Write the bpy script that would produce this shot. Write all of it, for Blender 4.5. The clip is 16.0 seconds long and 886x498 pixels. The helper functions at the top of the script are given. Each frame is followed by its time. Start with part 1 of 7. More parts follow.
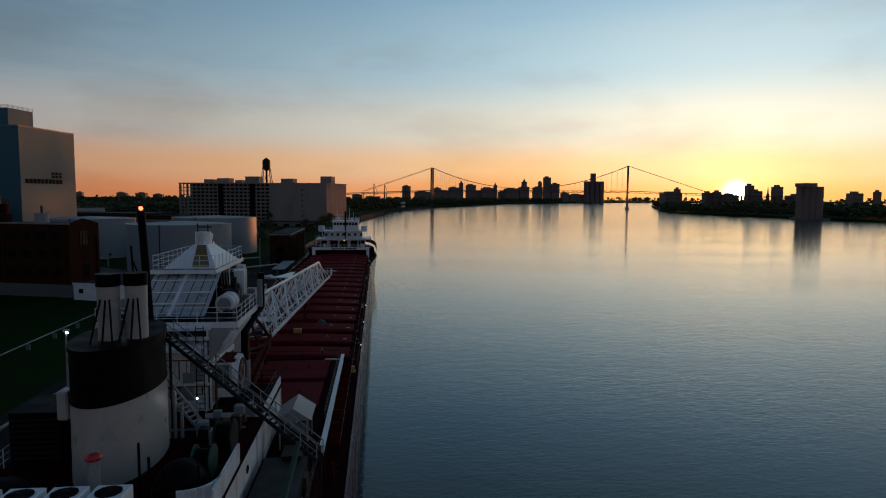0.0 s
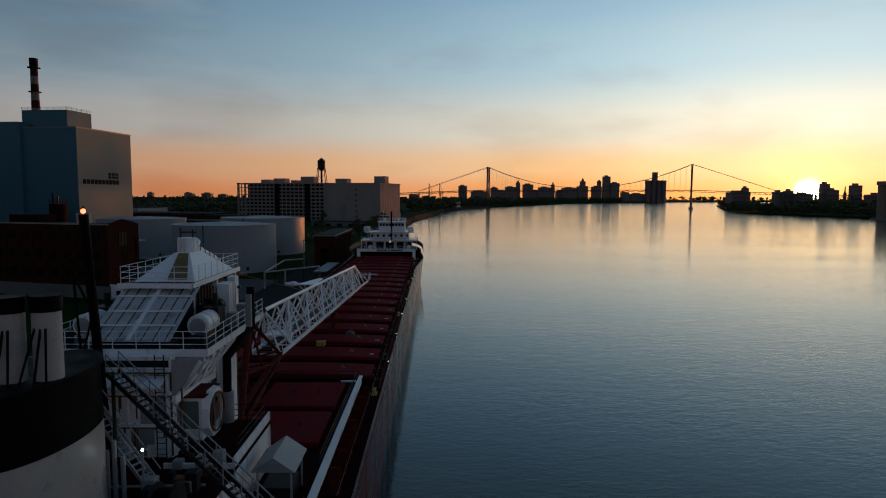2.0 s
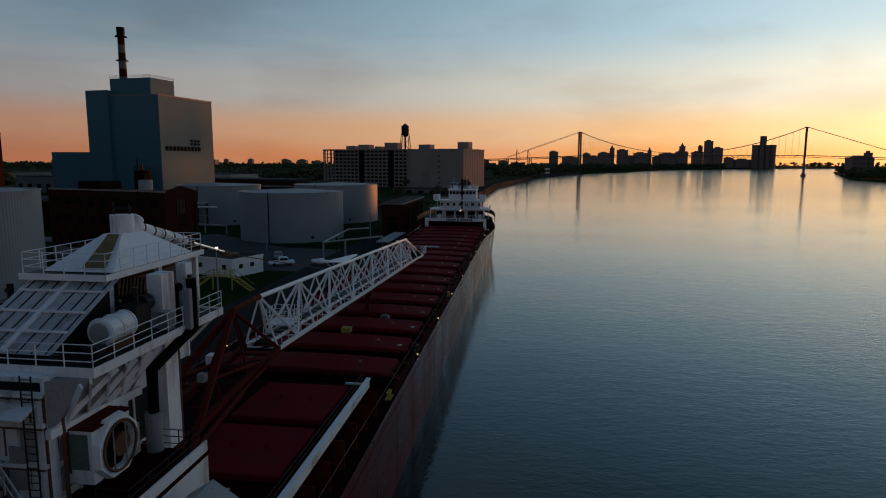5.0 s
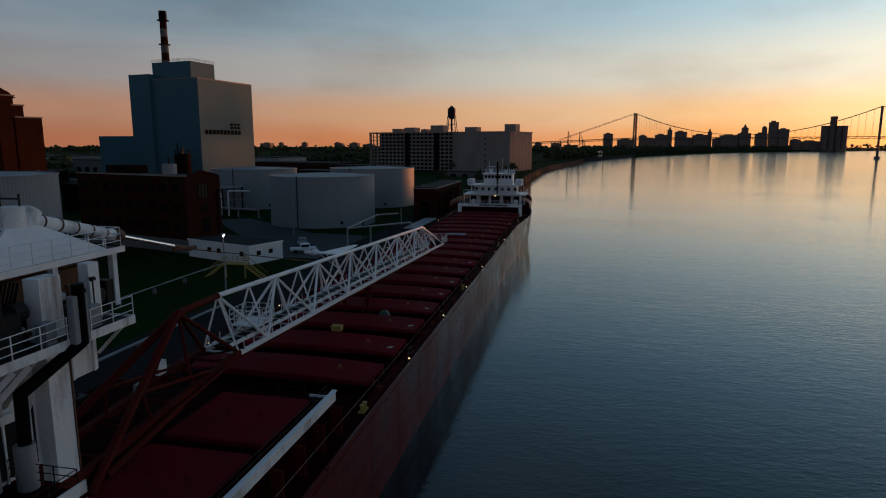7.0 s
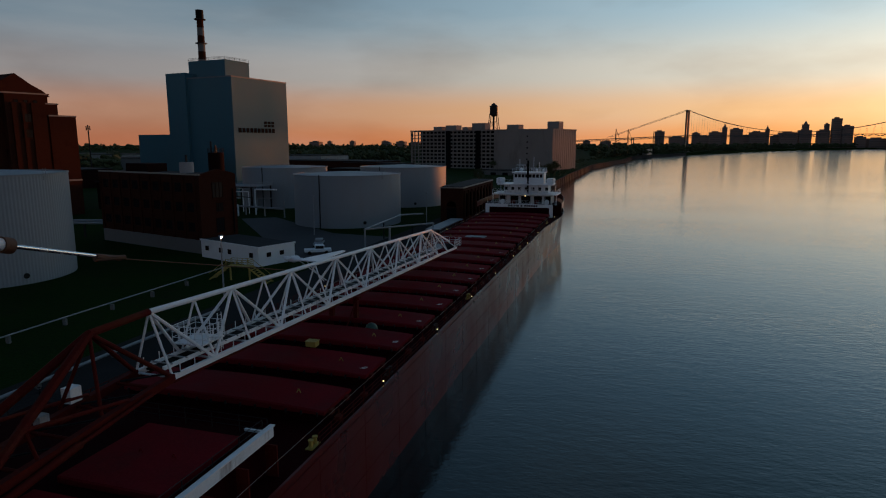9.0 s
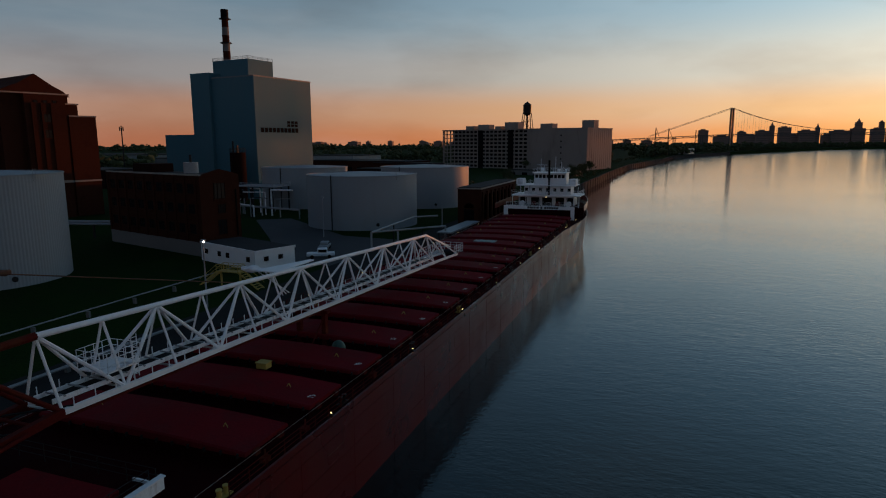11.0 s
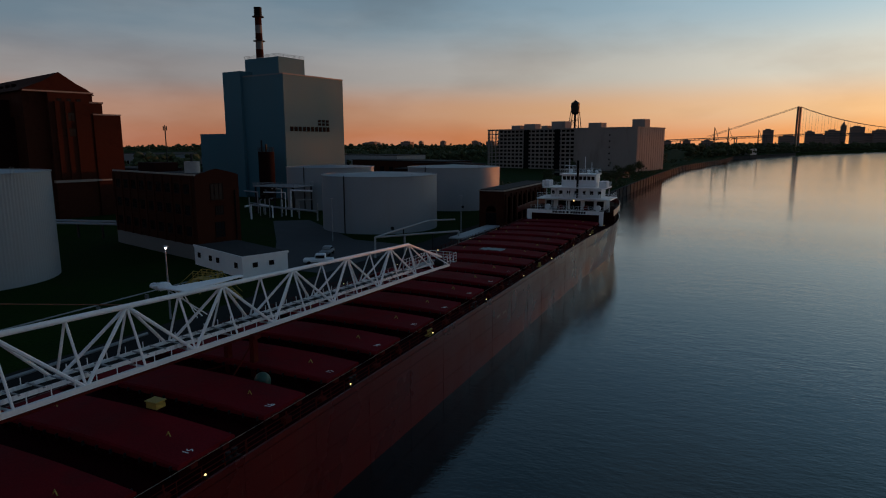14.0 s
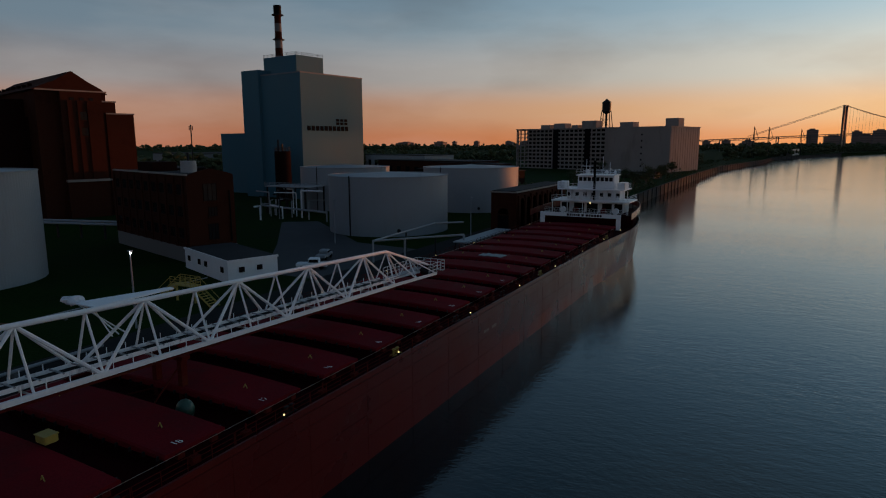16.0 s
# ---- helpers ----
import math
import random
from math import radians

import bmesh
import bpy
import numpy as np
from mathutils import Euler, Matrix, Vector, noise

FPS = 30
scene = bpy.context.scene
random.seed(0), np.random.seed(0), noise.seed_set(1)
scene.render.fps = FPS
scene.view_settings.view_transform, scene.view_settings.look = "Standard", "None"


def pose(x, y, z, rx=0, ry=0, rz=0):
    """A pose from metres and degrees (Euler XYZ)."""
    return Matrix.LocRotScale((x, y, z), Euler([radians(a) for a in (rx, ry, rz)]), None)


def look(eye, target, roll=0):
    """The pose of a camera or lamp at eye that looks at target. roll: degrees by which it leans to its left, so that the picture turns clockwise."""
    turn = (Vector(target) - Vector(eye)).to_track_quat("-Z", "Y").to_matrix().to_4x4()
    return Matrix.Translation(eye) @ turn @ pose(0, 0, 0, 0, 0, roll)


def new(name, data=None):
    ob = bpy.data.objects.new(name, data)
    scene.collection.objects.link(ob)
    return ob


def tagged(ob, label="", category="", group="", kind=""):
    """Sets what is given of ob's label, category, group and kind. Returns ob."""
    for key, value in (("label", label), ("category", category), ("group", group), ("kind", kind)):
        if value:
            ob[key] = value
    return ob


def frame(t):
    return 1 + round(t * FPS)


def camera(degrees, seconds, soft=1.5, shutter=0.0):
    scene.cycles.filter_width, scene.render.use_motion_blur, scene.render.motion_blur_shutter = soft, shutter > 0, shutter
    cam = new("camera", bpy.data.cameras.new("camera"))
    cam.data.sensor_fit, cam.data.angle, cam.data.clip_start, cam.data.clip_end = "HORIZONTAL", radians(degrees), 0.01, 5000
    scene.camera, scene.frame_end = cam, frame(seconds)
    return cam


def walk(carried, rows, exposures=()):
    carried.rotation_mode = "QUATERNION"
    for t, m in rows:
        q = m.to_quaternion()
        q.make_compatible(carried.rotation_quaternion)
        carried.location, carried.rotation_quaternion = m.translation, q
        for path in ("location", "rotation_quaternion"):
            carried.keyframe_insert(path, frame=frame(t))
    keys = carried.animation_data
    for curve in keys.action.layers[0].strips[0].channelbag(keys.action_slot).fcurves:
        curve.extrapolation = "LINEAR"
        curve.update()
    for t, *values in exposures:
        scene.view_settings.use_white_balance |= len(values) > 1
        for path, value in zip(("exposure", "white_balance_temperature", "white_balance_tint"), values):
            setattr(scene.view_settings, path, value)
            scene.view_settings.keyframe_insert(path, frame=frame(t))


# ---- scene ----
cam = camera(70.5, 16.0, soft=1.1)
PATH = [
    (0, (2.35, -44.744, 27.266), (2.554, -42.762, 27.097), 0.4),
    (0.5, (3.082, -42.475, 27.272), (3.251, -40.49, 27.103), 0.3),
    (1, (3.936, -40.165, 27.322), (4.059, -38.176, 27.153), 0.3),
    (1.5, (4.719, -37.962, 27.309), (4.795, -35.97, 27.14), 0.4),
    (2, (5.492, -35.854, 27.258), (5.516, -33.861, 27.087), 0.3),
    (2.5, (6.296, -33.794, 27.218), (6.264, -31.801, 27.046), 0.2),
    (3, (7.079, -31.809, 27.231), (6.993, -29.82, 27.044), 0.3),
    (3.5, (7.851, -29.891, 27.234), (7.715, -27.906, 27.025), 0.2),
    (4, (8.687, -28.005, 27.213), (8.509, -26.027, 26.979), 0.2),
    (4.5, (9.598, -26.137, 27.217), (9.38, -24.165, 26.959), 0.2),
    (5, (10.548, -24.275, 27.239), (10.289, -22.311, 26.961), 0.2),
    (7.5, (15.728, -14.761, 27.134), (15.272, -12.842, 26.799), 0.0),
    (8, (16.673, -12.808, 27.089), (16.181, -10.898, 26.755), -0.0),
    (8.5, (17.628, -10.812, 27.03), (17.098, -8.912, 26.694), -0.1),
    (9, (18.536, -8.767, 26.992), (17.973, -6.877, 26.656), -0.1),
    (11.5, (22.767, 1.701, 26.674), (22.063, 3.542, 26.338), -0.2),
    (12, (23.488, 3.734, 26.581), (22.758, 5.565, 26.245), -0.1),
    (12.5, (24.222, 5.814, 26.524), (23.465, 7.634, 26.188), -0.2),
    (13, (24.927, 7.882, 26.48), (24.144, 9.691, 26.144), -0.2),
    (13.5, (25.623, 10.022, 26.466), (24.815, 11.82, 26.13), -0.2),
    (14, (26.292, 12.155, 26.424), (25.459, 13.942, 26.089), -0.2),
    (14.5, (26.961, 14.273, 26.368), (26.101, 16.048, 26.034), -0.2),
    (15, (27.58, 16.457, 26.297), (26.696, 18.22, 25.963), -0.2),
    (15.5, (28.175, 18.653, 26.214), (27.267, 20.403, 25.879), -0.2),
    (16, (28.694, 20.821, 26.13), (27.765, 22.56, 25.796), -0.2),
]
walk(cam, [(t, look(eye, target, roll)) for t, eye, target, roll in PATH])

# ---- sky, sun and exposure ----
SUN_AZ, SUN_EL = radians(30.8), radians(0.2)
SUN_DIR = Vector((math.sin(SUN_AZ) * math.cos(SUN_EL), math.cos(SUN_AZ) * math.cos(SUN_EL), math.sin(SUN_EL)))
scene.view_settings.exposure = 0.0
world = bpy.data.worlds.new("sunset_sky")
scene.world = world
world.use_nodes = True
wn, wl = world.node_tree.nodes, world.node_tree.links
wn.clear()


def wmath(op, a, b=None, clamp=False):
    n = wn.new("ShaderNodeMath")
    n.operation, n.use_clamp = op, clamp
    for i, v in enumerate((a, b)):
        if v is None:
            continue
        if isinstance(v, (int, float)):
            n.inputs[i].default_value = v
        else:
            wl.new(v, n.inputs[i])
    return n.outputs[0]


def wmix(kind, fac, a, b):
    n = wn.new("ShaderNodeMix")
    n.data_type, n.blend_type = "RGBA", kind
    for sock, v in ((n.inputs["Factor"], fac), (n.inputs[6], a), (n.inputs[7], b)):
        if isinstance(v, (int, float)):
            sock.default_value = v
        elif isinstance(v, tuple):
            sock.default_value = (*v, 1)
        else:
            wl.new(v, sock)
    return n.outputs[2]


def wramp(fac, stops):
    n = wn.new("ShaderNodeValToRGB")
    n.color_ramp.interpolation = "EASE"
    while len(n.color_ramp.elements) < len(stops):
        n.color_ramp.elements.new(0.5)
    for e, (p, c) in zip(n.color_ramp.elements, stops):
        e.position, e.color = p, (*c, 1)
    wl.new(fac, n.inputs[0])
    return n.outputs[0]


sky = wn.new("ShaderNodeTexSky")
sky.sky_type = "NISHITA"
sky.sun_disc = False
sky.sun_elevation = radians(2.5)
sky.sun_rotation = SUN_AZ
sky.altitude = 150
sky.dust_density = 0.8
sky.ozone_density = 4.0
coord = wn.new("ShaderNodeTexCoord").outputs["Generated"]
sep = wn.new("ShaderNodeSeparateXYZ")
wl.new(coord, sep.inputs[0])
up = wmath("MAXIMUM", sep.outputs[2], 0.0)
dotn = wn.new("ShaderNodeVectorMath")
dotn.operation = "DOT_PRODUCT"
wl.new(coord, dotn.inputs[0])
dotn.inputs[1].default_value = (math.sin(SUN_AZ), math.cos(SUN_AZ), math.sin(radians(0.36)))
toward = dotn.outputs["Value"]

half = wmath("ADD", wmath("MULTIPLY", toward, 0.5), 0.5, True)
near = wmath("POWER", half, 7.0)
# haze bands by height: away from the sun and towards it
away_c = wramp(up, [(0.0, (0.44, 0.16, 0.09)), (0.05, (0.43, 0.22, 0.15)), (0.1, (0.275, 0.25, 0.25)), (0.17, (0.158, 0.214, 0.26)), (0.26, (0.1, 0.168, 0.237)), (0.38, (0.062, 0.125, 0.2)), (0.75, (0.025, 0.055, 0.105))])
near_c = wramp(up, [(0.0, (1.15, 0.4, 0.08)), (0.045, (1.14, 0.67, 0.3)), (0.1, (0.94, 0.88, 0.71)), (0.2, (0.52, 0.72, 0.8)), (0.35, (0.24, 0.48, 0.68)), (0.55, (0.12, 0.29, 0.4)), (0.75, (0.04, 0.085, 0.16))])
haze = wmix("MIX", near, away_c, near_c)
g1 = wmath("MULTIPLY", wmath("POWER", half, 60.0), 0.2)
g2 = wmath("MULTIPLY", wmath("POWER", half, 900.0), 0.4)
g3 = wmath("MULTIPLY", wmath("POWER", half, 26000.0), 6.0)
haze = wmix("ADD", 1.0, haze, wmix("MULTIPLY", 1.0, (1.0, 0.8, 0.45), g1))
haze = wmix("ADD", 1.0, haze, wmix("MULTIPLY", 1.0, (1.0, 0.62, 0.14), g2))
haze = wmix("ADD", 1.0, haze, wmix("MULTIPLY", 1.0, (1.0, 0.8, 0.35), g3))
g4 = wmath("MULTIPLY", wmath("POWER", half, 60000.0), 26.0)
haze = wmix("ADD", 1.0, haze, wmix("MULTIPLY", 1.0, (1.0, 0.9, 0.6), g4))
# high thin streaks of cloud
cmap = wn.new("ShaderNodeMapping")
cmap.inputs["Rotation"].default_value = (0, radians(14), radians(20))
cmap.inputs["Scale"].default_value = (1.2, 1.2, 7.0)
wl.new(coord, cmap.inputs[0])
cn = wn.new("ShaderNodeTexNoise")
cn.inputs["Scale"].default_value = 2.2
cn.inputs["Detail"].default_value = 6
wl.new(cmap.outputs[0], cn.inputs["Vector"])
cl = wn.new("ShaderNodeMapRange")
cl.inputs["From Min"].default_value, cl.inputs["From Max"].default_value = 0.45, 0.75
cl.inputs["To Max"].default_value = 0.28
wl.new(cn.outputs["Fac"], cl.inputs["Value"])
haze = wmix("MIX", cl.outputs[0], haze, wmix("MIX", 0.55, haze, (0.7, 0.66, 0.62)))
# brownish drifting smoke
smap = wn.new("ShaderNodeMapping")
smap.inputs["Scale"].default_value = (1.0, 1.0, 3.0)
smap.inputs["Location"].default_value = (0.3, 0.1, 0.0)
wl.new(coord, smap.inputs[0])
sn = wn.new("ShaderNodeTexNoise")
sn.inputs["Scale"].default_value = 3.4
sn.inputs["Detail"].default_value = 7
wl.new(smap.outputs[0], sn.inputs["Vector"])
sl = wn.new("ShaderNodeMapRange")
sl.inputs["From Min"].default_value, sl.inputs["From Max"].default_value = 0.5, 0.75
sl.inputs["To Max"].default_value = 0.5
wl.new(sn.outputs["Fac"], sl.inputs["Value"])
haze = wmix("MIX", sl.outputs[0], haze, wmix("MULTIPLY", 1.0, haze, (0.62, 0.52, 0.47)))
# the sky behind, opposite the sun, has already gone dark
dusk = wn.new("ShaderNodeMapRange")
dusk.interpolation_type = "SMOOTHSTEP"
dusk.inputs["From Min"].default_value, dusk.inputs["From Max"].default_value = 0.1, 0.55
dusk.inputs["To Min"].default_value, dusk.inputs["To Max"].default_value = 0.92, 1.0
wl.new(half, dusk.inputs["Value"])
haze = wmix("MULTIPLY", 1.0, haze, dusk.outputs[0])
bg = wn.new("ShaderNodeBackground")
bg.inputs["Strength"].default_value = 0.02
wl.new(sky.outputs[0], bg.inputs[0])
bg2 = wn.new("ShaderNodeBackground")
bg2.inputs["Strength"].default_value = 0.92
wl.new(haze, bg2.inputs[0])
addw = wn.new("ShaderNodeAddShader")
wl.new(bg.outputs[0], addw.inputs[0])
wl.new(bg2.outputs[0], addw.inputs[1])
wo = wn.new("ShaderNodeOutputWorld")
wl.new(addw.outputs[0], wo.inputs[0])

sun_data = bpy.data.lights.new("sun", "SUN")
sun_data.energy = 2.0
sun_data.angle = radians(0.5)
sun_data.color = (1.0, 0.3, 0.07)
sun = new("sun", sun_data)
sun.matrix_basis = look(SUN_DIR * 100, (0, 0, 0))

# ---- helpers for meshes ----
def box(bm, x0, x1, y0, y1, z0, z1, m=None):
    r = bmesh.ops.create_cube(bm, size=1)
    vs = r["verts"]
    for v in vs:
        v.co = Vector(((x0 + x1) / 2 + v.co.x * (x1 - x0), (y0 + y1) / 2 + v.co.y * (y1 - y0), (z0 + z1) / 2 + v.co.z * (z1 - z0)))
        if m is not None:
            v.co = m @ v.co
    return vs


def tube(bm, p, q, r, n=8, r2=None):
    p, q = Vector(p), Vector(q)
    d = q - p
    if d.length < 1e-6:
        return []
    m = Matrix.Translation((p + q) / 2) @ d.to_track_quat("Z", "Y").to_matrix().to_4x4()
    return bmesh.ops.create_cone(bm, cap_ends=True, segments=n, radius1=r, radius2=r if r2 is None else r2, depth=d.length, matrix=m)["verts"]


def beam(bm, p, q, w, h):
    p, q = Vector(p), Vector(q)
    d = q - p
    m = Matrix.Translation((p + q) / 2) @ d.to_track_quat("Y", "Z").to_matrix().to_4x4()
    return box(bm, -w / 2, w / 2, -d.length / 2, d.length / 2, -h / 2, h / 2, m)


def prism(bm, outline, z0, z1):
    """A closed prism over a plan outline, given counter-clockwise."""
    lo = [bm.verts.new((x, y, z0)) for x, y in outline]
    hi = [bm.verts.new((x, y, z1)) for x, y in outline]
    n = len(outline)
    for i in range(n):
        bm.faces.new((lo[i], lo[(i + 1) % n], hi[(i + 1) % n], hi[i]))
    bm.faces.new(hi)
    bm.faces.new(lo[::-1])


def part(name, bm, material, parent=None, label="", smooth=False, bevel=0.0):
    me = bpy.data.meshes.new(name)
    bmesh.ops.recalc_face_normals(bm, faces=bm.faces)
    if bevel:
        bmesh.ops.bevel(bm, geom=list(bm.edges), offset=bevel, segments=1, affect="EDGES", clamp_overlap=True)
    bm.to_mesh(me)
    bm.free()
    if smooth:
        for p in me.polygons:
            p.use_smooth = True
        me.set_sharp_from_angle(angle=radians(40))
    me.materials.append(material)
    ob = new(name, me)
    if parent is not None:
        ob.parent = parent
        if parent.parent is None:
            ob.matrix_parent_inverse = parent.matrix_basis.inverted()
    if label:
        ob["label"] = label
    return ob


def bpart(name, dims, material, parent=None, label="", bevel=0.0):
    bm = bmesh.new()
    box(bm, *dims)
    return part(name, bm, material, parent, label, bevel=bevel)


def thing(name, loc, label, category, group="", kind=""):
    ob = new(name)
    ob.empty_display_size = 0.3
    ob.location = loc
    return tagged(ob, label, category, group, kind)


def tubes(name, segs, r, material, parent=None, label="", n=6):
    bm = bmesh.new()
    for p, q in segs:
        tube(bm, p, q, r, n)
    return part(name, bm, material, parent, label, smooth=True)


def railing(name, pts, parent, material, h=1.05, step=1.6, r=0.03, rails=3, label=""):
    """A pipe railing along a run of points: posts and rails in one mesh."""
    bm = bmesh.new()
    for a, b in zip(pts, pts[1:]):
        a, b = Vector(a), Vector(b)
        n = max(1, round((b - a).length / step))
        for i in range(n + 1):
            p = a.lerp(b, i / n)
            tube(bm, p, p + Vector((0, 0, h)), r, 5)
        for k in range(rails):
            z = Vector((0, 0, h * (k + 1) / rails))
            tube(bm, a + z, b + z, r * 0.8, 5)
    return part(name, bm, material, parent, label)


# ---- materials ----
def surface(name, color, rough=0.6, metal=0.0, vary=0.25, scale=0.6, bump=0.02, fine=8.0, stain=None, stain_amount=0.5, streak=0.0, spec=0.5, stain_scale=0.25):
    """Paint, plaster, metal or soil: base colour with broad blotches and fine grain, stains of a second colour, fine relief."""
    m = bpy.data.materials.new(name)
    m.use_nodes = True
    nt = m.node_tree
    b = nt.nodes["Principled BSDF"]
    geo = nt.nodes.new("ShaderNodeNewGeometry")
    mapping = nt.nodes.new("ShaderNodeMapping")
    nt.links.new(geo.outputs["Position"], mapping.inputs[0])
    n1 = nt.nodes.new("ShaderNodeTexNoise")
    n1.inputs["Scale"].default_value = scale
    n1.inputs["Detail"].default_value = 5
    n2 = nt.nodes.new("ShaderNodeTexNoise")
    n2.inputs["Scale"].default_value = fine
    n2.inputs["Detail"].default_value = 3
    nt.links.new(geo.outputs["Position"], n1.inputs["Vector"])
    nt.links.new(geo.outputs["Position"], n2.inputs["Vector"])
    add = nt.nodes.new("ShaderNodeMath")
    add.operation = "ADD"
    nt.links.new(n1.outputs["Fac"], add.inputs[0])
    nt.links.new(n2.outputs["Fac"], add.inputs[1])
    rng = nt.nodes.new("ShaderNodeMapRange")
    rng.inputs["From Min"].default_value, rng.inputs["From Max"].default_value = 0.6, 1.4
    rng.inputs["To Min"].default_value, rng.inputs["To Max"].default_value = 1 - vary, 1 + vary
    nt.links.new(add.outputs[0], rng.inputs["Value"])
    mul = nt.nodes.new("ShaderNodeMix")
    mul.data_type, mul.blend_type = "RGBA", "MULTIPLY"
    mul.inputs["Factor"].default_value = 1
    mul.inputs[6].default_value = (*color, 1)
    nt.links.new(rng.outputs[0], mul.inputs[7])
    out = mul.outputs[2]
    if stain:
        n3 = nt.nodes.new("ShaderNodeTexNoise")
        n3.inputs["Scale"].default_value = stain_scale
        n3.inputs["Detail"].default_value = 8
        n3.inputs["Roughness"].default_value = 0.7
        mapping.inputs["Scale"].default_value = (1, 1, 1 - streak)
        nt.links.new(mapping.outputs[0], n3.inputs["Vector"])
        r3 = nt.nodes.new("ShaderNodeMapRange")
        r3.inputs["From Min"].default_value, r3.inputs["From Max"].default_value = 0.52, 0.72
        r3.inputs["To Max"].default_value = stain_amount
        nt.links.new(n3.outputs["Fac"], r3.inputs["Value"])
        mx = nt.nodes.new("ShaderNodeMix")
        mx.data_type = "RGBA"
        mx.inputs[7].default_value = (*stain, 1)
        nt.links.new(r3.outputs[0], mx.inputs["Factor"])
        nt.links.new(out, mx.inputs[6])
        out = mx.outputs[2]
    nt.links.new(out, b.inputs["Base Color"])
    b.inputs["Metallic"].default_value = metal
    b.inputs["Specular IOR Level"].default_value = spec
    rr = nt.nodes.new("ShaderNodeMapRange")
    rr.inputs["From Min"].default_value, rr.inputs["From Max"].default_value = 0.3, 0.7
    rr.inputs["To Min"].default_value, rr.inputs["To Max"].default_value = max(0.02, rough - 0.12), min(1, rough + 0.12)
    nt.links.new(n1.outputs["Fac"], rr.inputs["Value"])
    nt.links.new(rr.outputs[0], b.inputs["Roughness"])
    if bump:
        bp = nt.nodes.new("ShaderNodeBump")
        bp.inputs["Distance"].default_value = bump
        bp.inputs["Strength"].default_value = 0.6
        nt.links.new(n2.outputs["Fac"], bp.inputs["Height"])
        nt.links.new(bp.outputs[0], b.inputs["Normal"])
    return m


def lamp_material(name, color, strength):
    m = bpy.data.materials.new(name)
    m.use_nodes = True
    b = m.node_tree.nodes["Principled BSDF"]
    b.inputs["Base Color"].default_value = (*color, 1)
    b.inputs["Emission Color"].default_value = (*color, 1)
    b.inputs["Emission Strength"].default_value = strength
    return m


RUST = (0.11, 0.042, 0.018)
# deck red taken near black: shadow between the hatch covers is in this colour
M_DECK = surface("shade_darkened_deck_red", (0.021, 0.002, 0.003), 0.85, spec=0.02, vary=0.3, scale=0.35, stain=(0.014, 0.004, 0.004), stain_amount=0.7)
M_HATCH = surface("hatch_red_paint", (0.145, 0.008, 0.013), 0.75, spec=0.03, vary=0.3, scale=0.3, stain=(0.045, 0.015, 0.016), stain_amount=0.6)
M_HULL = surface("hull_red_paint", (0.095, 0.006, 0.005), 0.32, spec=0.22, vary=0.25, scale=0.15, stain=(0.1, 0.022, 0.016), stain_amount=0.45, streak=0.75, stain_scale=0.35, bump=0.004)
M_WHITE = surface("ship_white_paint", (0.78, 0.79, 0.8), 0.5, vary=0.1, scale=0.5, stain=RUST, stain_amount=0.75, streak=0.82, stain_scale=0.9)
M_WHITE_CLEAN = surface("clean_white_paint", (0.8, 0.81, 0.82), 0.4, vary=0.08, scale=0.8, bump=0.005)
M_REDSTEEL = surface("red_steel_paint", (0.08, 0.008, 0.006), 0.7, spec=0.06, vary=0.25, scale=0.8, stain=RUST, stain_amount=0.5)
M_BLACK = surface("black_paint", (0.003, 0.003, 0.0035), 0.55, spec=0.05, vary=0.3, scale=0.6)
M_FUNNEL = surface("funnel_cream_paint", (0.42, 0.4, 0.37), 0.35, vary=0.12, scale=0.6, stain=(0.3, 0.24, 0.2), stain_amount=0.4, streak=0.7)
M_DARKMETAL = surface("dark_greased_metal", (0.018, 0.018, 0.019), 0.55, metal=0.3, spec=0.2, vary=0.4)
M_RUST = surface("rusty_steel", RUST, 0.75, vary=0.4, stain=(0.05, 0.03, 0.02))
M_GREEN = surface("green_machinery_paint", (0.022, 0.075, 0.052), 0.5)
# greyer than the rib white so the ribs stand out, with rust stains
M_SOFFIT = surface("rust_stained_soffit_grey", (0.3, 0.3, 0.3), 0.6, vary=0.2, scale=0.9, stain=RUST, stain_amount=0.8, streak=0.6, stain_scale=0.7)
M_OCHRE = surface("ochre_stained_plate", (0.34, 0.25, 0.09), 0.7, vary=0.3, scale=1.2, stain=(0.5, 0.48, 0.42), stain_amount=0.7, stain_scale=1.0)
M_SCUFF = surface("rusty_scuffed_paint", (0.14, 0.055, 0.04), 0.7, vary=0.4, scale=1.5, spec=0.1)
M_GREENGREY = surface("green_grey_paint", (0.1, 0.16, 0.13), 0.6, stain=RUST, stain_amount=0.6)
M_YELLOW = surface("yellow_paint", (0.36, 0.26, 0.05), 0.6, vary=0.15)
M_GREY = surface("grey_paint", (0.26, 0.27, 0.28), 0.5)
M_GRASS = surface("rough_grass", (0.009, 0.026, 0.004), 0.95, vary=0.5, scale=0.12, fine=3.0, bump=0.15, stain=(0.014, 0.013, 0.009), stain_amount=0.8, stain_scale=0.06, spec=0.02)
M_GRAVEL = surface("packed_gravel", (0.022, 0.022, 0.022), 0.95, vary=0.35, scale=0.3, fine=5, bump=0.04, spec=0.05)
M_ASPHALT = surface("asphalt", (0.05, 0.052, 0.055), 0.9, vary=0.3, scale=0.2, fine=6, bump=0.02, spec=0.3)
M_CONCRETE = surface("weathered_concrete", (0.14, 0.14, 0.135), 0.85, vary=0.2, scale=0.2, stain=(0.16, 0.15, 0.14), stain_amount=0.6, streak=0.6)
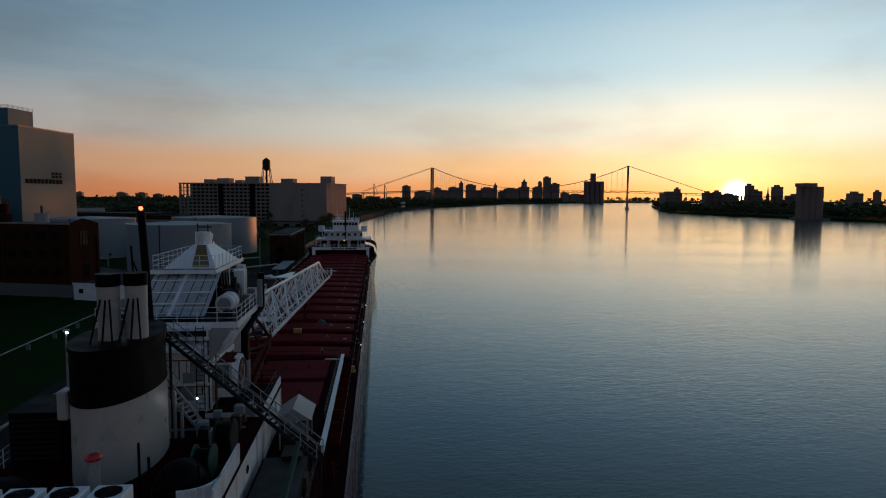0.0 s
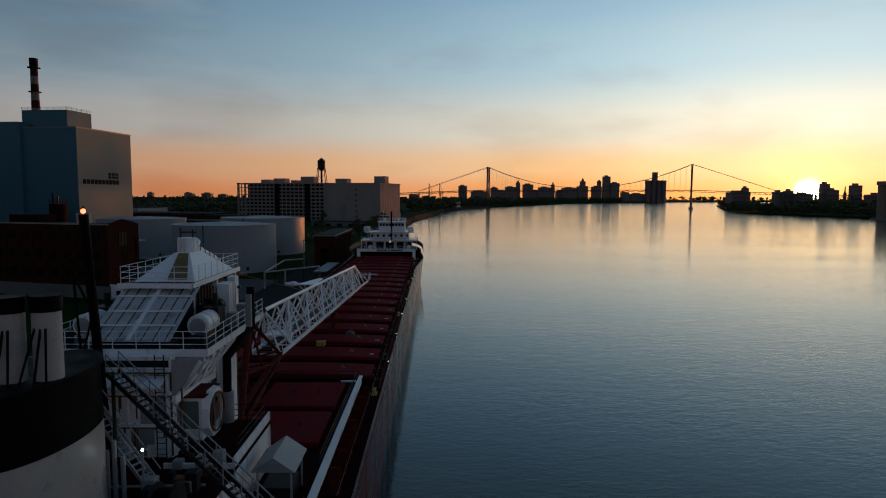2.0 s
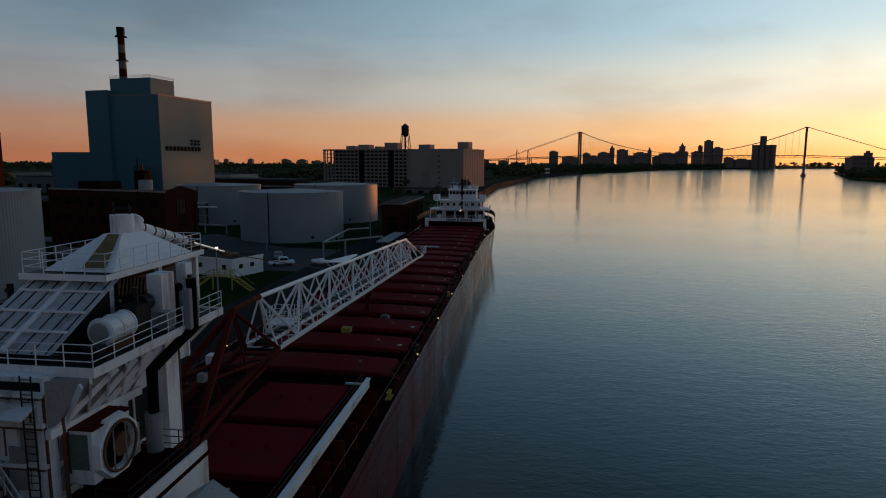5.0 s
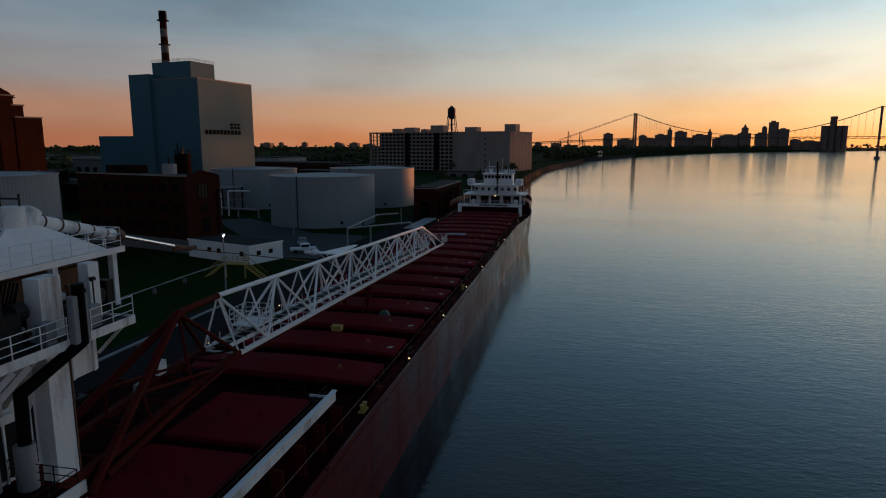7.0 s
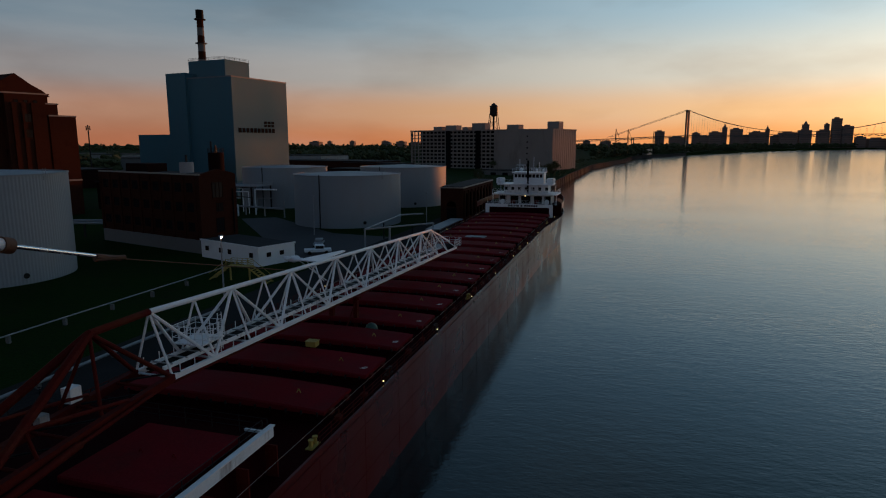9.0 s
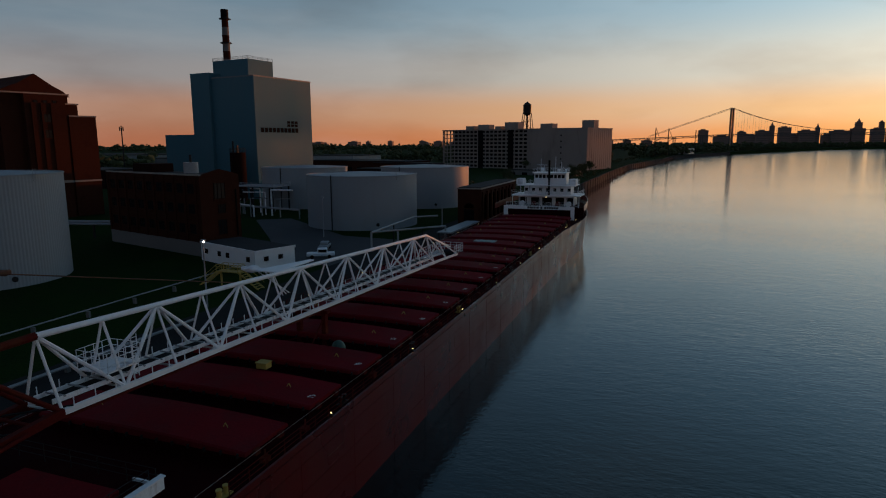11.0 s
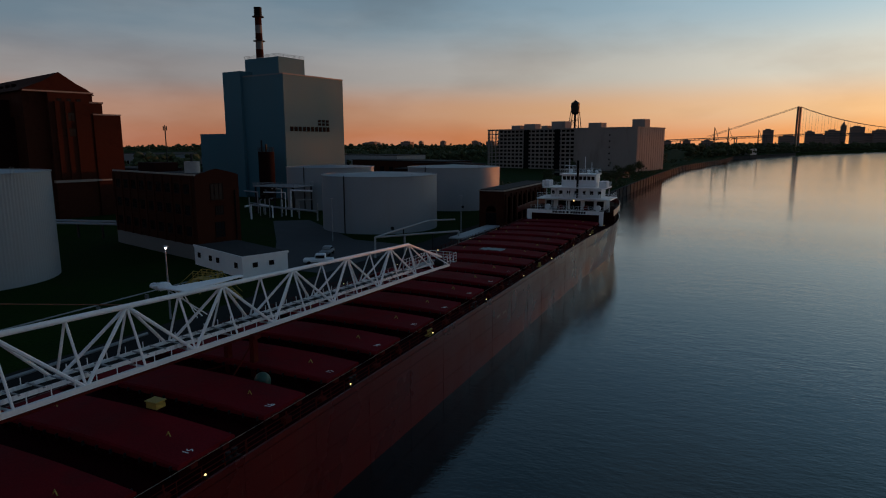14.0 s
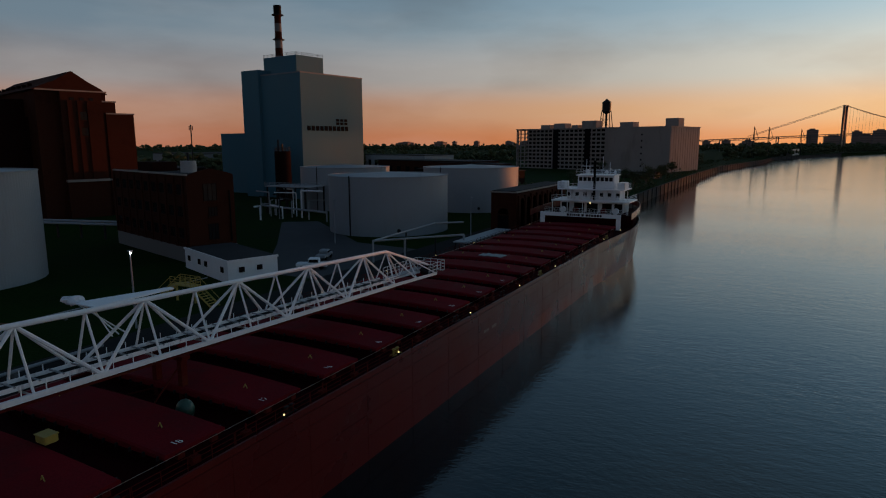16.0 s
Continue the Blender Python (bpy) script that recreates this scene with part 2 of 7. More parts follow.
M_TANK = surface("tank_grey_white_paint", (0.26, 0.285, 0.305), 0.55, spec=0.25, vary=0.06, scale=0.12, stain=(0.24, 0.23, 0.21), stain_amount=0.35, streak=0.8, stain_scale=0.3, bump=0.01)
M_CLAD = surface("blue_grey_cladding", (0.055, 0.15, 0.19), 0.75, spec=0.2, vary=0.06, scale=0.05, stain=(0.08, 0.13, 0.16), stain_amount=0.4, streak=0.8, stain_scale=0.08)
M_CLADDARK = surface("dark_cladding", (0.13, 0.16, 0.18), 0.6, vary=0.1)
M_BRICK = surface("red_brown_brickwork", (0.047, 0.015, 0.009), 0.9, spec=0.04, vary=0.2, scale=0.25, fine=6, stain=(0.02, 0.007, 0.005), stain_amount=0.8)
# darker copy of the brick with shade put into its colour
M_BRICKDARK = surface("shaded_dark_brickwork", (0.016, 0.006, 0.005), 0.9, spec=0.05, vary=0.25, scale=0.25, fine=6)
M_STONE = surface("pale_limestone_trim", (0.26, 0.22, 0.19), 0.8, vary=0.15)
M_ROOF = surface("tar_roof", (0.035, 0.035, 0.037), 0.9, spec=0.1, vary=0.3, scale=0.3)
M_WAREHOUSE = surface("warehouse_concrete", (0.27, 0.24, 0.22), 0.9, spec=0.15, vary=0.12, scale=0.06, stain=(0.15, 0.12, 0.1), stain_amount=0.5, streak=0.7, stain_scale=0.12)
# near-black colour that holds the shade inside openings
M_VOID = surface("interior_shade_black", (0.006, 0.006, 0.007), 0.9, bump=0, spec=0.05)
M_GLASS = surface("dark_window_glass", (0.012, 0.013, 0.015), 0.12, vary=0.2, bump=0, spec=0.12)
M_FAR = surface("distant_masonry", (0.2, 0.15, 0.13), 0.9, vary=0.15, scale=0.02, bump=0)
M_FARGLASS = surface("distant_glass", (0.1, 0.08, 0.08), 0.4, vary=0.2, bump=0)
M_STEELDARK = surface("bridge_steel", (0.08, 0.09, 0.09), 0.6, metal=0.2, vary=0.2, scale=0.05)
M_LEAF = surface("foliage", (0.05, 0.06, 0.025), 0.9, vary=0.5, scale=0.2, bump=0, spec=0.2)
M_BARK = surface("bark", (0.1, 0.075, 0.055), 0.95, vary=0.3)
M_BULB = lamp_material("warm_lamp_glow", (1.0, 0.72, 0.3), 1.7)
M_BULBWHITE = lamp_material("cool_lamp_glow", (0.9, 0.95, 1.0), 50)
M_REDBULB = lamp_material("red_beacon_glow", (1.0, 0.12, 0.05), 6)

M_WATER = bpy.data.materials.new("river_water")
M_WATER.use_nodes = True
_nt = M_WATER.node_tree
_b = _nt.nodes["Principled BSDF"]
_b.inputs["Base Color"].default_value = (0.0003, 0.0055, 0.007, 1)
_b.inputs["Roughness"].default_value = 0.04
_b.inputs["IOR"].default_value = 1.5
_geo = _nt.nodes.new("ShaderNodeNewGeometry")
# ripples die down upriver, and lie in broad patches
_sep = _nt.nodes.new("ShaderNodeSeparateXYZ")
_nt.links.new(_geo.outputs["Position"], _sep.inputs[0])
_calm = _nt.nodes.new("ShaderNodeMapRange")
_calm.inputs["From Min"].default_value, _calm.inputs["From Max"].default_value = 60.0, 650.0
_calm.inputs["To Min"].default_value, _calm.inputs["To Max"].default_value = 0.8, 0.1
_nt.links.new(_sep.outputs[1], _calm.inputs["Value"])
_pmap = _nt.nodes.new("ShaderNodeMapping")
_pmap.inputs["Rotation"].default_value = (0, 0, radians(12))
_pmap.inputs["Scale"].default_value = (0.5, 1.6, 1)
_nt.links.new(_geo.outputs["Position"], _pmap.inputs[0])
_patch = _nt.nodes.new("ShaderNodeTexNoise")
_patch.inputs["Scale"].default_value = 0.012
_patch.inputs["Detail"].default_value = 5
_nt.links.new(_pmap.outputs[0], _patch.inputs["Vector"])
_pr = _nt.nodes.new("ShaderNodeMapRange")
_pr.inputs["From Min"].default_value, _pr.inputs["From Max"].default_value = 0.4, 0.65
_pr.inputs["To Min"].default_value, _pr.inputs["To Max"].default_value = 0.55, 1.15
_nt.links.new(_patch.outputs["Fac"], _pr.inputs["Value"])
_amt = _nt.nodes.new("ShaderNodeMath")
_amt.operation = "MULTIPLY"
_nt.links.new(_calm.outputs[0], _amt.inputs[0])
_nt.links.new(_pr.outputs[0], _amt.inputs[1])
# where single ripples are too fine to see they blur the reflection instead
_rough = _nt.nodes.new("ShaderNodeMapRange")
_rough.inputs["From Min"].default_value, _rough.inputs["From Max"].default_value = 40.0, 520.0
_rough.inputs["To Min"].default_value, _rough.inputs["To Max"].default_value = 0.03, 0.13
_nt.links.new(_sep.outputs[1], _rough.inputs["Value"])
_nt.links.new(_rough.outputs[0], _b.inputs["Roughness"])
_prev = None
for _scale, _dist, _stretch in ((0.05, 0.05, 1.6), (0.25, 0.045, 2.0), (0.8, 0.042, 1.9), (2.2, 0.026, 1.5)):
    _map = _nt.nodes.new("ShaderNodeMapping")
    _map.inputs["Rotation"].default_value = (0, 0, radians(-25))
    _map.inputs["Scale"].default_value = (1, _stretch, 1)
    _nt.links.new(_geo.outputs["Position"], _map.inputs[0])
    _n = _nt.nodes.new("ShaderNodeTexNoise")
    _n.inputs["Scale"].default_value = _scale
    _n.inputs["Detail"].default_value = 4
    _nt.links.new(_map.outputs[0], _n.inputs["Vector"])
    _bp = _nt.nodes.new("ShaderNodeBump")
    _bp.inputs["Distance"].default_value = _dist
    _nt.links.new(_amt.outputs[0], _bp.inputs["Strength"])
    _nt.links.new(_n.outputs["Fac"], _bp.inputs["Height"])
    if _prev:
        _nt.links.new(_prev.outputs[0], _bp.inputs["Normal"])
    _prev = _bp
_nt.links.new(_prev.outputs[0], _b.inputs["Normal"])

# ---- water and ground ----
bm = bmesh.new()
box(bm, -3600, 4200, -1200, 4400, -0.5, 0)
tagged(part("water", bm, M_WATER), "wide calm river, teal water with small ripples", "river", kind="structure")

QUAY, GZ = -22.4, 4.6
WEST = [(QUAY, -1200), (QUAY, 215), (-24, 330), (-23, 480), (-19, 640), (8, 850), (20, 1050), (125, 1380), (420, 2060), (850, 2640), (1500, 3100), (2600, 3400), (4200, 3500), (4200, 4400), (-3600, 4400), (-3600, -1200)]
bm = bmesh.new()
prism(bm, WEST, -0.4, 2.2)
prism(bm, [(QUAY, -1200), (QUAY, 215), (-24.6, 330), (-23.8, 480), (-20, 640), (6.5, 850), (18, 1050), (122, 1382), (416, 2063), (845, 2645), (1495, 3106), (2600, 3406), (4200, 3506), (4200, 4400), (-3600, 4400), (-3600, -1200)], 2.2, GZ)
tagged(part("ground", bm, M_GRASS), "flat dark riverbank ground with rough grass", "ground", kind="structure")
EAST = [(4200, 2600), (1600, 2300), (830, 1800), (640, 1350), (505, 1000), (540, 850), (560, 720), (590, 600), (660, 380), (760, 100), (900, -1200), (4200, -1200)]
bm = bmesh.new()
prism(bm, EAST[::-1], -0.4, 2.0)
tagged(part("ground_east", bm, M_GRASS), "low far riverbank with dark scrub", "ground", kind="structure")
# quay wall and paved strips
bm = bmesh.new()
box(bm, QUAY - 1.2, QUAY + 0.5, -400, 216, -0.4, GZ + 0.25)
tagged(part("quay_wall", bm, M_CONCRETE), "weathered concrete quay edge", "quay", kind="structure")
bm = bmesh.new()
edge = [Vector((x, y, 0)) for x, y in WEST[1:8]]
for a, b in zip(edge, edge[1:]):
    beam(bm, a + Vector((0.2, 0, 2.15)), b + Vector((0.2, 0, 2.15)), 1.0, 5.1)
    n = int((b - a).length / 11)
    for k in range(n):
        p = a.lerp(b, (k + 0.5) / n)
        tube(bm, p + Vector((1.0, 0, -0.4)), p + Vector((1.0, 0, 4.9)), 0.2, 6)
tagged(part("quay_wall_upriver", bm, M_ROOF), "dark timber-piled river wall", "quay", kind="structure")
bm = bmesh.new()
box(bm, -36, QUAY - 1.2, -120, 214, GZ - 0.2, GZ + 0.02)
tagged(part("pavement", bm, M_GRAVEL), "grey gravel strip along the quay", "pavement", kind="structure")
bm = bmesh.new()
prism(bm, [(-47, 98), (-36, 98), (-36, 130), (-52, 132), (-84, 158), (-92, 152), (-66, 122)], GZ - 0.2, GZ + 0.04)
tagged(part("road", bm, M_ASPHALT), "curving asphalt plant road", "road", kind="structure")
bm = bmesh.new()
prism(bm, [(-400, 330), (-60, 290), (-60, 310), (-400, 350)], GZ - 0.2, GZ + 0.03)
tagged(part("road_far", bm, M_ASPHALT), "straight asphalt road beyond the tanks", "road", kind="structure")

# ---- the freighter ----
SX0, SX1, DECK = -20.8, 0.25, 7.4
CX = (SX0 + SX1) / 2
UP = 9.6      # raised deck aft
HOUSE = 12.6  # roof of the aft house


def hull_outline(inset=0.0, flare=0.0, tip=0.0):
    pts = [(SX0 + 3 + inset, -58 + inset), (SX1 - 3 - inset, -58 + inset), (SX1 - inset, -50), (SX1 - inset, 135)]
    cx, w = -9.6, 10.5 + flare - inset
    for i in range(0, 19):
        a = math.pi * i / 18
        c = math.cos(a)
        k = abs(c) ** 0.7 * (1 if c > 0 else -1)
        pts.append((cx + w * k, 156 + (26 + tip - inset) * math.sin(a) ** 0.85))
    pts += [(SX0 + inset, 135), (SX0 + inset, -50)]
    return pts


ship = thing("freighter", (CX, 60, 0), "long lake freighter with red deck and hull, moored at a quay", "ship")
bm = bmesh.new()
lo = [bm.verts.new((x, y, -0.3)) for x, y in hull_outline(0.0, 0.0, -3)]
mid = [bm.verts.new((x, y, 5.6)) for x, y in hull_outline(0.0, 0.5, 0)]
hi = [bm.verts.new((x, y, DECK + 0.18 + 1.5 * max(0, (y - 140) / 42) ** 2)) for x, y in hull_outline(0.0, 0.9, 1)]
n = len(lo)
for a, b in ((lo, mid), (mid, hi)):
    for i in range(n):
        bm.faces.new((a[i], a[(i + 1) % n], b[(i + 1) % n], b[i]))
inn = [bm.verts.new((x, y, DECK + 0.18 + 1.5 * max(0, (y - 140) / 42) ** 2)) for x, y in hull_outline(0.18, 0.9, 1)]
dk = [bm.verts.new((x, y, DECK - 0.1)) for x, y in hull_outline(0.18, 0.9, 1)]
for a, b in ((hi, inn), (inn, dk)):
    for i in range(n):
        bm.faces.new((a[i], a[(i + 1) % n], b[(i + 1) % n], b[i]))
hull = part("hull", bm, M_HULL, ship, "faded red steel hull with scuffed plating")
bm = bmesh.new()
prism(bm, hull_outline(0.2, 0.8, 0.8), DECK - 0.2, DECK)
part("deck", bm, M_DECK, ship, "red painted steel deck, darkened for shadow between hatches")
# hull plating seams and rubbing strake on the river side
for z in (2.1, 4.0, 6.0):
    bpart("strake", (SX1 - 0.02, SX1 + 0.035, -48, 134, z, z + 0.05), M_HULL, hull)
bpart("rubbing_strake", (SX1 - 0.02, SX1 + 0.12, -48, 134, 7.0, 7.14), M_HULL, hull)

random.seed(31)
for k in range(26):
    y, z = random.uniform(20, 132), random.uniform(1.2, 6.4)
    l, h_ = random.uniform(0.3, 2.2), random.uniform(0.02, 0.06)
    bpart("scuff", (SX1 - 0.02, SX1 + 0.006, y, y + l, z, z + h_), M_SCUFF, hull, "pale scrape on the hull plating")
for k in range(14):
    y, z = random.uniform(24, 130), random.uniform(5.0, 6.9)
    bpart("rust_run", (SX1 - 0.02, SX1 + 0.007, y, y + random.uniform(0.03, 0.08), z - random.uniform(0.6, 2.6), z), M_SCUFF, hull, "rusty run below a scupper")
for y in (84.0, 86.2):
    for k in range(4):
        bpart("draught_mark", (SX1 - 0.02, SX1 + 0.008, y + 0.34 * k, y + 0.34 * k + 0.2, 4.6, 4.95), M_STONE, hull, "pale painted mark")
for k in range(24):
    y = -40 + 7.2 * k
    bpart("plate_seam", (SX1 - 0.02, SX1 + 0.02, y, y + 0.05, 0.1, 7.0), M_HULL, hull)

# hatches
hatches = []


def hatch(y0):
    y1 = y0 + 4.5
    x0, x1 = -18.4, -1.25
    bm = bmesh.new()
    n = 10
    rows = []
    for y, dz in ((y0, -0.1), (y0 + 0.12, 0), (y1 - 0.12, 0), (y1, -0.1)):
        rows.append([bm.verts.new((x0 + (x1 - x0) * i / n, y, 8.42 + 0.26 * (1 - (2 * i / n - 1) ** 2) + dz)) for i in range(n + 1)])
    for a, b in zip(rows, rows[1:]):
        for i in range(n):
            bm.faces.new((a[i], a[i + 1], b[i + 1], b[i]))
    low = [[bm.verts.new((v.co.x, v.co.y, 8.14)) for v in r] for r in (rows[0], rows[-1])]
    for i in range(n):
        bm.faces.new((rows[0][i], rows[0][i + 1], low[0][i + 1], low[0][i]))
        bm.faces.new((rows[-1][i], rows[-1][i + 1], low[1][i + 1], low[1][i]))
    for k in (0, n):
        bm.faces.new([r[k] for r in rows] + [low[1][k], low[0][k]])
    cover = part("hatch_cover", bm, M_HATCH, ship, "low crowned red steel hatch cover")
    # coaming takes the same shade-darkened deck red
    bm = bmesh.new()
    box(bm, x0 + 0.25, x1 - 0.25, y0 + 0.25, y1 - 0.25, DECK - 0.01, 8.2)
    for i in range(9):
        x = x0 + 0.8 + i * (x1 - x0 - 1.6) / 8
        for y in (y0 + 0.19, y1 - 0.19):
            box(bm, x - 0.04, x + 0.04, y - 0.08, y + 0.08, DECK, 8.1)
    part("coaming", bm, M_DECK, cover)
    for i in range(14):
        x = x0 + 0.5 + i * (x1 - x0 - 1.0) / 13
        for y in (y0 - 0.05, y1 + 0.05):
            bpart("hatch_clamp", (x - 0.05, x + 0.05, y - 0.09, y + 0.09, 8.05, 8.32), M_DARKMETAL, cover)
    for x in (x0 + 3.2, x1 - 3.2):
        bm = bmesh.new()
        m = Matrix.Translation((x, (y0 + y1) / 2, 8.72))
        for s in (-1, 1):
            tube(bm, m @ Vector((s * 0.18, 0, -0.14)), m @ Vector((0, 0, 0.16)), 0.035, 5)
        part("lifting_lug", bm, M_YELLOW, cover, "pale yellow lifting lug")
    for s in (y0 + 1.0, y1 - 1.0):
        bpart("end_bracket", (x1 - 0.06, x1 + 0.22, s - 0.25, s + 0.25, 7.9, 8.25), M_REDSTEEL, cover)
    hatches.append(cover)
    return cover


def lettering(text, size, m, parent, material, name="number"):
    cu = bpy.data.curves.new(name, "FONT")
    cu.body, cu.size, cu.extrude = text, size, 0.004
    tmp = new(name, cu)
    bpy.context.view_layer.update()
    me = bpy.data.meshes.new_from_object(tmp)
    bpy.data.objects.remove(tmp)
    me.transform(m)
    me.materials.append(material)
    ob = new(name, me)
    ob.parent = parent
    ob["label"] = "white painted number"
    return ob


for k in range(-1, 17):
    h = hatch(35.6 + 7.2 * k)
    if k >= 0 and k < 9:
        lettering(str(19 - k), 0.75, pose(-1.75, 35.6 + 7.2 * k + 1.1, 8.52, 0, 5, 90), h, M_WHITE_CLEAN)

# fence along both deck edges, with lamps
for x, s in ((-0.12, 1), (SX0 + 0.3, -1)):
    for j in range(17):
        y = 25.5 + 7.2 * j
        railing("fence_section", [(x, y, DECK), (x, y + 7.1, DECK)], ship, M_REDSTEEL, h=0.95, step=1.8, r=0.03)
bm = bmesh.new()
tube(bm, (-0.62, 2, 8.5), (-0.62, 150, 8.5), 0.013, 6)
part("lifeline", bm, M_STONE, ship, "taut pale wire along the deck edge")
for j in range(9):
    for x in (0.0, SX0 + 0.35):
        y = 36.6 + 14.75 * j if j else 36.4
        bm = bmesh.new()
        box(bm, x - 0.09, x + 0.09, y - 0.09, y + 0.09, DECK, 7.75)
        lp = part("deck_lamp", bm, M_DARKMETAL, ship)
        bm = bmesh.new()
        bmesh.ops.create_uvsphere(bm, u_segments=10, v_segments=6, radius=0.065, matrix=Matrix.Translation((x, y, 7.8)))
        part("bulb", bm, M_BULB, lp, "glowing warm yellow lamp")
# fittings on the walkway
random.seed(4)
for j in range(28):
    y = 26 + 4.4 * j + random.uniform(-1, 1)
    bm = bmesh.new()
    if j % 3 == 0:
        for d in (-0.28, 0.28):
            tube(bm, (-0.55, y + d, DECK), (-0.55, y + d, DECK + 0.5), 0.14, 10)
            tube(bm, (-0.55, y + d, DECK + 0.5), (-0.55, y + d, DECK + 0.58), 0.19, 10)
        box(bm, -0.8, -0.3, y - 0.6, y + 0.6, DECK, DECK + 0.08)
        part("mooring_bollard", bm, M_YELLOW if j % 9 == 0 else M_DARKMETAL, ship)
    else:
        box(bm, -0.95, -0.5, y - 0.3, y + 0.3, DECK, DECK + random.uniform(0.2, 0.5))
        tube(bm, (-0.7, y, DECK), (-0.7, y, DECK + 0.8), 0.06, 6)
        part("deck_fitting", bm, M_REDSTEEL, ship)

# loose things on deck
crate = thing("crate", (-8.6, 40.6, 8.7), "yellow steel box lying on a red hatch cover", "crate")
bm = bmesh.new()
box(bm, -9.1, -8.1, 40.1, 40.9, 8.66, 9.15)
part("body", bm, M_YELLOW, crate, bevel=0.04)
bm = bmesh.new()
box(bm, -9.15, -8.05, 40.05, 40.95, 9.13, 9.2)
part("lid", bm, M_YELLOW, crate, bevel=0.02)
drum = thing("cable_reel", (-6.1, 48.3, DECK), "dark green wrapped reel standing on the red deck", "reel")
bm = bmesh.new()
bmesh.ops.create_uvsphere(bm, u_segments=18, v_segments=12, radius=0.75, matrix=Matrix.Translation((-6.1, 48.3, DECK + 0.72)) @ Matrix.Diagonal((0.9, 0.8, 1, 1)))
part("wrapped_drum", bm, M_GREEN, drum, smooth=True)
bpart("stand", (-6.6, -5.6, 48.0, 48.6, DECK, DECK + 0.12), M_REDSTEEL, drum)
tarp = thing("tarpaulin", (-9.5, 112, 8.7), "crumpled pale grey tarpaulin on a hatch cover", "tarpaulin")
bm = bmesh.new()
bmesh.ops.create_grid(bm, x_segments=14, y_segments=8, size=1)
for v in bm.verts:
    v.co = Vector((-10 + v.co.x * 2.0, 109.7 + v.co.y * 1.0, 8.78 + 0.16 * noise.noise(v.co * 3)))
bmesh.ops.solidify(bm, geom=bm.faces[:], thickness=0.05)
part("sheet", bm, M_GREY, tarp, smooth=True)

# ---- unloading boom ----
boom = thing("unloading_boom", (-10.8, 23.3, 12), "long white lattice conveyor boom lying over the red deck", "conveyor boom")
NB = 13


def bt(i):
    return Vector((-10.8 + 1.5 * i / NB, 23.3 + 55.2 * i / NB, 16.25 - 2.05 * i / NB))


def bl(i, s):
    c = -10.75 + 1.2 * i / NB
    return Vector((c + s * (1.45 - 0.1 * i / NB), 23.3 + 55.2 * i / NB, 12.0 - 1.5 * i / NB))


tubes("top_chord", [(bt(0), bt(NB))], 0.19, M_WHITE_CLEAN, boom, n=12)
for s in (-1, 1):
    bm = bmesh.new()
    beam(bm, bl(0, s), bl(NB, s), 0.24, 0.34)
    part("lower_chord", bm, M_WHITE_CLEAN, boom)
    bm = bmesh.new()
    beam(bm, bl(0, s) + Vector((0.02 * s, 0, -0.3)), bl(NB, s) + Vector((0.02 * s, 0, -0.3)), 0.16, 0.16)
    part("lower_edge", bm, M_REDSTEEL, boom, "red strip under the lower chord")
for i in range(NB + 1):
    for s in (-1, 1):
        if i < NB + 1:
            tubes("strut", [(bt(i), bl(i, s))], 0.085, M_WHITE_CLEAN, boom)
        if i < NB:
            a, b = (bt(i), bl(i + 1, s)) if i % 2 == 0 else (bt(i + 1), bl(i, s))
            tubes("diagonal", [(a, b)], 0.12, M_WHITE_CLEAN, boom)
            p, q = bl(i, s), bl(i + 1, s)
            for j in range(3):
                f = p.lerp(q, (j + 0.5) / 3)
                tubes("stanchion", [(f, f + Vector((0, 0, 0.85)))], 0.035, M_WHITE_CLEAN, boom, n=5)
    tubes("cross_bar", [(bl(i, -1), bl(i, 1))], 0.08, M_WHITE_CLEAN, boom)
bm = bmesh.new()
beam(bm, (bl(0, -1) + bl(0, 1)) / 2 + Vector((0, 0, 0.35)), (bl(NB, -1) + bl(NB, 1)) / 2 + Vector((0, 0, 0.35)), 1.3, 0.12)
part("conveyor_belt", bm, M_BLACK, boom, "dark rubber conveyor belt")
for s in (-1, 1):
    off = Vector((0.72 * s, 0, 0.5))
    bm = bmesh.new()
    beam(bm, (bl(0, -1) + bl(0, 1)) / 2 + off, (bl(NB, -1) + bl(NB, 1)) / 2 + off, 0.1, 0.28)
    part("belt_side", bm, M_WHITE, boom)
for i in range(NB):
    for j in range(3):
        c = ((bl(i, -1) + bl(i, 1)) / 2).lerp((bl(i + 1, -1) + bl(i + 1, 1)) / 2, (j + 0.5) / 3)
        bm = bmesh.new()
        beam(bm, c + Vector((-0.85, 0, 0.62)), c + Vector((0.85, 0, 0.62)), 0.1, 0.08)
        part("idler_frame", bm, M_GREY, boom)
# tapering tip section: pulley and cage of pipes
tip = (bl(NB, -1) + bl(NB, 1)) / 2
HEAD = tip + Vector((0.45, 9.0, -0.3))
for s in (-1, 1):
    a, b = bl(NB, s), HEAD + Vector((s * 1.2, 0, 0))
    bm = bmesh.new()
    beam(bm, a, b, 0.22, 0.3)
    part("tip_chord", bm, M_WHITE_CLEAN, boom)
    tubes("tip_bar", [(bt(NB), a.lerp(b, 0.5))], 0.1, M_WHITE_CLEAN, boom)
    tubes("tip_bar", [(bt(NB).lerp(HEAD + Vector((0, 0, 1.0)), 0.5), a.lerp(b, 0.5))], 0.08, M_WHITE_CLEAN, boom)
    tubes("tip_bar", [(bt(NB).lerp(HEAD + Vector((0, 0, 1.0)), 0.5), b)], 0.08, M_WHITE_CLEAN, boom)
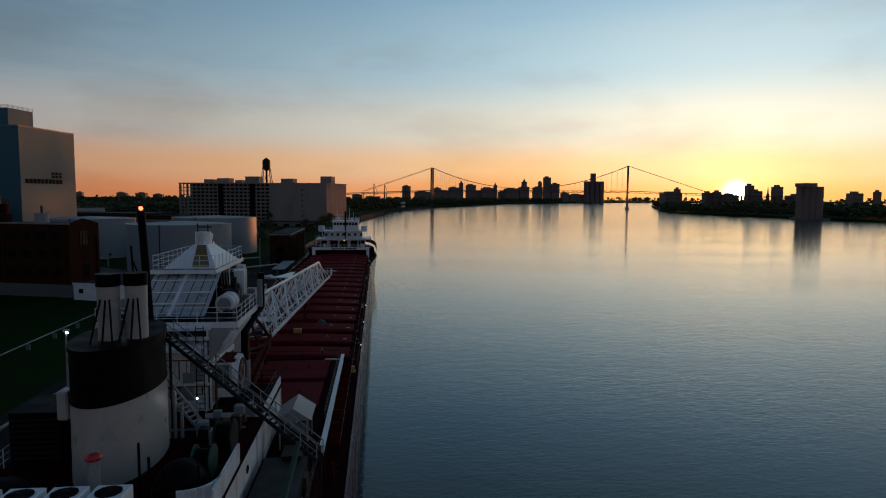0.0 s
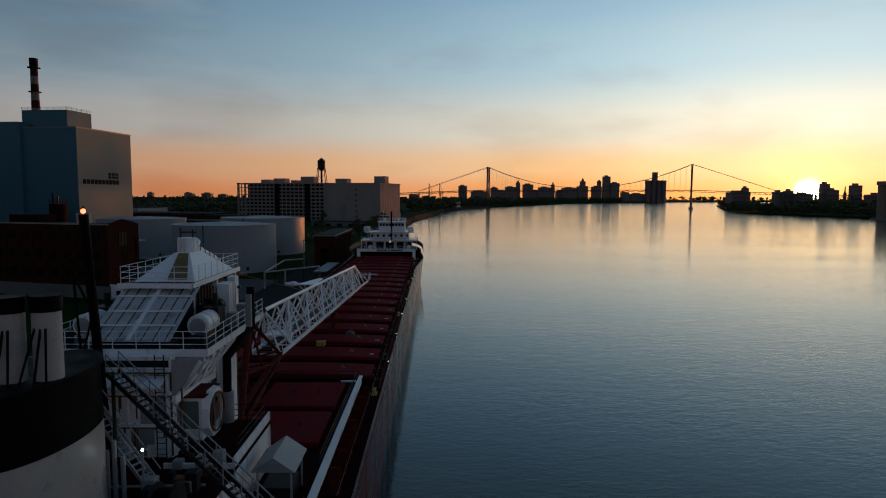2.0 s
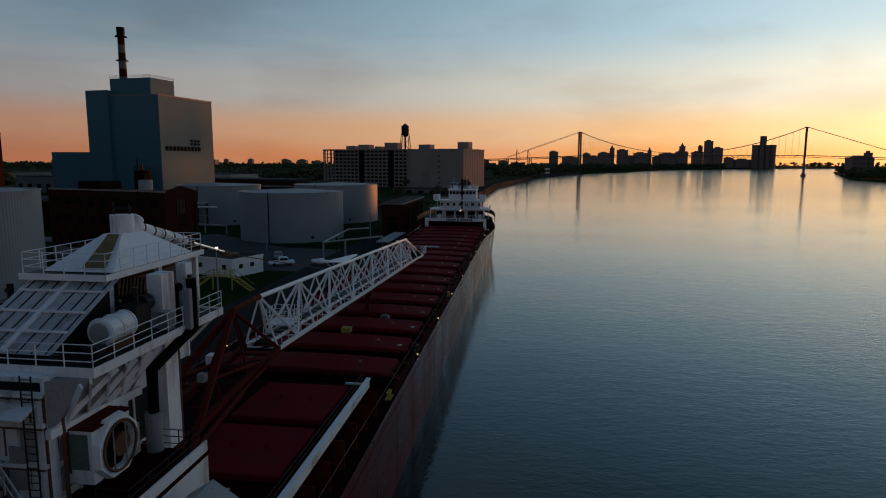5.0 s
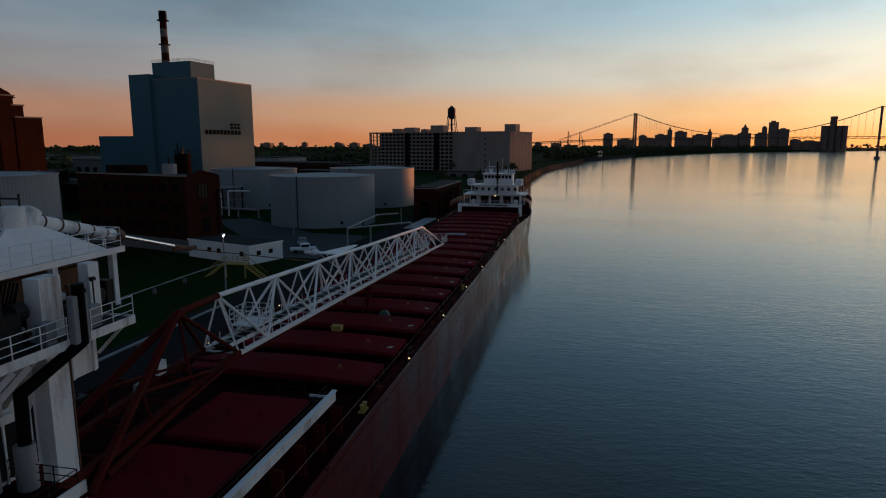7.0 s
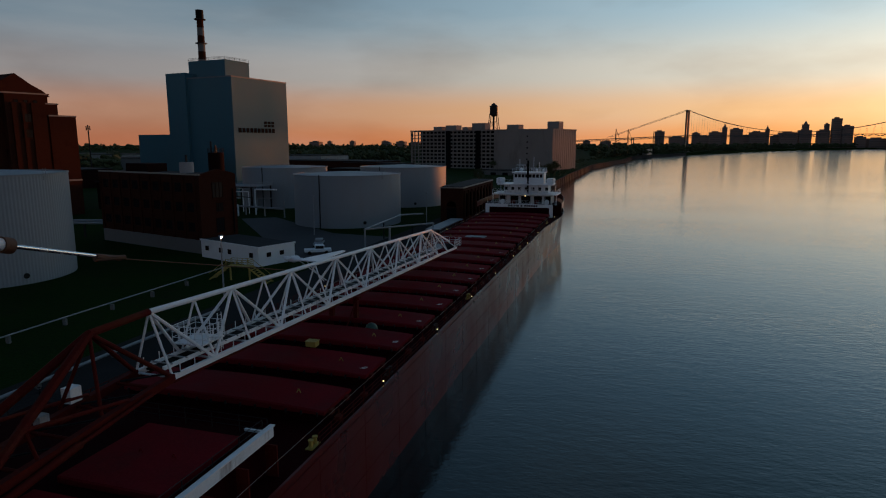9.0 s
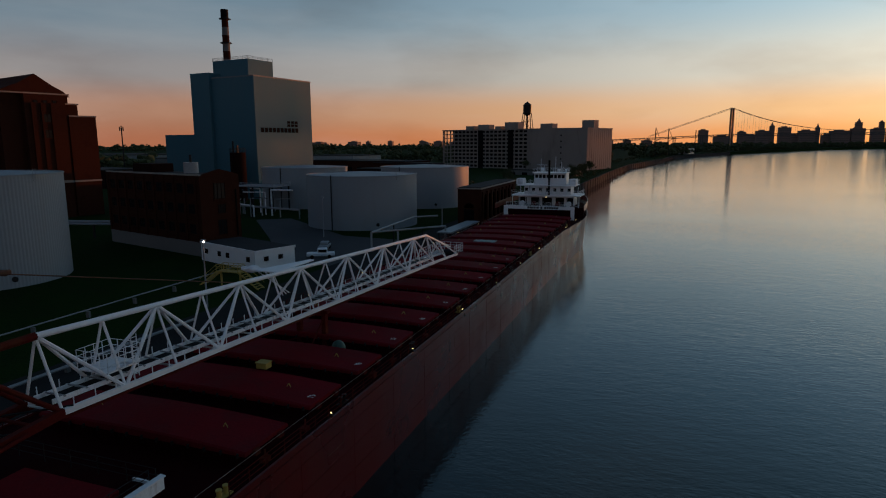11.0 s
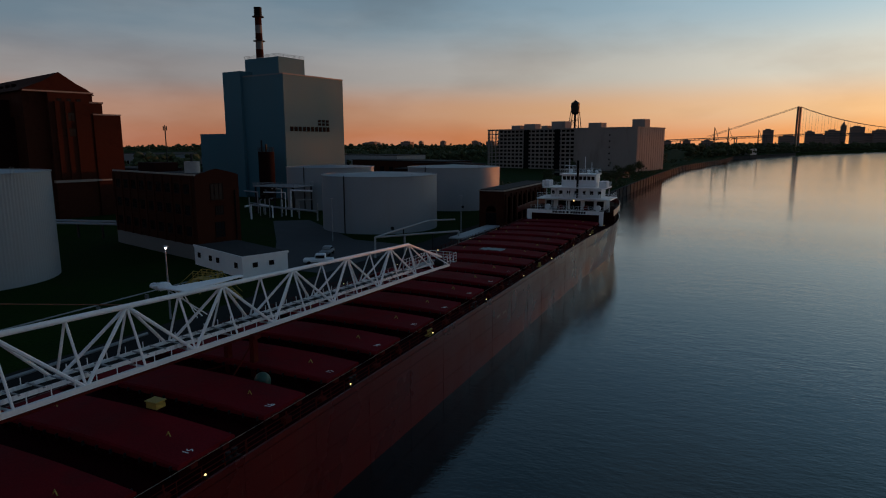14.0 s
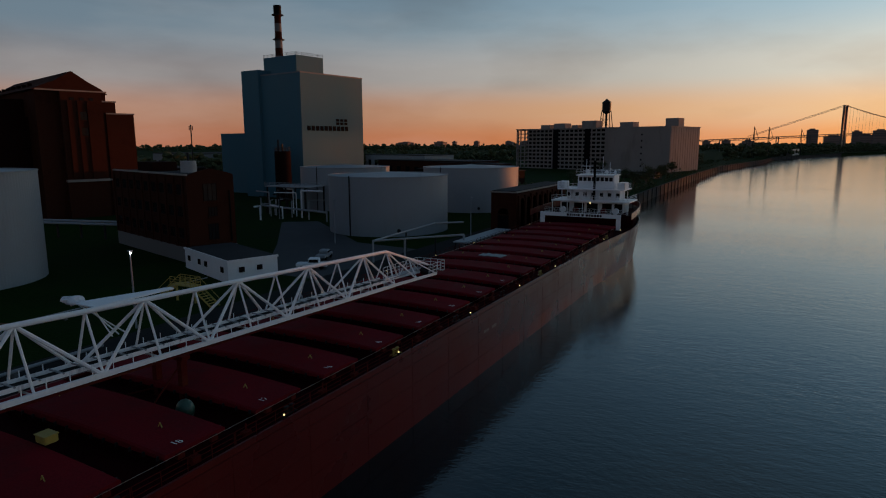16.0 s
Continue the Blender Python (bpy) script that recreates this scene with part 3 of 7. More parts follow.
tubes("tip_top_bar", [(bt(NB), HEAD + Vector((0, 0, 1.0)))], 0.15, M_WHITE_CLEAN, boom)
bm = bmesh.new()
tube(bm, HEAD + Vector((-0.9, 0.2, 0.1)), HEAD + Vector((0.9, 0.2, 0.1)), 0.5, 16)
part("head_pulley", bm, M_DARKMETAL, boom, smooth=True)
railing("tip_railing", [HEAD + Vector((-2.3, -6.5, 0.3)), HEAD + Vector((-2.3, 1.4, 0.3)), HEAD + Vector((1.6, 1.4, 0.3)), HEAD + Vector((1.6, -2.5, 0.3))], boom, M_WHITE_CLEAN, h=1.2, step=0.9, r=0.035)
bm = bmesh.new()
box(bm, HEAD.x - 2.35, HEAD.x - 1.3, HEAD.y - 6.5, HEAD.y + 1.4, HEAD.z + 0.22, HEAD.z + 0.3)
box(bm, HEAD.x - 2.35, HEAD.x + 1.65, HEAD.y + 0.8, HEAD.y + 1.45, HEAD.z + 0.22, HEAD.z + 0.3)
part("tip_walkway", bm, M_GREY, boom)
# ladder cage and inspection stand near the root
railing("inspection_stand", [bl(1, -1) + Vector((0.2, -1, 1.2)), bl(1, 1) + Vector((-0.2, -1, 1.2)), bl(1, 1) + Vector((-0.2, 1.5, 1.2)), bl(1, -1) + Vector((0.2, 1.5, 1.2)), bl(1, -1) + Vector((0.2, -1, 1.2))], boom, M_WHITE_CLEAN, h=1.2, step=0.7)
bm = bmesh.new()
c = (bl(1, -1) + bl(1, 1)) / 2
box(bm, c.x - 1.2, c.x + 1.2, c.y - 1, c.y + 1.5, c.z + 1.1, c.z + 1.2)
part("stand_floor", bm, M_WHITE, boom)
bm = bmesh.new()
for s in (-0.22, 0.22):
    tube(bm, bl(1, 1) + Vector((-0.35, 1.2 + s, 0.2)), bl(1, 1) + Vector((-0.35, 1.2 + s, 3.0)), 0.03, 5)
for j in range(9):
    p = bl(1, 1) + Vector((-0.35, 1.2, 0.4 + 0.3 * j))
    tube(bm, p - Vector((0, 0.22, 0)), p + Vector((0, 0.22, 0)), 0.02, 5)
part("ladder", bm, M_WHITE_CLEAN, boom)
# white sheet hood on the top chord, with a bundled tarpaulin at its end
bm = bmesh.new()
prism(bm, [(-10.2, 45.2), (-10.25, 51.4), (-10.75, 51.4), (-12.5, 45.6), (-12.3, 45.2)], 15.5, 15.62)
part("hood", bm, M_WHITE_CLEAN, boom, "flat tapering white hood plate", bevel=0.02)
bm = bmesh.new()
bmesh.ops.create_icosphere(bm, subdivisions=3, radius=1, matrix=Matrix.Translation((-13.2, 45.6, 15.6)) @ Matrix.Diagonal((1.15, 0.55, 0.24, 1)))
for v in bm.verts:
    v.co += Vector((0.5, 0.5, 0.8)) * 0.3 * noise.noise(v.co * 2.6)
part("bundled_sheet", bm, M_WHITE, boom, "crumpled white plastic sheet", smooth=True)
for dx in (0.0, 0.5, 1.0):
    tubes("hood_stay", [((-12.4 + dx * 1.6, 45.4, 15.5), (-10.6, 47.5 - dx, 13.2))], 0.05, M_WHITE_CLEAN, boom)
# red root frame
APEX = Vector((-10.8, 18.6, 16.2))
for nm, a, b, r in [("root_chord", bt(0), APEX, 0.24)] + [("root_leg", APEX, Vector((-10.8 + s * 2.4, 7.5, 10.0)), 0.26) for s in (-1, 1)] + \
        [("root_brace", APEX, bl(0, s), 0.15) for s in (-1, 1)] + [("root_brace", APEX, Vector((-10.8 + s * 1.5, 17.5, 11.9)), 0.11) for s in (-1, 1)] + \
        [("root_brace", Vector((-10.8 + s * 1.25, 13.1, 13.0)), Vector((-10.8 + s * 1.5, 19.5, 12.0)), 0.12) for s in (-1, 1)] + \
        [("root_brace", Vector((-10.8 + s * 1.25, 13.1, 13.0)), Vector((-10.8 + s * 1.5, 13.4, 11.4)), 0.1) for s in (-1, 1)]:
    tubes(nm, [(a, b)], r, M_REDSTEEL, boom, n=8)
for s in (-1, 1):
    bm = bmesh.new()
    beam(bm, bl(0, s), Vector((-10.8 + s * 1.6, 6.8, 10.6)), 0.4, 0.5)
    part("root_girder", bm, M_REDSTEEL, boom)
    bm = bmesh.new()
    tube(bm, (-10.8 + s * 2.1, 9.0, 10.2), (-10.8 + s * 2.0, 15.5, 11.2), 0.22, 10)
    tube(bm, (-10.8 + s * 2.0, 15.5, 11.2), (-10.8 + s * 1.9, 21.0, 11.8), 0.12, 10)
    part("hydraulic_ram", bm, M_REDSTEEL, boom, smooth=True)
for y in (9.5, 12.5, 15.5, 18.5, 21.5):
    z = 10.6 + (12.15 - 10.6) * (y - 6.8) / 16.5
    tubes("cross_bar", [((-12.4, y, z), (-9.2, y, z))], 0.12, M_REDSTEEL, boom)
    tubes("cross_bar", [((-12.4, y, z), (-9.2, y + 2.4, z + 0.2))], 0.07, M_DARKMETAL, boom)
bpart("control_box", (-12.9, -12.2, 18.2, 19.0, 11.9, 12.8), M_WHITE, boom)
bpart("control_box", (-12.3, -11.8, 15.8, 16.4, 11.6, 12.2), M_GREY, boom)
bm = bmesh.new()
box(bm, -12.4, -9.2, 6.0, 8.2, UP, 10.9)
part("pivot_base", bm, M_REDSTEEL, boom, bevel=0.1)
# cradle post under the boom
cr = thing("boom_cradle", (-10.2, 50.4, DECK), "red steel post carrying the white boom", "boom cradle")
for s in (-1, 1):
    bpart("post", (-10.1 + s * 1.4 - 0.22, -10.1 + s * 1.4 + 0.22, 50.1, 50.6, DECK, 11.0), M_REDSTEEL, cr)
bpart("crosshead", (-12.0, -8.2, 50.0, 50.7, 10.68, 10.98), M_REDSTEEL, cr)
tubes("stay", [((-11.5, 50.3, 8.0), (-14.2, 47.9, DECK))], 0.07, M_REDSTEEL, cr)
tubes("stay", [((-8.7, 50.3, 10.4), (-8.7, 47.0, DECK + 0.05))], 0.07, M_REDSTEEL, cr)
railing("guard", [(-14, 47.5, DECK), (-10, 47.5, DECK)], cr, M_REDSTEEL, h=1.1)

# ---- aft raised deck and house ----
aft = thing("aft_deckhouse", (CX, -20, DECK), "stepped red and white deckhouse at the stern of the freighter", "deckhouse")
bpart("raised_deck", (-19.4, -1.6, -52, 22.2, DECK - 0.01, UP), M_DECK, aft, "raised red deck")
bm = bmesh.new()
box(bm, -1.6, -1.45, -2.5, 22.35, 9.45, 10.12)
box(bm, -3.4, -1.6, 22.2, 22.35, 9.45, 9.75)
part("bulwark", bm, M_WHITE, aft, "white painted bulwark plate")
bpart("bulwark_cap", (-1.7, -1.35, -2.5, 22.4, 10.12, 10.2), M_WHITE_CLEAN, aft)
for j in range(7):
    bpart("bracket", (-1.45, -0.7, 4 + 2.9 * j, 4.12 + 2.9 * j, DECK, 9.4), M_REDSTEEL, aft)
railing("railing", [(-19.3, 22.1, UP), (-1.7, 22.1, UP)], aft, M_DARKMETAL, h=1.05, step=1.9)
railing("railing", [(-1.85, 21.8, UP), (-1.85, 3, UP)], aft, M_DARKMETAL, h=1.1, step=2.4)
railing("railing", [(-19.3, 22.1, UP), (-19.3, -20, UP)], aft, M_DARKMETAL, h=1.05, step=2.4)
for y0, y1 in ((6.6, 13.0), (14.2, 20.8)):
    bm = bmesh.new()
    box(bm, -9.2, -2.7, y0, y1, UP, 10.05)
    hc = part("hatch_cover", bm, M_HATCH, aft, "low red hatch cover", bevel=0.08)
    for x in (-6.8, -4.6):
        bm = bmesh.new()
        for sgn in (-1, 1):
            tube(bm, (x + sgn * 0.16, (y0 + y1) / 2, 10.0), (x, (y0 + y1) / 2, 10.32), 0.035, 5)
        part("lifting_lug", bm, M_HATCH, hc)
# second level
bpart("house", (-17.5, -5.4, -50, 4.0, UP - 0.01, 12.4), M_WHITE, aft, "white painted steel house wall")
bpart("house_roof", (-17.8, -5.2, -50.2, 4.1, 12.4, HOUSE), M_DECK, aft, "dark worn red roof deck")
bm = bmesh.new()
box(bm, -5.35, -5.25, -3.2, 4.1, UP + 0.1, 13.15)
box(bm, -9.0, -5.25, -3.3, -3.2, UP + 0.1, 12.9)
part("wing_bulwark", bm, M_WHITE, aft, "tall white bulwark plate")
bm = bmesh.new()
prev = None
for i in range(9):
    a = i / 8 * math.pi / 2
    x, y = -6.9 + 1.6 * math.sin(a), -16.0 - 1.6 * math.cos(a) + 1.6
    if prev:
        beam(bm, (prev[0], prev[1], 13.0), (x, y, 13.0), 0.12, 1.4)
    prev = (x, y)
box(bm, -5.36, -5.24, -16.0, -10.5, 12.3, 13.7)
part("curved_bulwark", bm, M_WHITE, aft, "white curved bulwark")
for y in (-48, -44, -40, -36, -32, -28, -24, -20, -14, -8):
    bm = bmesh.new()
    tube(bm, (-5.42, y, 11.1), (-5.34, y, 11.1), 0.25, 14)
    part("porthole", bm, M_GLASS, aft)
bpart("stern_rail_plate", (-1.5, -1.4, -50, -14, UP, 10.7), M_WHITE, aft)
bpart("lower_deck_machinery", (-4.9, -2.2, -12.5, -5.0, UP, 10.5), M_DARKMETAL, aft)
railing("railing", [(-7.0, -1.9, HOUSE), (-5.5, -1.9, HOUSE), (-5.5, 3.9, HOUSE), (-9, 3.9, HOUSE)], aft, M_DARKMETAL, h=1.1, step=1.3)
railing("railing", [(-5.5, -26, HOUSE), (-5.5, -17.8, HOUSE)], aft, M_WHITE, h=1.05, step=1.3)
railing("railing", [(-17.6, 4, HOUSE), (-17.6, -40, HOUSE)], aft, M_WHITE, h=1.05, step=1.6)

# funnel
fun = thing("funnel", (-11.6, -9.3, HOUSE), "oval ship funnel, cream below with a broad black top", "funnel")


def oval(bm, z0, z1, a0, b0, a1, b1, cx=-11.75, cy=-9.3, n=64, rake=0.0):
    lo = [bm.verts.new((cx + a0 * math.cos(t), cy + b0 * math.sin(t), z0)) for t in [2 * math.pi * i / n for i in range(n)]]
    hi = [bm.verts.new((cx + a1 * math.cos(t), cy + b1 * math.sin(t) - rake, z1)) for t in [2 * math.pi * i / n for i in range(n)]]
    for i in range(n):
        bm.faces.new((lo[i], lo[(i + 1) % n], hi[(i + 1) % n], hi[i]))
    bm.faces.new(hi)
    bm.faces.new(lo[::-1])


bm = bmesh.new()
oval(bm, HOUSE, 16.8, 2.06, 4.0, 2.02, 3.96)
part("lower_casing", bm, M_FUNNEL, fun, smooth=True)
bm = bmesh.new()
oval(bm, 16.8, 19.4, 2.03, 3.97, 1.97, 3.9)
part("black_band", bm, M_BLACK, fun, "black painted funnel top", smooth=True)
bm = bmesh.new()
oval(bm, 19.4, 19.62, 2.08, 4.02, 2.08, 4.02)
part("rim", bm, M_BLACK, fun, smooth=True)
bm = bmesh.new()
oval(bm, 16.75, 16.82, 2.055, 3.99, 2.055, 3.99)
part("band_edge", bm, M_BLACK, fun)
for x, y in ((-11.75, -10.6), (-10.5, -10.2)):
    bm = bmesh.new()
    tube(bm, (x, y, 19.6), (x, y, 22.5), 0.55, 24)
    ex = part("exhaust_pipe", bm, M_FUNNEL, fun, "pale uptake pipe", smooth=True)
    bm = bmesh.new()
    tube(bm, (x, y, 22.45), (x, y, 23.1), 0.6, 24)
    part("sooty_lip", bm, M_BLACK, ex, smooth=True)
    tubes("pipe_stay", [((x + sx, y - 1.2, 19.6), (x + sx * 0.4, y - 0.5, 21.8)) for sx in (-0.5, 0.1, 0.6)], 0.05, M_BLACK, ex)
bm = bmesh.new()
box(bm, -14.1, -13.55, -11.6, -10.6, 15.6, 17.1)
part("side_duct", bm, M_FUNNEL, fun, bevel=0.08)
# vent with a red cap, and domed vents
vent = thing("cowl_vent", (-10.75, -15.3, HOUSE), "pale mushroom vent with a red cap", "ventilator")
tubes("pipe", [((-10.75, -15.3, HOUSE), (-10.75, -15.3, 15.1))], 0.28, M_GREY, vent, n=14)
bm = bmesh.new()
bmesh.ops.create_uvsphere(bm, u_segments=16, v_segments=8, radius=0.4, matrix=Matrix.Translation((-10.75, -15.3, 15.15)) @ Matrix.Diagonal((1, 1, 0.5, 1)))
part("cap", bm, surface("red_gloss_paint", (0.5, 0.03, 0.03), 0.35), vent, smooth=True)
for x, y, r in ((-14.6, -15.8, 1.6), (-7.4, -13.6, 1.35)):
    dv = thing("domed_cover", (x, y, HOUSE), "dark domed canvas cover on the deckhouse roof", "deck cover", "domed covers")
    bm = bmesh.new()
    bmesh.ops.create_uvsphere(bm, u_segments=24, v_segments=12, radius=r, matrix=Matrix.Translation((x, y, HOUSE)) @ Matrix.Diagonal((1, 1.2, 1.15, 1)))
    bmesh.ops.bisect_plane(bm, geom=bm.verts[:] + bm.edges[:] + bm.faces[:], plane_co=(x, y, HOUSE - 0.02), plane_no=(0, 0, 1), clear_inner=True)
    part("cover", bm, M_BLACK, dv, smooth=True)
    bm = bmesh.new()
    tube(bm, (x, y, HOUSE), (x, y, HOUSE + 0.15), r * 1.12, 28)
    part("base_ring", bm, M_DARKMETAL, dv)
# condensers
for x in (-9.2, -11.0, -12.8, -14.6):
    ac = thing("condenser_unit", (x, -18.2, HOUSE), "white air-conditioning condenser with two round fan grilles", "air conditioner", "condensers")
    bpart("cabinet", (x - 0.75, x + 0.75, -19.6, -16.8, HOUSE + 0.1, 14.5), M_WHITE_CLEAN, ac, bevel=0.03)
    bpart("skid", (x - 0.7, x + 0.7, -19.5, -16.9, HOUSE, HOUSE + 0.12), M_DARKMETAL, ac)
    for y in (-18.9, -17.5):
        bm = bmesh.new()
        tube(bm, (x, y, 14.48), (x, y, 14.53), 0.55, 24)
        g = part("fan_grille", bm, M_BLACK, ac)
        bm = bmesh.new()
        for k in range(4):
            a = math.pi * k / 4
            tube(bm, (x + 0.55 * math.cos(a), y + 0.55 * math.sin(a), 14.55), (x - 0.55 * math.cos(a), y - 0.55 * math.sin(a), 14.55), 0.015, 4)
        part("grille_bars", bm, M_DARKMETAL, g)
# louvred casing
lv = thing("louvred_casing", (-15.2, -8.5, HOUSE), "dark louvred ventilation casing beside the funnel", "ventilation casing")
bpart("casing", (-17.2, -14.6, -10.2, -7.0, HOUSE, 15.6), M_BLACK, lv)
for k in range(8):
    bm = bmesh.new()
    box(bm, -17.1, -14.7, -10.32, -10.2, HOUSE + 0.5 + 0.3 * k, HOUSE + 0.58 + 0.3 * k)
    part("louvre", bm, M_DARKMETAL, lv)

# ---- elevator tower ----
tw = thing("elevator_tower", (-11.9, 4, HOUSE), "tall rust-streaked white unloading tower with galleries and pyramid roof", "unloading tower")
TX0, TX1, TY0, TY1 = -14.9, -9.1, -1.8, 9.6
bpart("body", (TX0, TX1, TY0, 6.4, HOUSE - 0.01, 15.8), M_WHITE, tw, "rust-streaked white steel plating")
bpart("upper_body", (TX0, TX1, TY0, TY1, 15.8, 18.3), M_WHITE, tw, "rust-streaked white steel plating")
for j in range(6):
    x = TX0 + 0.25 + j * (TX1 - TX0 - 0.5) / 5
    bpart("stiffener", (x - 0.06, x + 0.06, TY0 - 0.14, TY0, HOUSE, 17.4), M_WHITE, tw)
for z in (14.4, 16.2, 17.5):
    bpart("girder", (TX0 - 0.1, TX1 + 0.05, TY0 - 0.22, TY0, z, z + 0.18), M_WHITE, tw)
# thin brown line for the dark joint below each girder
for z in (14.38, 16.18, 17.48):
    bpart("rust_line", (TX0, TX1, TY0 - 0.24, TY0, z - 0.06, z), M_RUST, tw, "thin brown line under the girder")
for z0, z1 in ((12.7, 14.3), (14.65, 16.1)):
    for j in range(5):
        x = TX0 + 0.36 + j * (TX1 - TX0 - 0.5) / 5
        bpart("wall_panel", (x, x + 0.85, TY0 - 0.05, TY0 + 0.02, z0, z1), M_WHITE if (j + int(z0)) % 3 else M_GREY, tw)
# dark strip laid on the wall as the shade under the gallery
bpart("shade_gap", (TX0 + 0.1, TX1 - 0.1, TY0 - 0.02, TY0 + 0.02, 17.72, 18.1), M_DARKMETAL, tw)
for j in range(9):
    y = TY0 + 0.3 + j * 1.35
    bpart("stiffener", (TX1, TX1 + 0.12, y - 0.05, y + 0.05, HOUSE if y < 6.3 else 15.8, 18.3), M_WHITE, tw)
bm = bmesh.new()
v = [bm.verts.new(c) for c in ((TX1, -1.7, 15.9), (TX1, 4.3, 15.9), (-7.5, 4.3, 18.1), (-7.5, -0.9, 18.1), (TX1, -1.7, 18.1), (TX1, 4.3, 18.1))]
for f in ((0, 1, 2, 3), (0, 3, 4), (1, 5, 2), (0, 4, 5, 1), (4, 3, 2, 5)):
    bm.faces.new([v[i] for i in f])
part("sloping_soffit", bm, M_SOFFIT, tw, "rust-streaked sloping soffit panel")
for y0, y1 in ((-1.6, -0.9), (-1.0, 0.6), (0.2, 1.8), (1.4, 2.9), (2.6, 3.9), (0.7, -1.5), (2.1, 0.9), (3.3, 2.1), (4.1, 3.0)):
    bm = bmesh.new()
    beam(bm, (-7.5, y0, 17.98), (TX1 + 0.1, y1, 15.85), 0.1, 0.26)
    part("soffit_rib", bm, M_WHITE_CLEAN, tw)
for x0, y0, z0, z1 in ((TX1 + 0.01, TY0 - 0.03, 12.7, 17.6), (TX1 + 0.13, 1.9, 12.8, 15.6), (-8.24, 6.95, 11.8, 17.5), (TX0 + 1.6, TY0 - 0.16, 13.0, 16.4), (TX0 + 3.8, TY0 - 0.16, 12.8, 14.6)):
    bpart("rust_streak", (x0 - 0.05, x0 + 0.04, y0 - 0.04, y0 + 0.05, z0, z1), M_RUST, tw, "brown rust streak")
bm = bmesh.new()
beam(bm, (TX1 + 0.2, TY0 - 0.15, 15.9), (TX1 + 0.2, 4.3, 15.55), 0.24, 0.4)
part("sloping_girder", bm, M_WHITE, tw)
bm = bmesh.new()
box(bm, -14.6, -9.3, -2.9, -1.8, 17.0, 17.1, Matrix.Translation((0, -2.35, 17.05)) @ pose(0, 0, 0, 22, 0, 0) @ Matrix.Translation((0, 2.35, -17.05)))
part("lean_to_roof", bm, M_WHITE, tw)
random.seed(17)
for k in range(16):
    x = random.uniform(TX0 + 0.2, TX1 - 0.2)
    z1 = random.choice((17.4, 16.15, 14.35))
    w, l = random.uniform(0.015, 0.05), random.uniform(0.5, 1.4)
    bpart("rust_streak", (x - w, x + w, TY0 - 0.062, TY0 - 0.01, z1 - l, z1), M_RUST, tw, "brown rust streak")
for k in range(10):
    y = random.uniform(TY0 + 0.2, 5.8)
    w, l = random.uniform(0.015, 0.05), random.uniform(0.4, 1.5)
    bpart("rust_streak", (TX1 + 0.004, TX1 + 0.012, y - w, y + w, 15.5 - l, 15.5), M_RUST, tw, "brown rust streak")
# main gallery
GX0, GX1, GY0, GY1 = -16.6, -7.35, -1.0, 10.3
# floor kept dark so the white fascia and roof stand apart
bm = bmesh.new()
box(bm, GX0, GX1, GY0, GY1, 18.3, 18.42)
part("gallery_floor", bm, M_DARKMETAL, tw, "dark gallery floor")
bm = bmesh.new()
for d in ((GX0, GX1, GY0 - 0.06, GY0), (GX0, GX1, GY1, GY1 + 0.06), (GX1, GX1 + 0.06, GY0 - 0.06, GY1 + 0.06), (GX0 - 0.06, GX0, GY0 - 0.06, GY1 + 0.06)):
    box(bm, *d, 18.12, 18.55)
part("gallery_fascia", bm, M_WHITE, tw)
railing("gallery_railing", [(GX1, GY1, 18.45), (GX1, GY0, 18.45), (GX0, GY0, 18.45), (GX0, GY1, 18.45)], tw, M_WHITE_CLEAN, h=1.1, step=1.35, r=0.029)
for y in (GY0 + 0.5, 4.5, GY1 - 0.6):
    bm = bmesh.new()
    beam(bm, (GX1 - 0.1, y, 18.2), (TX1, y, 16.6), 0.12, 0.14)
    part("gallery_bracket", bm, M_WHITE, tw)
# sloping roof plates
bm = bmesh.new()
v = [bm.verts.new(c) for c in ((-14.4, -0.6, 18.86), (-9.6, -0.6, 18.86), (-9.6, 4.3, 21.34), (-14.4, 4.3, 21.34))]
bm.faces.new(v)
bmesh.ops.solidify(bm, geom=bm.faces[:], thickness=0.14)
part("sloping_roof", bm, M_WHITE, tw)
# dark inset block that makes the gap below the roof plate read dark
bm = bmesh.new()
v = [bm.verts.new(c) for c in ((-14.1, -0.2, 18.7), (-9.95, -0.2, 18.7), (-9.95, 4.3, 21.1), (-14.1, 4.3, 21.1), (-14.1, -0.2, 18.42), (-9.95, -0.2, 18.42), (-9.95, 4.3, 18.42), (-14.1, 4.3, 18.42))]
for f in ((0, 1, 2, 3), (4, 5, 1, 0), (5, 6, 2, 1), (6, 7, 3, 2), (7, 4, 0, 3), (7, 6, 5, 4)):
    bm.faces.new([v[i] for i in f])
part("under_roof_casing", bm, M_DARKMETAL, tw, "dark block under the sloping roof")
for t in (0.25, 0.5, 0.78):
    bm = bmesh.new()
    y, z = -0.6 + 4.9 * t, 18.88 + 2.48 * t
    beam(bm, (-14.25, y, z + 0.06), (-9.75, y, z + 0.06), 0.16, 0.1)
    part("roof_rib", bm, M_WHITE_CLEAN, tw)
bm = bmesh.new()
beam(bm, (-12.0, -0.6, 18.95), (-12.0, 4.3, 21.43), 0.22, 0.12)
part("roof_rib", bm, M_WHITE_CLEAN, tw)
for k in range(7):
    x = -14.0 + k * 0.68
    bm = bmesh.new()
    beam(bm, (x, -0.55, 18.9), (x, 4.28, 21.36), 0.035, 0.05)
    part("plate_seam", bm, M_DARKMETAL, tw)
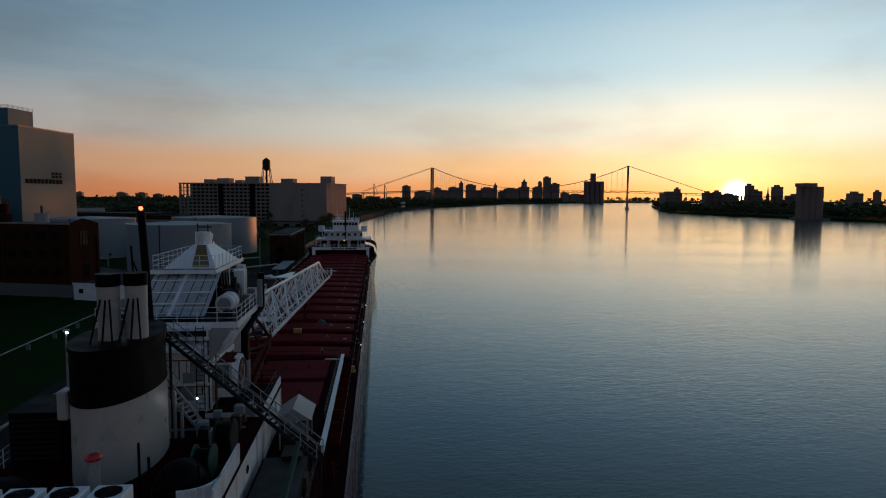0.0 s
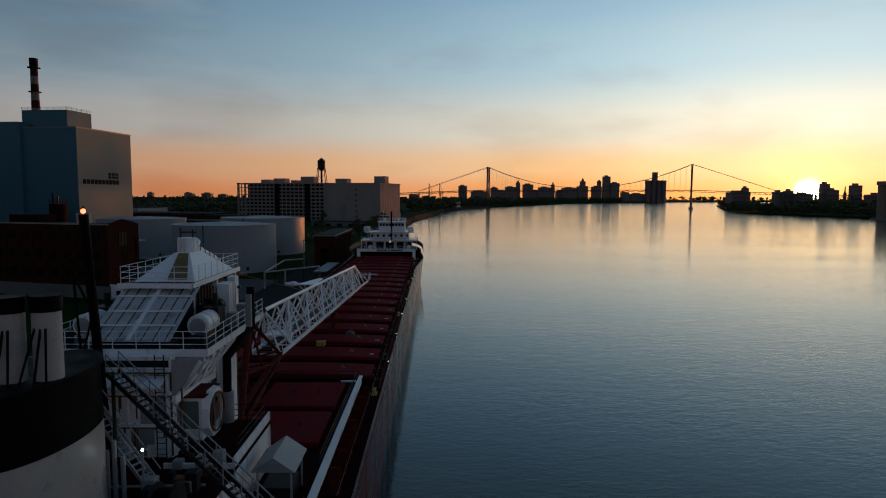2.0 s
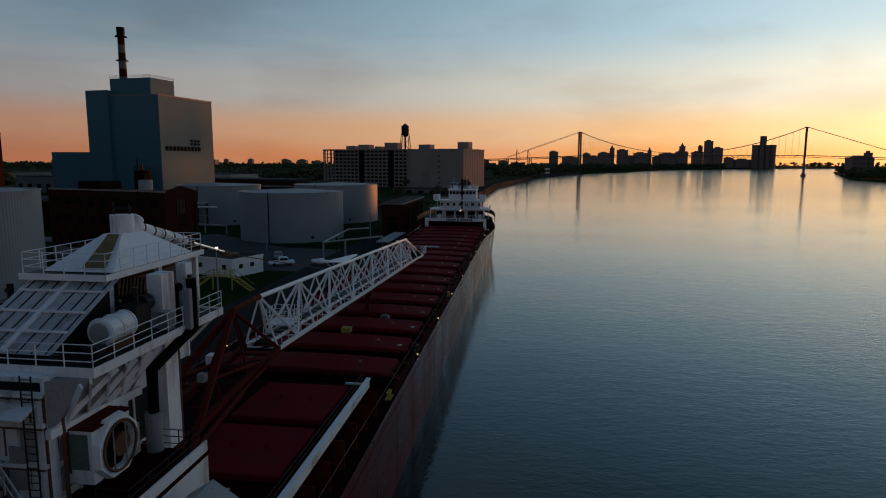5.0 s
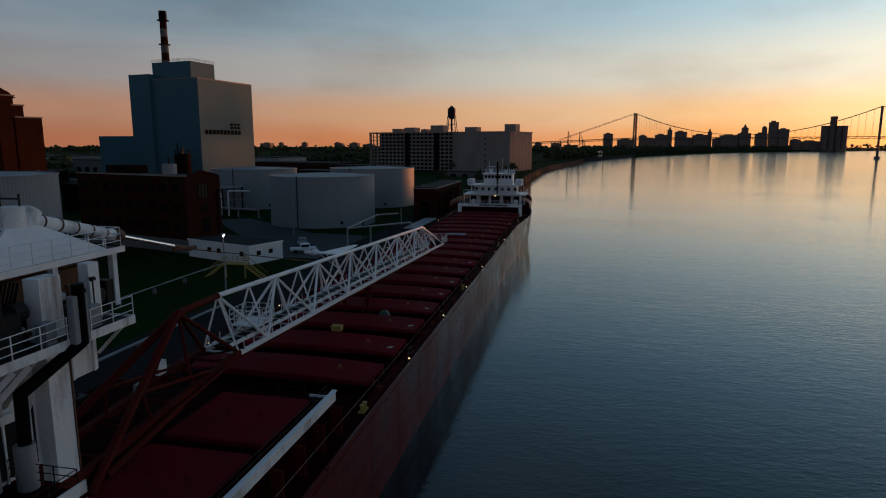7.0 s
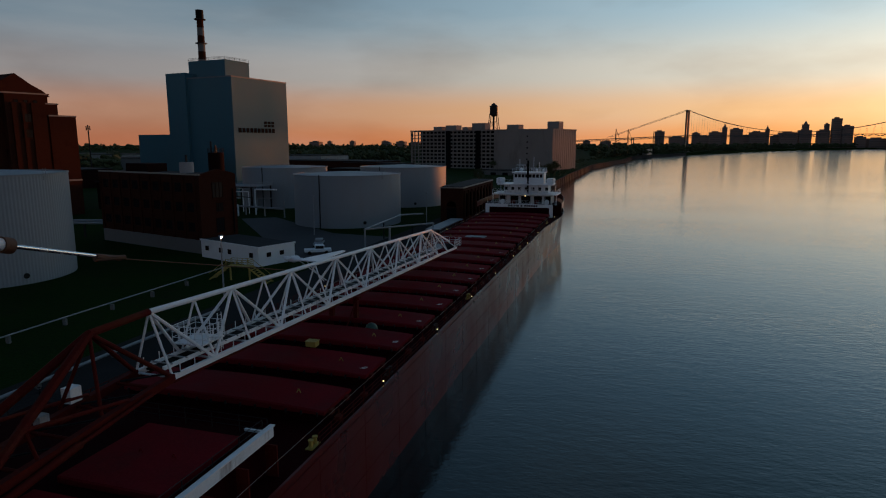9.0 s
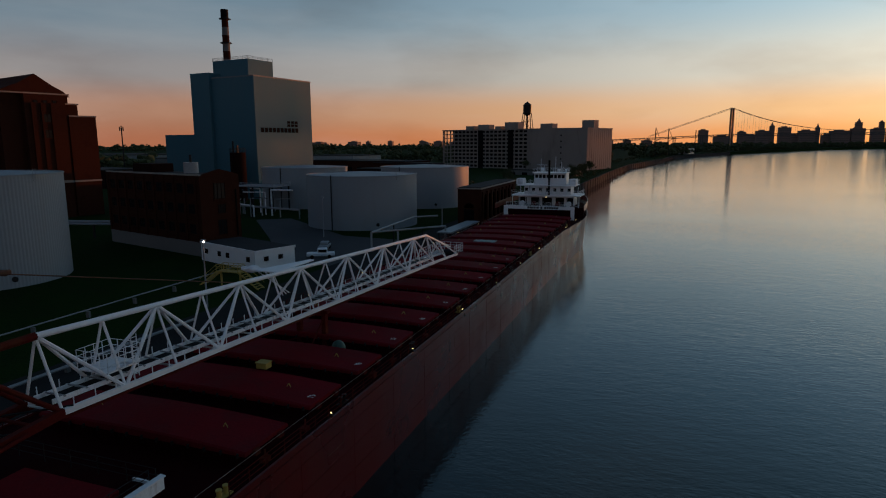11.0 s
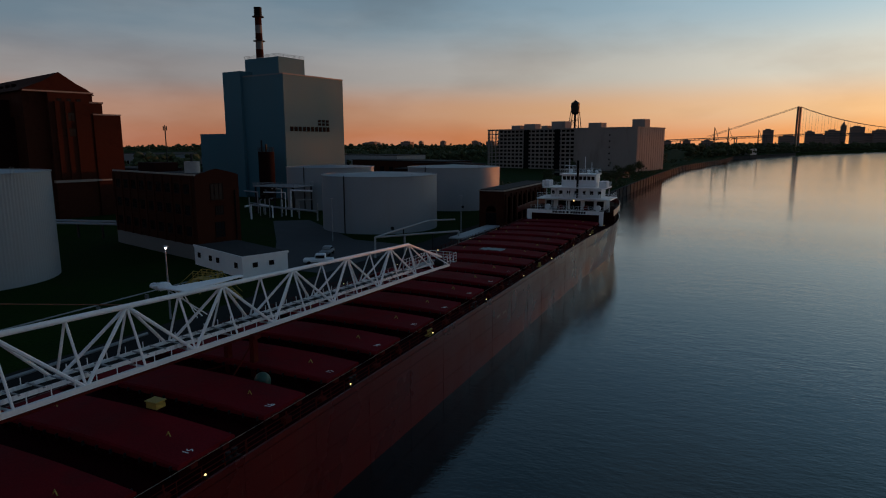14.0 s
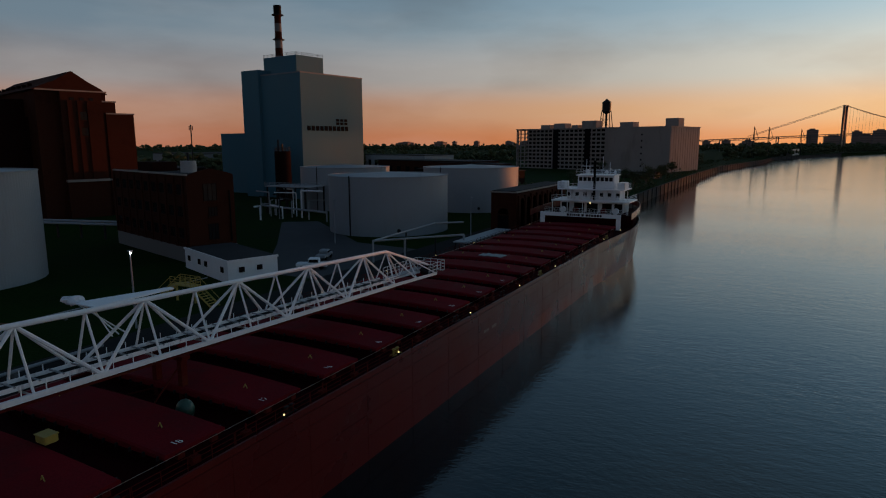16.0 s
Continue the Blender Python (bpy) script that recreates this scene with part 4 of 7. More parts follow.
# upper block and platform on columns, machinery between
bpart("upper_block", (-13.9, -10.9, 4.4, 12.2, 18.42, 21.2), M_RUST, tw, "rust-brown upper casing")
bpart("recess", (-10.92, -10.6, 5.0, 11.8, 18.6, 20.9), M_RUST, tw, "dark rusty machinery recess")
for x in (-14.15, -10.1):
    for y in (4.1, 8.4, 12.4):
        bpart("platform_post", (x - 0.16, x + 0.16, y - 0.16, y + 0.16, 18.42, 21.45), M_WHITE, tw)
for y in (5.2, 7.0, 9.6, 11.2):
    bm = bmesh.new()
    tube(bm, (-10.55, y, 19.2), (-10.0, y, 19.2), 0.42, 14)
    box(bm, -10.6, -10.0, y + 0.5, y + 1.0, 18.42, 19.9)
    part("drive_gear", bm, M_DARKMETAL, tw)
bpart("platform", (-14.5, -9.85, 3.6, 13.0, 21.4, 21.56), M_DARKMETAL, tw)
bpart("platform_edge", (-14.55, -9.8, 3.54, 3.6, 21.3, 21.62), M_WHITE_CLEAN, tw)
bpart("platform_edge", (-9.85, -9.79, 3.54, 13.06, 21.3, 21.62), M_WHITE_CLEAN, tw)
railing("platform_railing", [(-9.9, 12.9, 21.56), (-9.9, 3.7, 21.56), (-14.4, 3.7, 21.56), (-14.4, 12.9, 21.56), (-9.9, 12.9, 21.56)], tw, M_WHITE_CLEAN, h=1.1, step=1.2, r=0.028)
bm = bmesh.new()
b4 = [bm.verts.new(c) for c in ((-13.9, 4.4, 21.6), (-10.0, 4.4, 21.6), (-10.0, 12.0, 21.6), (-13.9, 12.0, 21.6))]
t4 = [bm.verts.new(c) for c in ((-12.5, 7.3, 23.2), (-11.4, 7.3, 23.2), (-11.4, 9.2, 23.2), (-12.5, 9.2, 23.2))]
for i in range(4):
    bm.faces.new((b4[i], b4[(i + 1) % 4], t4[(i + 1) % 4], t4[i]))
bm.faces.new(t4)
bm.faces.new(b4[::-1])
part("pyramid_roof", bm, M_WHITE_CLEAN, tw, "clean white pyramid roof")
bm = bmesh.new()
vv = [bm.verts.new(c) for c in ((-11.85, 4.55, 21.74), (-10.55, 4.55, 21.74), (-11.48, 7.2, 23.2), (-12.15, 7.2, 23.2))]
bm.faces.new(vv)
bmesh.ops.solidify(bm, geom=bm.faces[:], thickness=0.05)
part("stained_hatch", bm, M_OCHRE, tw, "ochre stained plate")
bm = bmesh.new()
tube(bm, (-11.95, 8.2, 23.2), (-11.95, 8.2, 24.2), 0.62, 20)
part("roof_drum", bm, M_WHITE, tw, smooth=True)
tubes("roof_post", [((-12.3, 8.0, 24.2), (-12.3, 8.0, 24.9)), ((-11.6, 8.4, 24.2), (-11.6, 8.4, 24.8)), ((-12.3, 8.0, 24.6), (-11.2, 8.0, 24.6))], 0.05, M_DARKMETAL, tw)
for k, (x, z) in enumerate(((-13.8, 13.2), (-12.3, 13.0), (-10.4, 13.4))):
    bpart("access_door", (x - 0.35, x + 0.35, TY0 - 0.2, TY0 - 0.1, z, z + 1.9), M_GREY, tw, "grey steel door")
tubes("drain_pipe", [((TX1 + 0.3, -1.2, HOUSE), (TX1 + 0.3, -1.2, 17.8))], 0.09, M_RUST, tw)
tubes("drain_pipe", [((TX0 + 0.8, TY0 - 0.3, HOUSE), (TX0 + 0.8, TY0 - 0.3, 18.0))], 0.08, M_DARKMETAL, tw)
bm = bmesh.new()
for sx in (-0.25, 0.25):
    tube(bm, (-9.55 + sx, TY0 - 0.35, HOUSE), (-9.55 + sx, TY0 - 0.35, 18.5), 0.035, 5)
for k in range(18):
    tube(bm, (-9.8, TY0 - 0.35, HOUSE + 0.3 + 0.32 * k), (-9.3, TY0 - 0.35, HOUSE + 0.3 + 0.32 * k), 0.022, 5)
part("wall_ladder", bm, M_DARKMETAL, tw)
# motors on the gallery
for x in (-8.75, -15.6):
    bm = bmesh.new()
    tube(bm, (x, 1.4, 19.35), (x, 3.3, 19.35), 0.62, 20)
    mo = part("motor", bm, M_WHITE, tw, "white rounded drive motor", smooth=True)
    for y in (1.5, 2.3, 3.2):
        bm = bmesh.new()
        tube(bm, (x, y, 19.35), (x, y + 0.08, 19.35), 0.68, 20)
        part("motor_ring", bm, M_WHITE_CLEAN, mo)
    bm = bmesh.new()
    tube(bm, (x, 1.34, 19.35), (x, 1.42, 19.35), 0.48, 18)
    part("motor_end", bm, M_GREY, mo)
    bpart("gearbox", (x - 0.55, x + 0.55, 3.4, 4.6, 18.42, 20.1), M_DARKMETAL, tw)
    bm = bmesh.new()
    tube(bm, (x, 4.6, 20.0), (x, 5.2, 20.0), 0.42, 14)
    part("coupling", bm, M_DARKMETAL, tw)
    tubes("breather_pipe", [((x + 0.2, 3.9, 20.1), (x + 0.2, 3.9, 21.0))], 0.16, M_DARKMETAL, tw)
    bpart("motor_foot", (x - 0.5, x + 0.5, 1.6, 3.2, 18.42, 18.85), M_RUST, tw)
for x, y, w, h_ in ((-8.2, 0.3, 0.35, 0.7), (-8.0, 5.6, 0.3, 1.0), (-15.9, 0.2, 0.3, 0.9), (-15.6, 6.5, 0.5, 1.2), (-9.4, -0.6, 0.2, 0.5), (-8.2, 8.4, 0.35, 1.1)):
    bpart("gallery_box", (x - w, x + w, y - w, y + w, 18.42, 18.42 + h_), M_DARKMETAL if h_ < 1 else M_GREY, tw, bevel=0.03)
tubes("cable_run", [((-7.6, -0.8, 18.7), (-7.6, 9.9, 18.7))], 0.05, M_BLACK, tw)
tubes("cable_run", [((-9.75, 4.2, 18.5), (-9.75, 4.2, 21.3))], 0.07, M_BLACK, tw)
# valves, hoses and cabinets crowded under the platform
random.seed(23)
for k in range(16):
    x, y = random.uniform(-10.5, -8.6), random.uniform(4.6, 9.6)
    z, r = random.uniform(18.6, 20.8), random.uniform(0.1, 0.26)
    bm = bmesh.new()
    tube(bm, (x, y - r, z), (x, y + r, z), r, 12)
    tube(bm, (x, y, 18.42), (x, y, z), r * 0.35, 6)
    part("valve", bm, (M_DARKMETAL, M_GREY, M_RUST, M_BLACK)[k % 4], tw, smooth=True)
for k in range(7):
    x = -10.0 + 0.2 * k
    tubes("hose", [((x, 4.5 + 0.3 * (k % 3), 18.5), (x + 0.1, 4.6, 19.8)), ((x + 0.1, 4.6, 19.8), (x - 0.2, 5.4, 21.2))], 0.05, M_BLACK, tw)
for z in (19.0, 20.2):
    tubes("pipe_run", [((-14.2, 4.28, z), (-9.6, 4.28, z))], 0.06, M_GREY, tw)
# column and exhaust on the starboard side
bpart("column", (-9.08, -8.25, 5.7, 6.9, 11.7, 21.3), M_WHITE, tw)
bpart("column_base", (-9.1, -8.23, 5.68, 6.92, UP, 11.7), M_REDSTEEL, tw, "red painted column base")
bpart("column", (-9.6, -9.0, 9.4, 10.1, 18.42, 21.3), M_WHITE, tw)
bpart("exhaust_guard", (-7.32, -6.95, 6.1, 7.0, 18.3, 20.5), M_GREY, tw, "grey sheet guard round the exhaust", bevel=0.03)
tubes("exhaust", [((-7.1, 6.6, 21.0), (-7.1, 6.6, 18.2)), ((-7.1, 6.6, 18.3), (-7.9, 3.9, 16.8)), ((-7.9, 3.9, 16.9), (-7.9, 3.8, 13.0))], 0.27, M_BLACK, tw, "black bent exhaust pipe", n=14)
bm = bmesh.new()
tube(bm, (-7.9, 3.8, 12.6), (-7.9, 3.8, 14.6), 0.42, 16)
part("silencer", bm, M_GREY, tw, smooth=True)
# blower: box with an eight-sided white shroud round the fan opening
bl_ = bpart("blower_housing", (-9.1, -7.75, -0.9, 1.6, 13.2, 15.7), M_WHITE, tw, "rust-stained white blower box", bevel=0.03)
bpart("blower_roof", (-9.1, -7.6, -1.0, 1.7, 15.7, 15.76), M_REDSTEEL, bl_, "red painted top plate")
bpart("side_screen", (-8.8, -7.95, -0.95, -0.88, 13.9, 15.5), M_GREENGREY, bl_, "dull green side screen")
bpart("screen_frame", (-8.88, -8.8, -0.97, -0.88, 13.7, 15.6), M_RUST, bl_)
FC = Vector((-7.4, 0.4, 14.5))
bm = bmesh.new()
ring8 = []
for x, r in ((-7.75, 1.5), (-7.4, 1.42), (-7.4, 1.1), (-7.75, 1.1)):
    ring8.append([bm.verts.new((x, FC.y + r * math.cos(math.pi * (k + 0.5) / 4), FC.z + r * math.sin(math.pi * (k + 0.5) / 4))) for k in range(8)])
for a, b in zip(ring8, ring8[1:] + ring8[:1]):
    for k in range(8):
        bm.faces.new((a[k], a[(k + 1) % 8], b[(k + 1) % 8], b[k]))
part("shroud", bm, M_WHITE_CLEAN, bl_, "white eight-sided fan shroud")
bm = bmesh.new()
hoops = []
for k in range(28):
    a = 2 * math.pi * k / 28
    hoops.append([bm.verts.new((-7.34 + 0.07 * math.sin(c), FC.y + (1.12 + 0.07 * math.cos(c)) * math.cos(a), FC.z + (1.12 + 0.07 * math.cos(c)) * math.sin(a))) for c in [math.pi * j / 3 for j in range(6)]])
for a, b in zip(hoops, hoops[1:] + hoops[:1]):
    for j in range(6):
        bm.faces.new((a[j], a[(j + 1) % 6], b[(j + 1) % 6], b[j]))
part("fan_ring", bm, M_RUST, bl_)
bm = bmesh.new()
tube(bm, (-7.74, FC.y, FC.z), (-7.68, FC.y, FC.z), 1.1, 28)
part("fan_opening", bm, M_BLACK, bl_)
bm = bmesh.new()
tube(bm, (-7.66, FC.y + 0.35, FC.z - 0.1), (-7.5, FC.y + 0.35, FC.z - 0.1), 0.55, 20)
part("fan_hub", bm, M_RUST, bl_, "brown fan hub", smooth=True)
tubes("fan_guard", [((-7.36, FC.y + d, FC.z - 1.0), (-7.36, FC.y + d, FC.z + 1.0)) for d in (-0.45, 0.4)], 0.035, M_STONE, bl_)
bpart("duct", (-9.1, -7.9, 1.6, 2.6, 13.1, 14.6), M_GREY, tw)
# flat dark plate: the shade of a recess painted onto the wall
bpart("wall_recess", (TX1 - 0.02, TX1 + 0.05, 3.6, 5.5, 12.8, 15.4), M_DARKMETAL, tw)
for y, z, w, h_ in ((-1.2, 13.0, 0.8, 1.1), (-1.2, 14.4, 0.8, 0.9)):
    bpart("side_panel", (TX1 - 0.02, TX1 + 0.06, y, y + w, z, z + h_), M_GREY, tw)
# topping rod from the tower to the boom
rod = thing("topping_rod", (-11.9, 9, 23.0), "long bright steel luffing rod with a rusty shackle", "luffing rod")
tubes("cylinder", [((-11.9, 8.8, 23.55), (-12.36, 15.5, 21.76))], 0.34, M_WHITE, rod, "rust-streaked white cylinder", n=16)
tubes("flange", [((-12.34, 15.2, 21.84), (-12.39, 15.8, 21.68))], 0.43, M_RUST, rod, "rusty bolted flange", n=18)
for k in range(5):
    p = Vector((-11.9, 8.8, 23.55)).lerp(Vector((-12.36, 15.5, 21.76)), 0.15 + 0.17 * k)
    tubes("clamp_ring", [(p, p + Vector((-0.007, 0.1, -0.027)))], 0.375, M_RUST, rod, n=16)
tubes("piston", [((-12.3, 14.6, 22.0), (-12.7, 21.6, 20.1))], 0.12, surface("polished_steel", (0.7, 0.7, 0.72), 0.2, metal=1.0, vary=0.05), rod, "bright polished rod", n=12)
tubes("shackle", [((-12.66, 21.4, 20.15), (-12.9, 23.6, 19.6)), ((-12.8, 21.4, 19.95), (-12.6, 23.6, 19.7))], 0.16, M_RUST, rod)
tubes("cable", [((-12.75, 23.5, 19.6), (-11.0, 40.5, 15.6))], 0.04, M_RUST, rod)
tubes("rod_mount", [((-11.9, 8.6, 23.0), (-11.9, 9.4, 23.9))], 0.45, M_WHITE, rod, n=14)
# mast
ms = thing("mast", (-12.3, -3.2, HOUSE), "slim black mast with a red beacon on top", "mast")
tubes("pole", [((-12.2, -2.6, HOUSE), (-12.5, -3.6, 26.2))], 0.24, M_BLACK, ms, n=12)
tubes("truss", [((-12.9, -3.0, HOUSE), (-13.1, -3.8, 24.0)), ((-12.9, -2.6, 15), (-12.4, -3.0, 17)), ((-12.4, -3.0, 17), (-13.0, -3.2, 19)), ((-13.0, -3.2, 19), (-12.4, -3.3, 21)), ((-12.4, -3.3, 21), (-13.1, -3.6, 23))], 0.06, M_BLACK, ms)
bm = bmesh.new()
bmesh.ops.create_uvsphere(bm, u_segments=10, v_segments=6, radius=0.13, matrix=Matrix.Translation((-12.5, -3.6, 26.35)))
part("beacon", bm, M_REDBULB, ms, "glowing red beacon")
# long sloping stair to the starboard deck
st = thing("sloping_gangway", (-1, -9.5, UP), "dark steel sloping gangway with handrails", "gangway")
A, Bq = Vector((-10.4, -5.4, 18.5)), Vector((-1.0, -9.6, 12.3))
side = (Bq - A).cross(Vector((0, 0, 1))).normalized() * 0.36
for s in (-1, 1):
    bm = bmesh.new()
    beam(bm, A + side * s, Bq + side * s, 0.08, 0.22)
    part("stringer", bm, M_DARKMETAL, st)
    bm = bmesh.new()
    tube(bm, A + side * s + Vector((0, 0, 0.95)), Bq + side * s + Vector((0, 0, 0.95)), 0.035, 6)
    tube(bm, A + side * s + Vector((0, 0, 0.5)), Bq + side * s + Vector((0, 0, 0.5)), 0.025, 6)
    for k in range(11):
        p = A.lerp(Bq, k / 10) + side * s
        tube(bm, p, p + Vector((0, 0, 0.95)), 0.03, 5)
    part("handrail", bm, M_GREY, st)
for k in range(34):
    p = A.lerp(Bq, (k + 0.5) / 34)
    bm = bmesh.new()
    beam(bm, p - side, p + side, 0.2, 0.03)
    part("tread", bm, M_DARKMETAL, st)
tubes("gangway_post", [(Bq, Vector((Bq.x, Bq.y, UP)))], 0.09, M_DARKMETAL, st)
tubes("gangway_post", [(A, Vector((A.x, A.y, HOUSE)))], 0.09, M_DARKMETAL, st)
# second short stair
st2 = thing("inclined_ladder", (-9.5, -6, HOUSE), "short dark steel inclined ladder", "ladder")
A2, B2 = Vector((-12.6, -4.2, 17.2)), Vector((-8.4, -5.6, HOUSE))
for s in (-1, 1):
    bm = bmesh.new()
    beam(bm, A2 + side * s, B2 + side * s, 0.06, 0.18)
    tube(bm, A2 + side * s + Vector((0, 0, 0.9)), B2 + side * s + Vector((0, 0, 0.9)), 0.03, 6)
    part("stringer", bm, M_GREY, st2)
for k in range(18):
    p = A2.lerp(B2, (k + 0.5) / 18)
    bm = bmesh.new()
    beam(bm, p - side, p + side, 0.2, 0.03)
    part("tread", bm, M_GREY, st2)
# shelter with a white roof
hut = thing("deck_shelter", (-3.5, -0.5, UP), "small deck shelter with a peaked white canvas roof", "shelter")
for x in (-4.5, -2.6):
    for y in (-1.6, 1.1):
        bpart("post", (x - 0.05, x + 0.05, y - 0.05, y + 0.05, UP, 11.9), M_GREY, hut)
bm = bmesh.new()
r5 = [bm.verts.new(c) for c in ((-4.8, -1.9, 11.75), (-2.3, -1.9, 11.75), (-2.3, 1.4, 11.75), (-4.8, 1.4, 11.75))]
tp = [bm.verts.new(c) for c in ((-3.55, -1.9, 12.6), (-3.55, 1.4, 12.6))]
bm.faces.new((r5[0], tp[0], tp[1], r5[3]))
bm.faces.new((r5[1], r5[2], tp[1], tp[0]))
bm.faces.new((r5[0], r5[1], tp[0]))
bm.faces.new((r5[2], r5[3], tp[1]))
bm.faces.new(r5[::-1])
part("roof", bm, M_GREY, hut, "worn pale canvas roof")
bpart("bench", (-4.4, -2.7, -1.4, 0.9, UP, 10.6), M_DARKMETAL, hut)
# cable reels, winches, posts
for x, y, z, r, mm, lab in ((-6.3, -9.2, HOUSE, 1.0, M_DARKMETAL, "large dark cable reel on the deckhouse roof"), (-6.7, -12.1, HOUSE, 0.85, M_GREEN, "green cable reel on the deckhouse roof")):
    rl = thing("cable_reel", (x, y, z), lab, "reel", "cable reels")
    for s in (-0.45, 0.45):
        bm = bmesh.new()
        tube(bm, (x + s - 0.05, y, z + r), (x + s + 0.05, y, z + r), r, 26)
        part("flange", bm, mm, rl)
    tubes("core", [((x - 0.45, y, z + r), (x + 0.45, y, z + r))], r * 0.75, M_BLACK, rl, n=20)
    bpart("cradle", (x - 0.6, x + 0.6, y - 0.7, y + 0.7, z, z + 0.3), M_DARKMETAL, rl)
wn_ = thing("deck_light", (-8.6, -6.4, HOUSE), "bright white work lamp on a post", "lamp")
tubes("post", [((-8.6, -6.4, HOUSE), (-8.6, -6.4, 14.9))], 0.06, M_GREY, wn_)
bm = bmesh.new()
bmesh.ops.create_uvsphere(bm, u_segments=10, v_segments=6, radius=0.06, matrix=Matrix.Translation((-8.6, -6.4, 14.95)))
part("bulb", bm, M_BULBWHITE, wn_)
pipes = thing("vent_pipe_cluster", (-9.9, -6.2, HOUSE), "cluster of pale vertical vent pipes", "pipes")
for k, (dx, h_) in enumerate(((0, 2.4), (0.35, 2.9), (0.75, 2.1))):
    tubes("pipe", [((-10.2 + dx, -6.6, HOUSE), (-10.2 + dx, -6.6, HOUSE + h_))], 0.11, M_GREY, pipes, n=10)
bags = thing("sack_pile", (-4.6, -13.6, UP), "heap of white sacks on the deck", "sacks")
random.seed(9)
for k in range(9):
    bm = bmesh.new()
    bmesh.ops.create_uvsphere(bm, u_segments=10, v_segments=6, radius=0.42, matrix=Matrix.Translation((-4.55 + random.uniform(-.35, .35), -13.6 + random.uniform(-.9, .9), UP + 0.22 + 0.22 * (k // 3))) @ Matrix.Rotation(random.uniform(-.5, .5), 4, "Z") @ Matrix.Diagonal((0.75, 1.0, 0.5, 1)))
    part("sack", bm, M_WHITE, bags, smooth=True)
dv = thing("davit", (-2.6, -11.0, UP), "green painted davit arm over the side deck", "davit")
tubes("arm", [((-3.0, -14.0, UP), (-2.2, -9.4, 13.2))], 0.15, M_GREEN, dv, n=10)
bpart("foot", (-3.3, -2.7, -14.3, -13.7, UP, 10.0), M_GREEN, dv)
for x, y, h_ in ((-8.2, -15.6, 2.6), (-7.7, -15.2, 2.2), (-9.0, -14.6, 2.9), (-6.2, -14.9, 1.8)):
    pp = thing("pipe_stanchion", (x, y, HOUSE), "slim dark pipe stanchion on the roof", "stanchion", "stanchions")
    tubes("pipe", [((x, y, HOUSE), (x, y, HOUSE + h_))], 0.06, M_BLACK, pp)
random.seed(12)
for k in range(26):
    x, y = random.uniform(-19, -15.2), random.uniform(-12, 20)
    s, h_ = random.uniform(0.25, 0.7), random.uniform(0.3, 1.3)
    base = HOUSE if (y < 3 and x > -17.5) else UP
    q = thing("machinery_casing", (x, y, base), "dark greasy machinery casing on deck", "machinery", "deck machinery")
    bpart("casing", (x - s, x + s, y - s, y + s, base, base + h_), random.choice((M_DARKMETAL, M_REDSTEEL, M_GREY)), q, bevel=0.05)
    tubes("pipe", [((x, y, base + h_), (x, y, base + h_ + 0.4)), ((x, y + s, base + h_ * .6), (x, y + s + 0.7, base + h_ * .6))], 0.07, M_DARKMETAL, q)
for k in range(14):
    x, y = random.uniform(-8.6, -5.8), random.uniform(-8.0, -2.6)
    s, h_ = random.uniform(0.15, 0.4), random.uniform(0.3, 1.1)
    q = thing("machinery_casing", (x, y, HOUSE), "small dark winch casing on the roof deck", "machinery", "deck machinery")
    bpart("casing", (x - s, x + s, y - s, y + s, HOUSE, HOUSE + h_), random.choice((M_DARKMETAL, M_GREY, M_RUST)), q, bevel=0.04)

# ---- forecastle ----
fc = thing("forecastle", (-9, 168, DECK), "white tiered pilothouse and forecastle at the bow", "forecastle")
bm = bmesh.new()
box(bm, -18.7, -0.7, 156.6, 157.1, 9.15, 9.9)
box(bm, -18.7, -17.7, 156.6, 157.1, DECK, 9.15)
box(bm, -1.6, -0.7, 156.6, 157.1, DECK, 9.15)
part("name_beam", bm, M_WHITE_CLEAN, fc, "white beam across the deck with dark name bars")
random.seed(3)
x = -12.5
for w in (0.5, 0.45, 0.2, 0.4, 0.2, 0.45, 0, 0.5, 0, 0.5, 0.4, 0.5, 0.5, 0.45, 0.45):
    if w:
        bpart("name_bar", (x, x + w, 156.56, 156.6, 9.3, 9.75), M_BLACK, fc)
    x += w + 0.14 if w else 0.3
bm = bmesh.new()
prism(bm, [(x, y) for x, y in hull_outline(0.5, 0.6, 0.5) if y > 157] + [(-19.3, 161), (-0.3, 161)], DECK, 9.3)
part("forecastle_deck", bm, M_DECK, fc)
bpart("lower_house", (-17.0, -2.2, 166.0, 172, 9.3 - 1.9, 11.7), M_WHITE, fc)
bpart("lower_deck_edge", (-18.2, -0.2, 162.6, 171.8, 11.7, 11.95), M_WHITE_CLEAN, fc)
bpart("middle_house", (-15.6, -3.2, 166.4, 172, 11.95, 14.1), M_WHITE, fc)
bpart("middle_deck_edge", (-17.0, -1.6, 163.4, 171.6, 14.1, 14.3), M_WHITE_CLEAN, fc)
bpart("pilothouse", (-12.8, -4.4, 165.6, 170.5, 14.3, 17.0), M_WHITE_CLEAN, fc)
bpart("pilothouse_roof", (-13.1, -4.1, 164.7, 170.8, 17.0, 17.2), M_WHITE_CLEAN, fc)
for k in range(8):
    x = -12.5 + k * 1.0
    bpart("window", (x, x + 0.75, 165.54, 165.62, 15.9, 16.7), M_GLASS, fc)
for k in range(7):
    x = -15.4 + k * 1.9
    bpart("window", (x, x + 0.8, 166.34, 166.42, 12.6, 13.4), M_GLASS, fc)
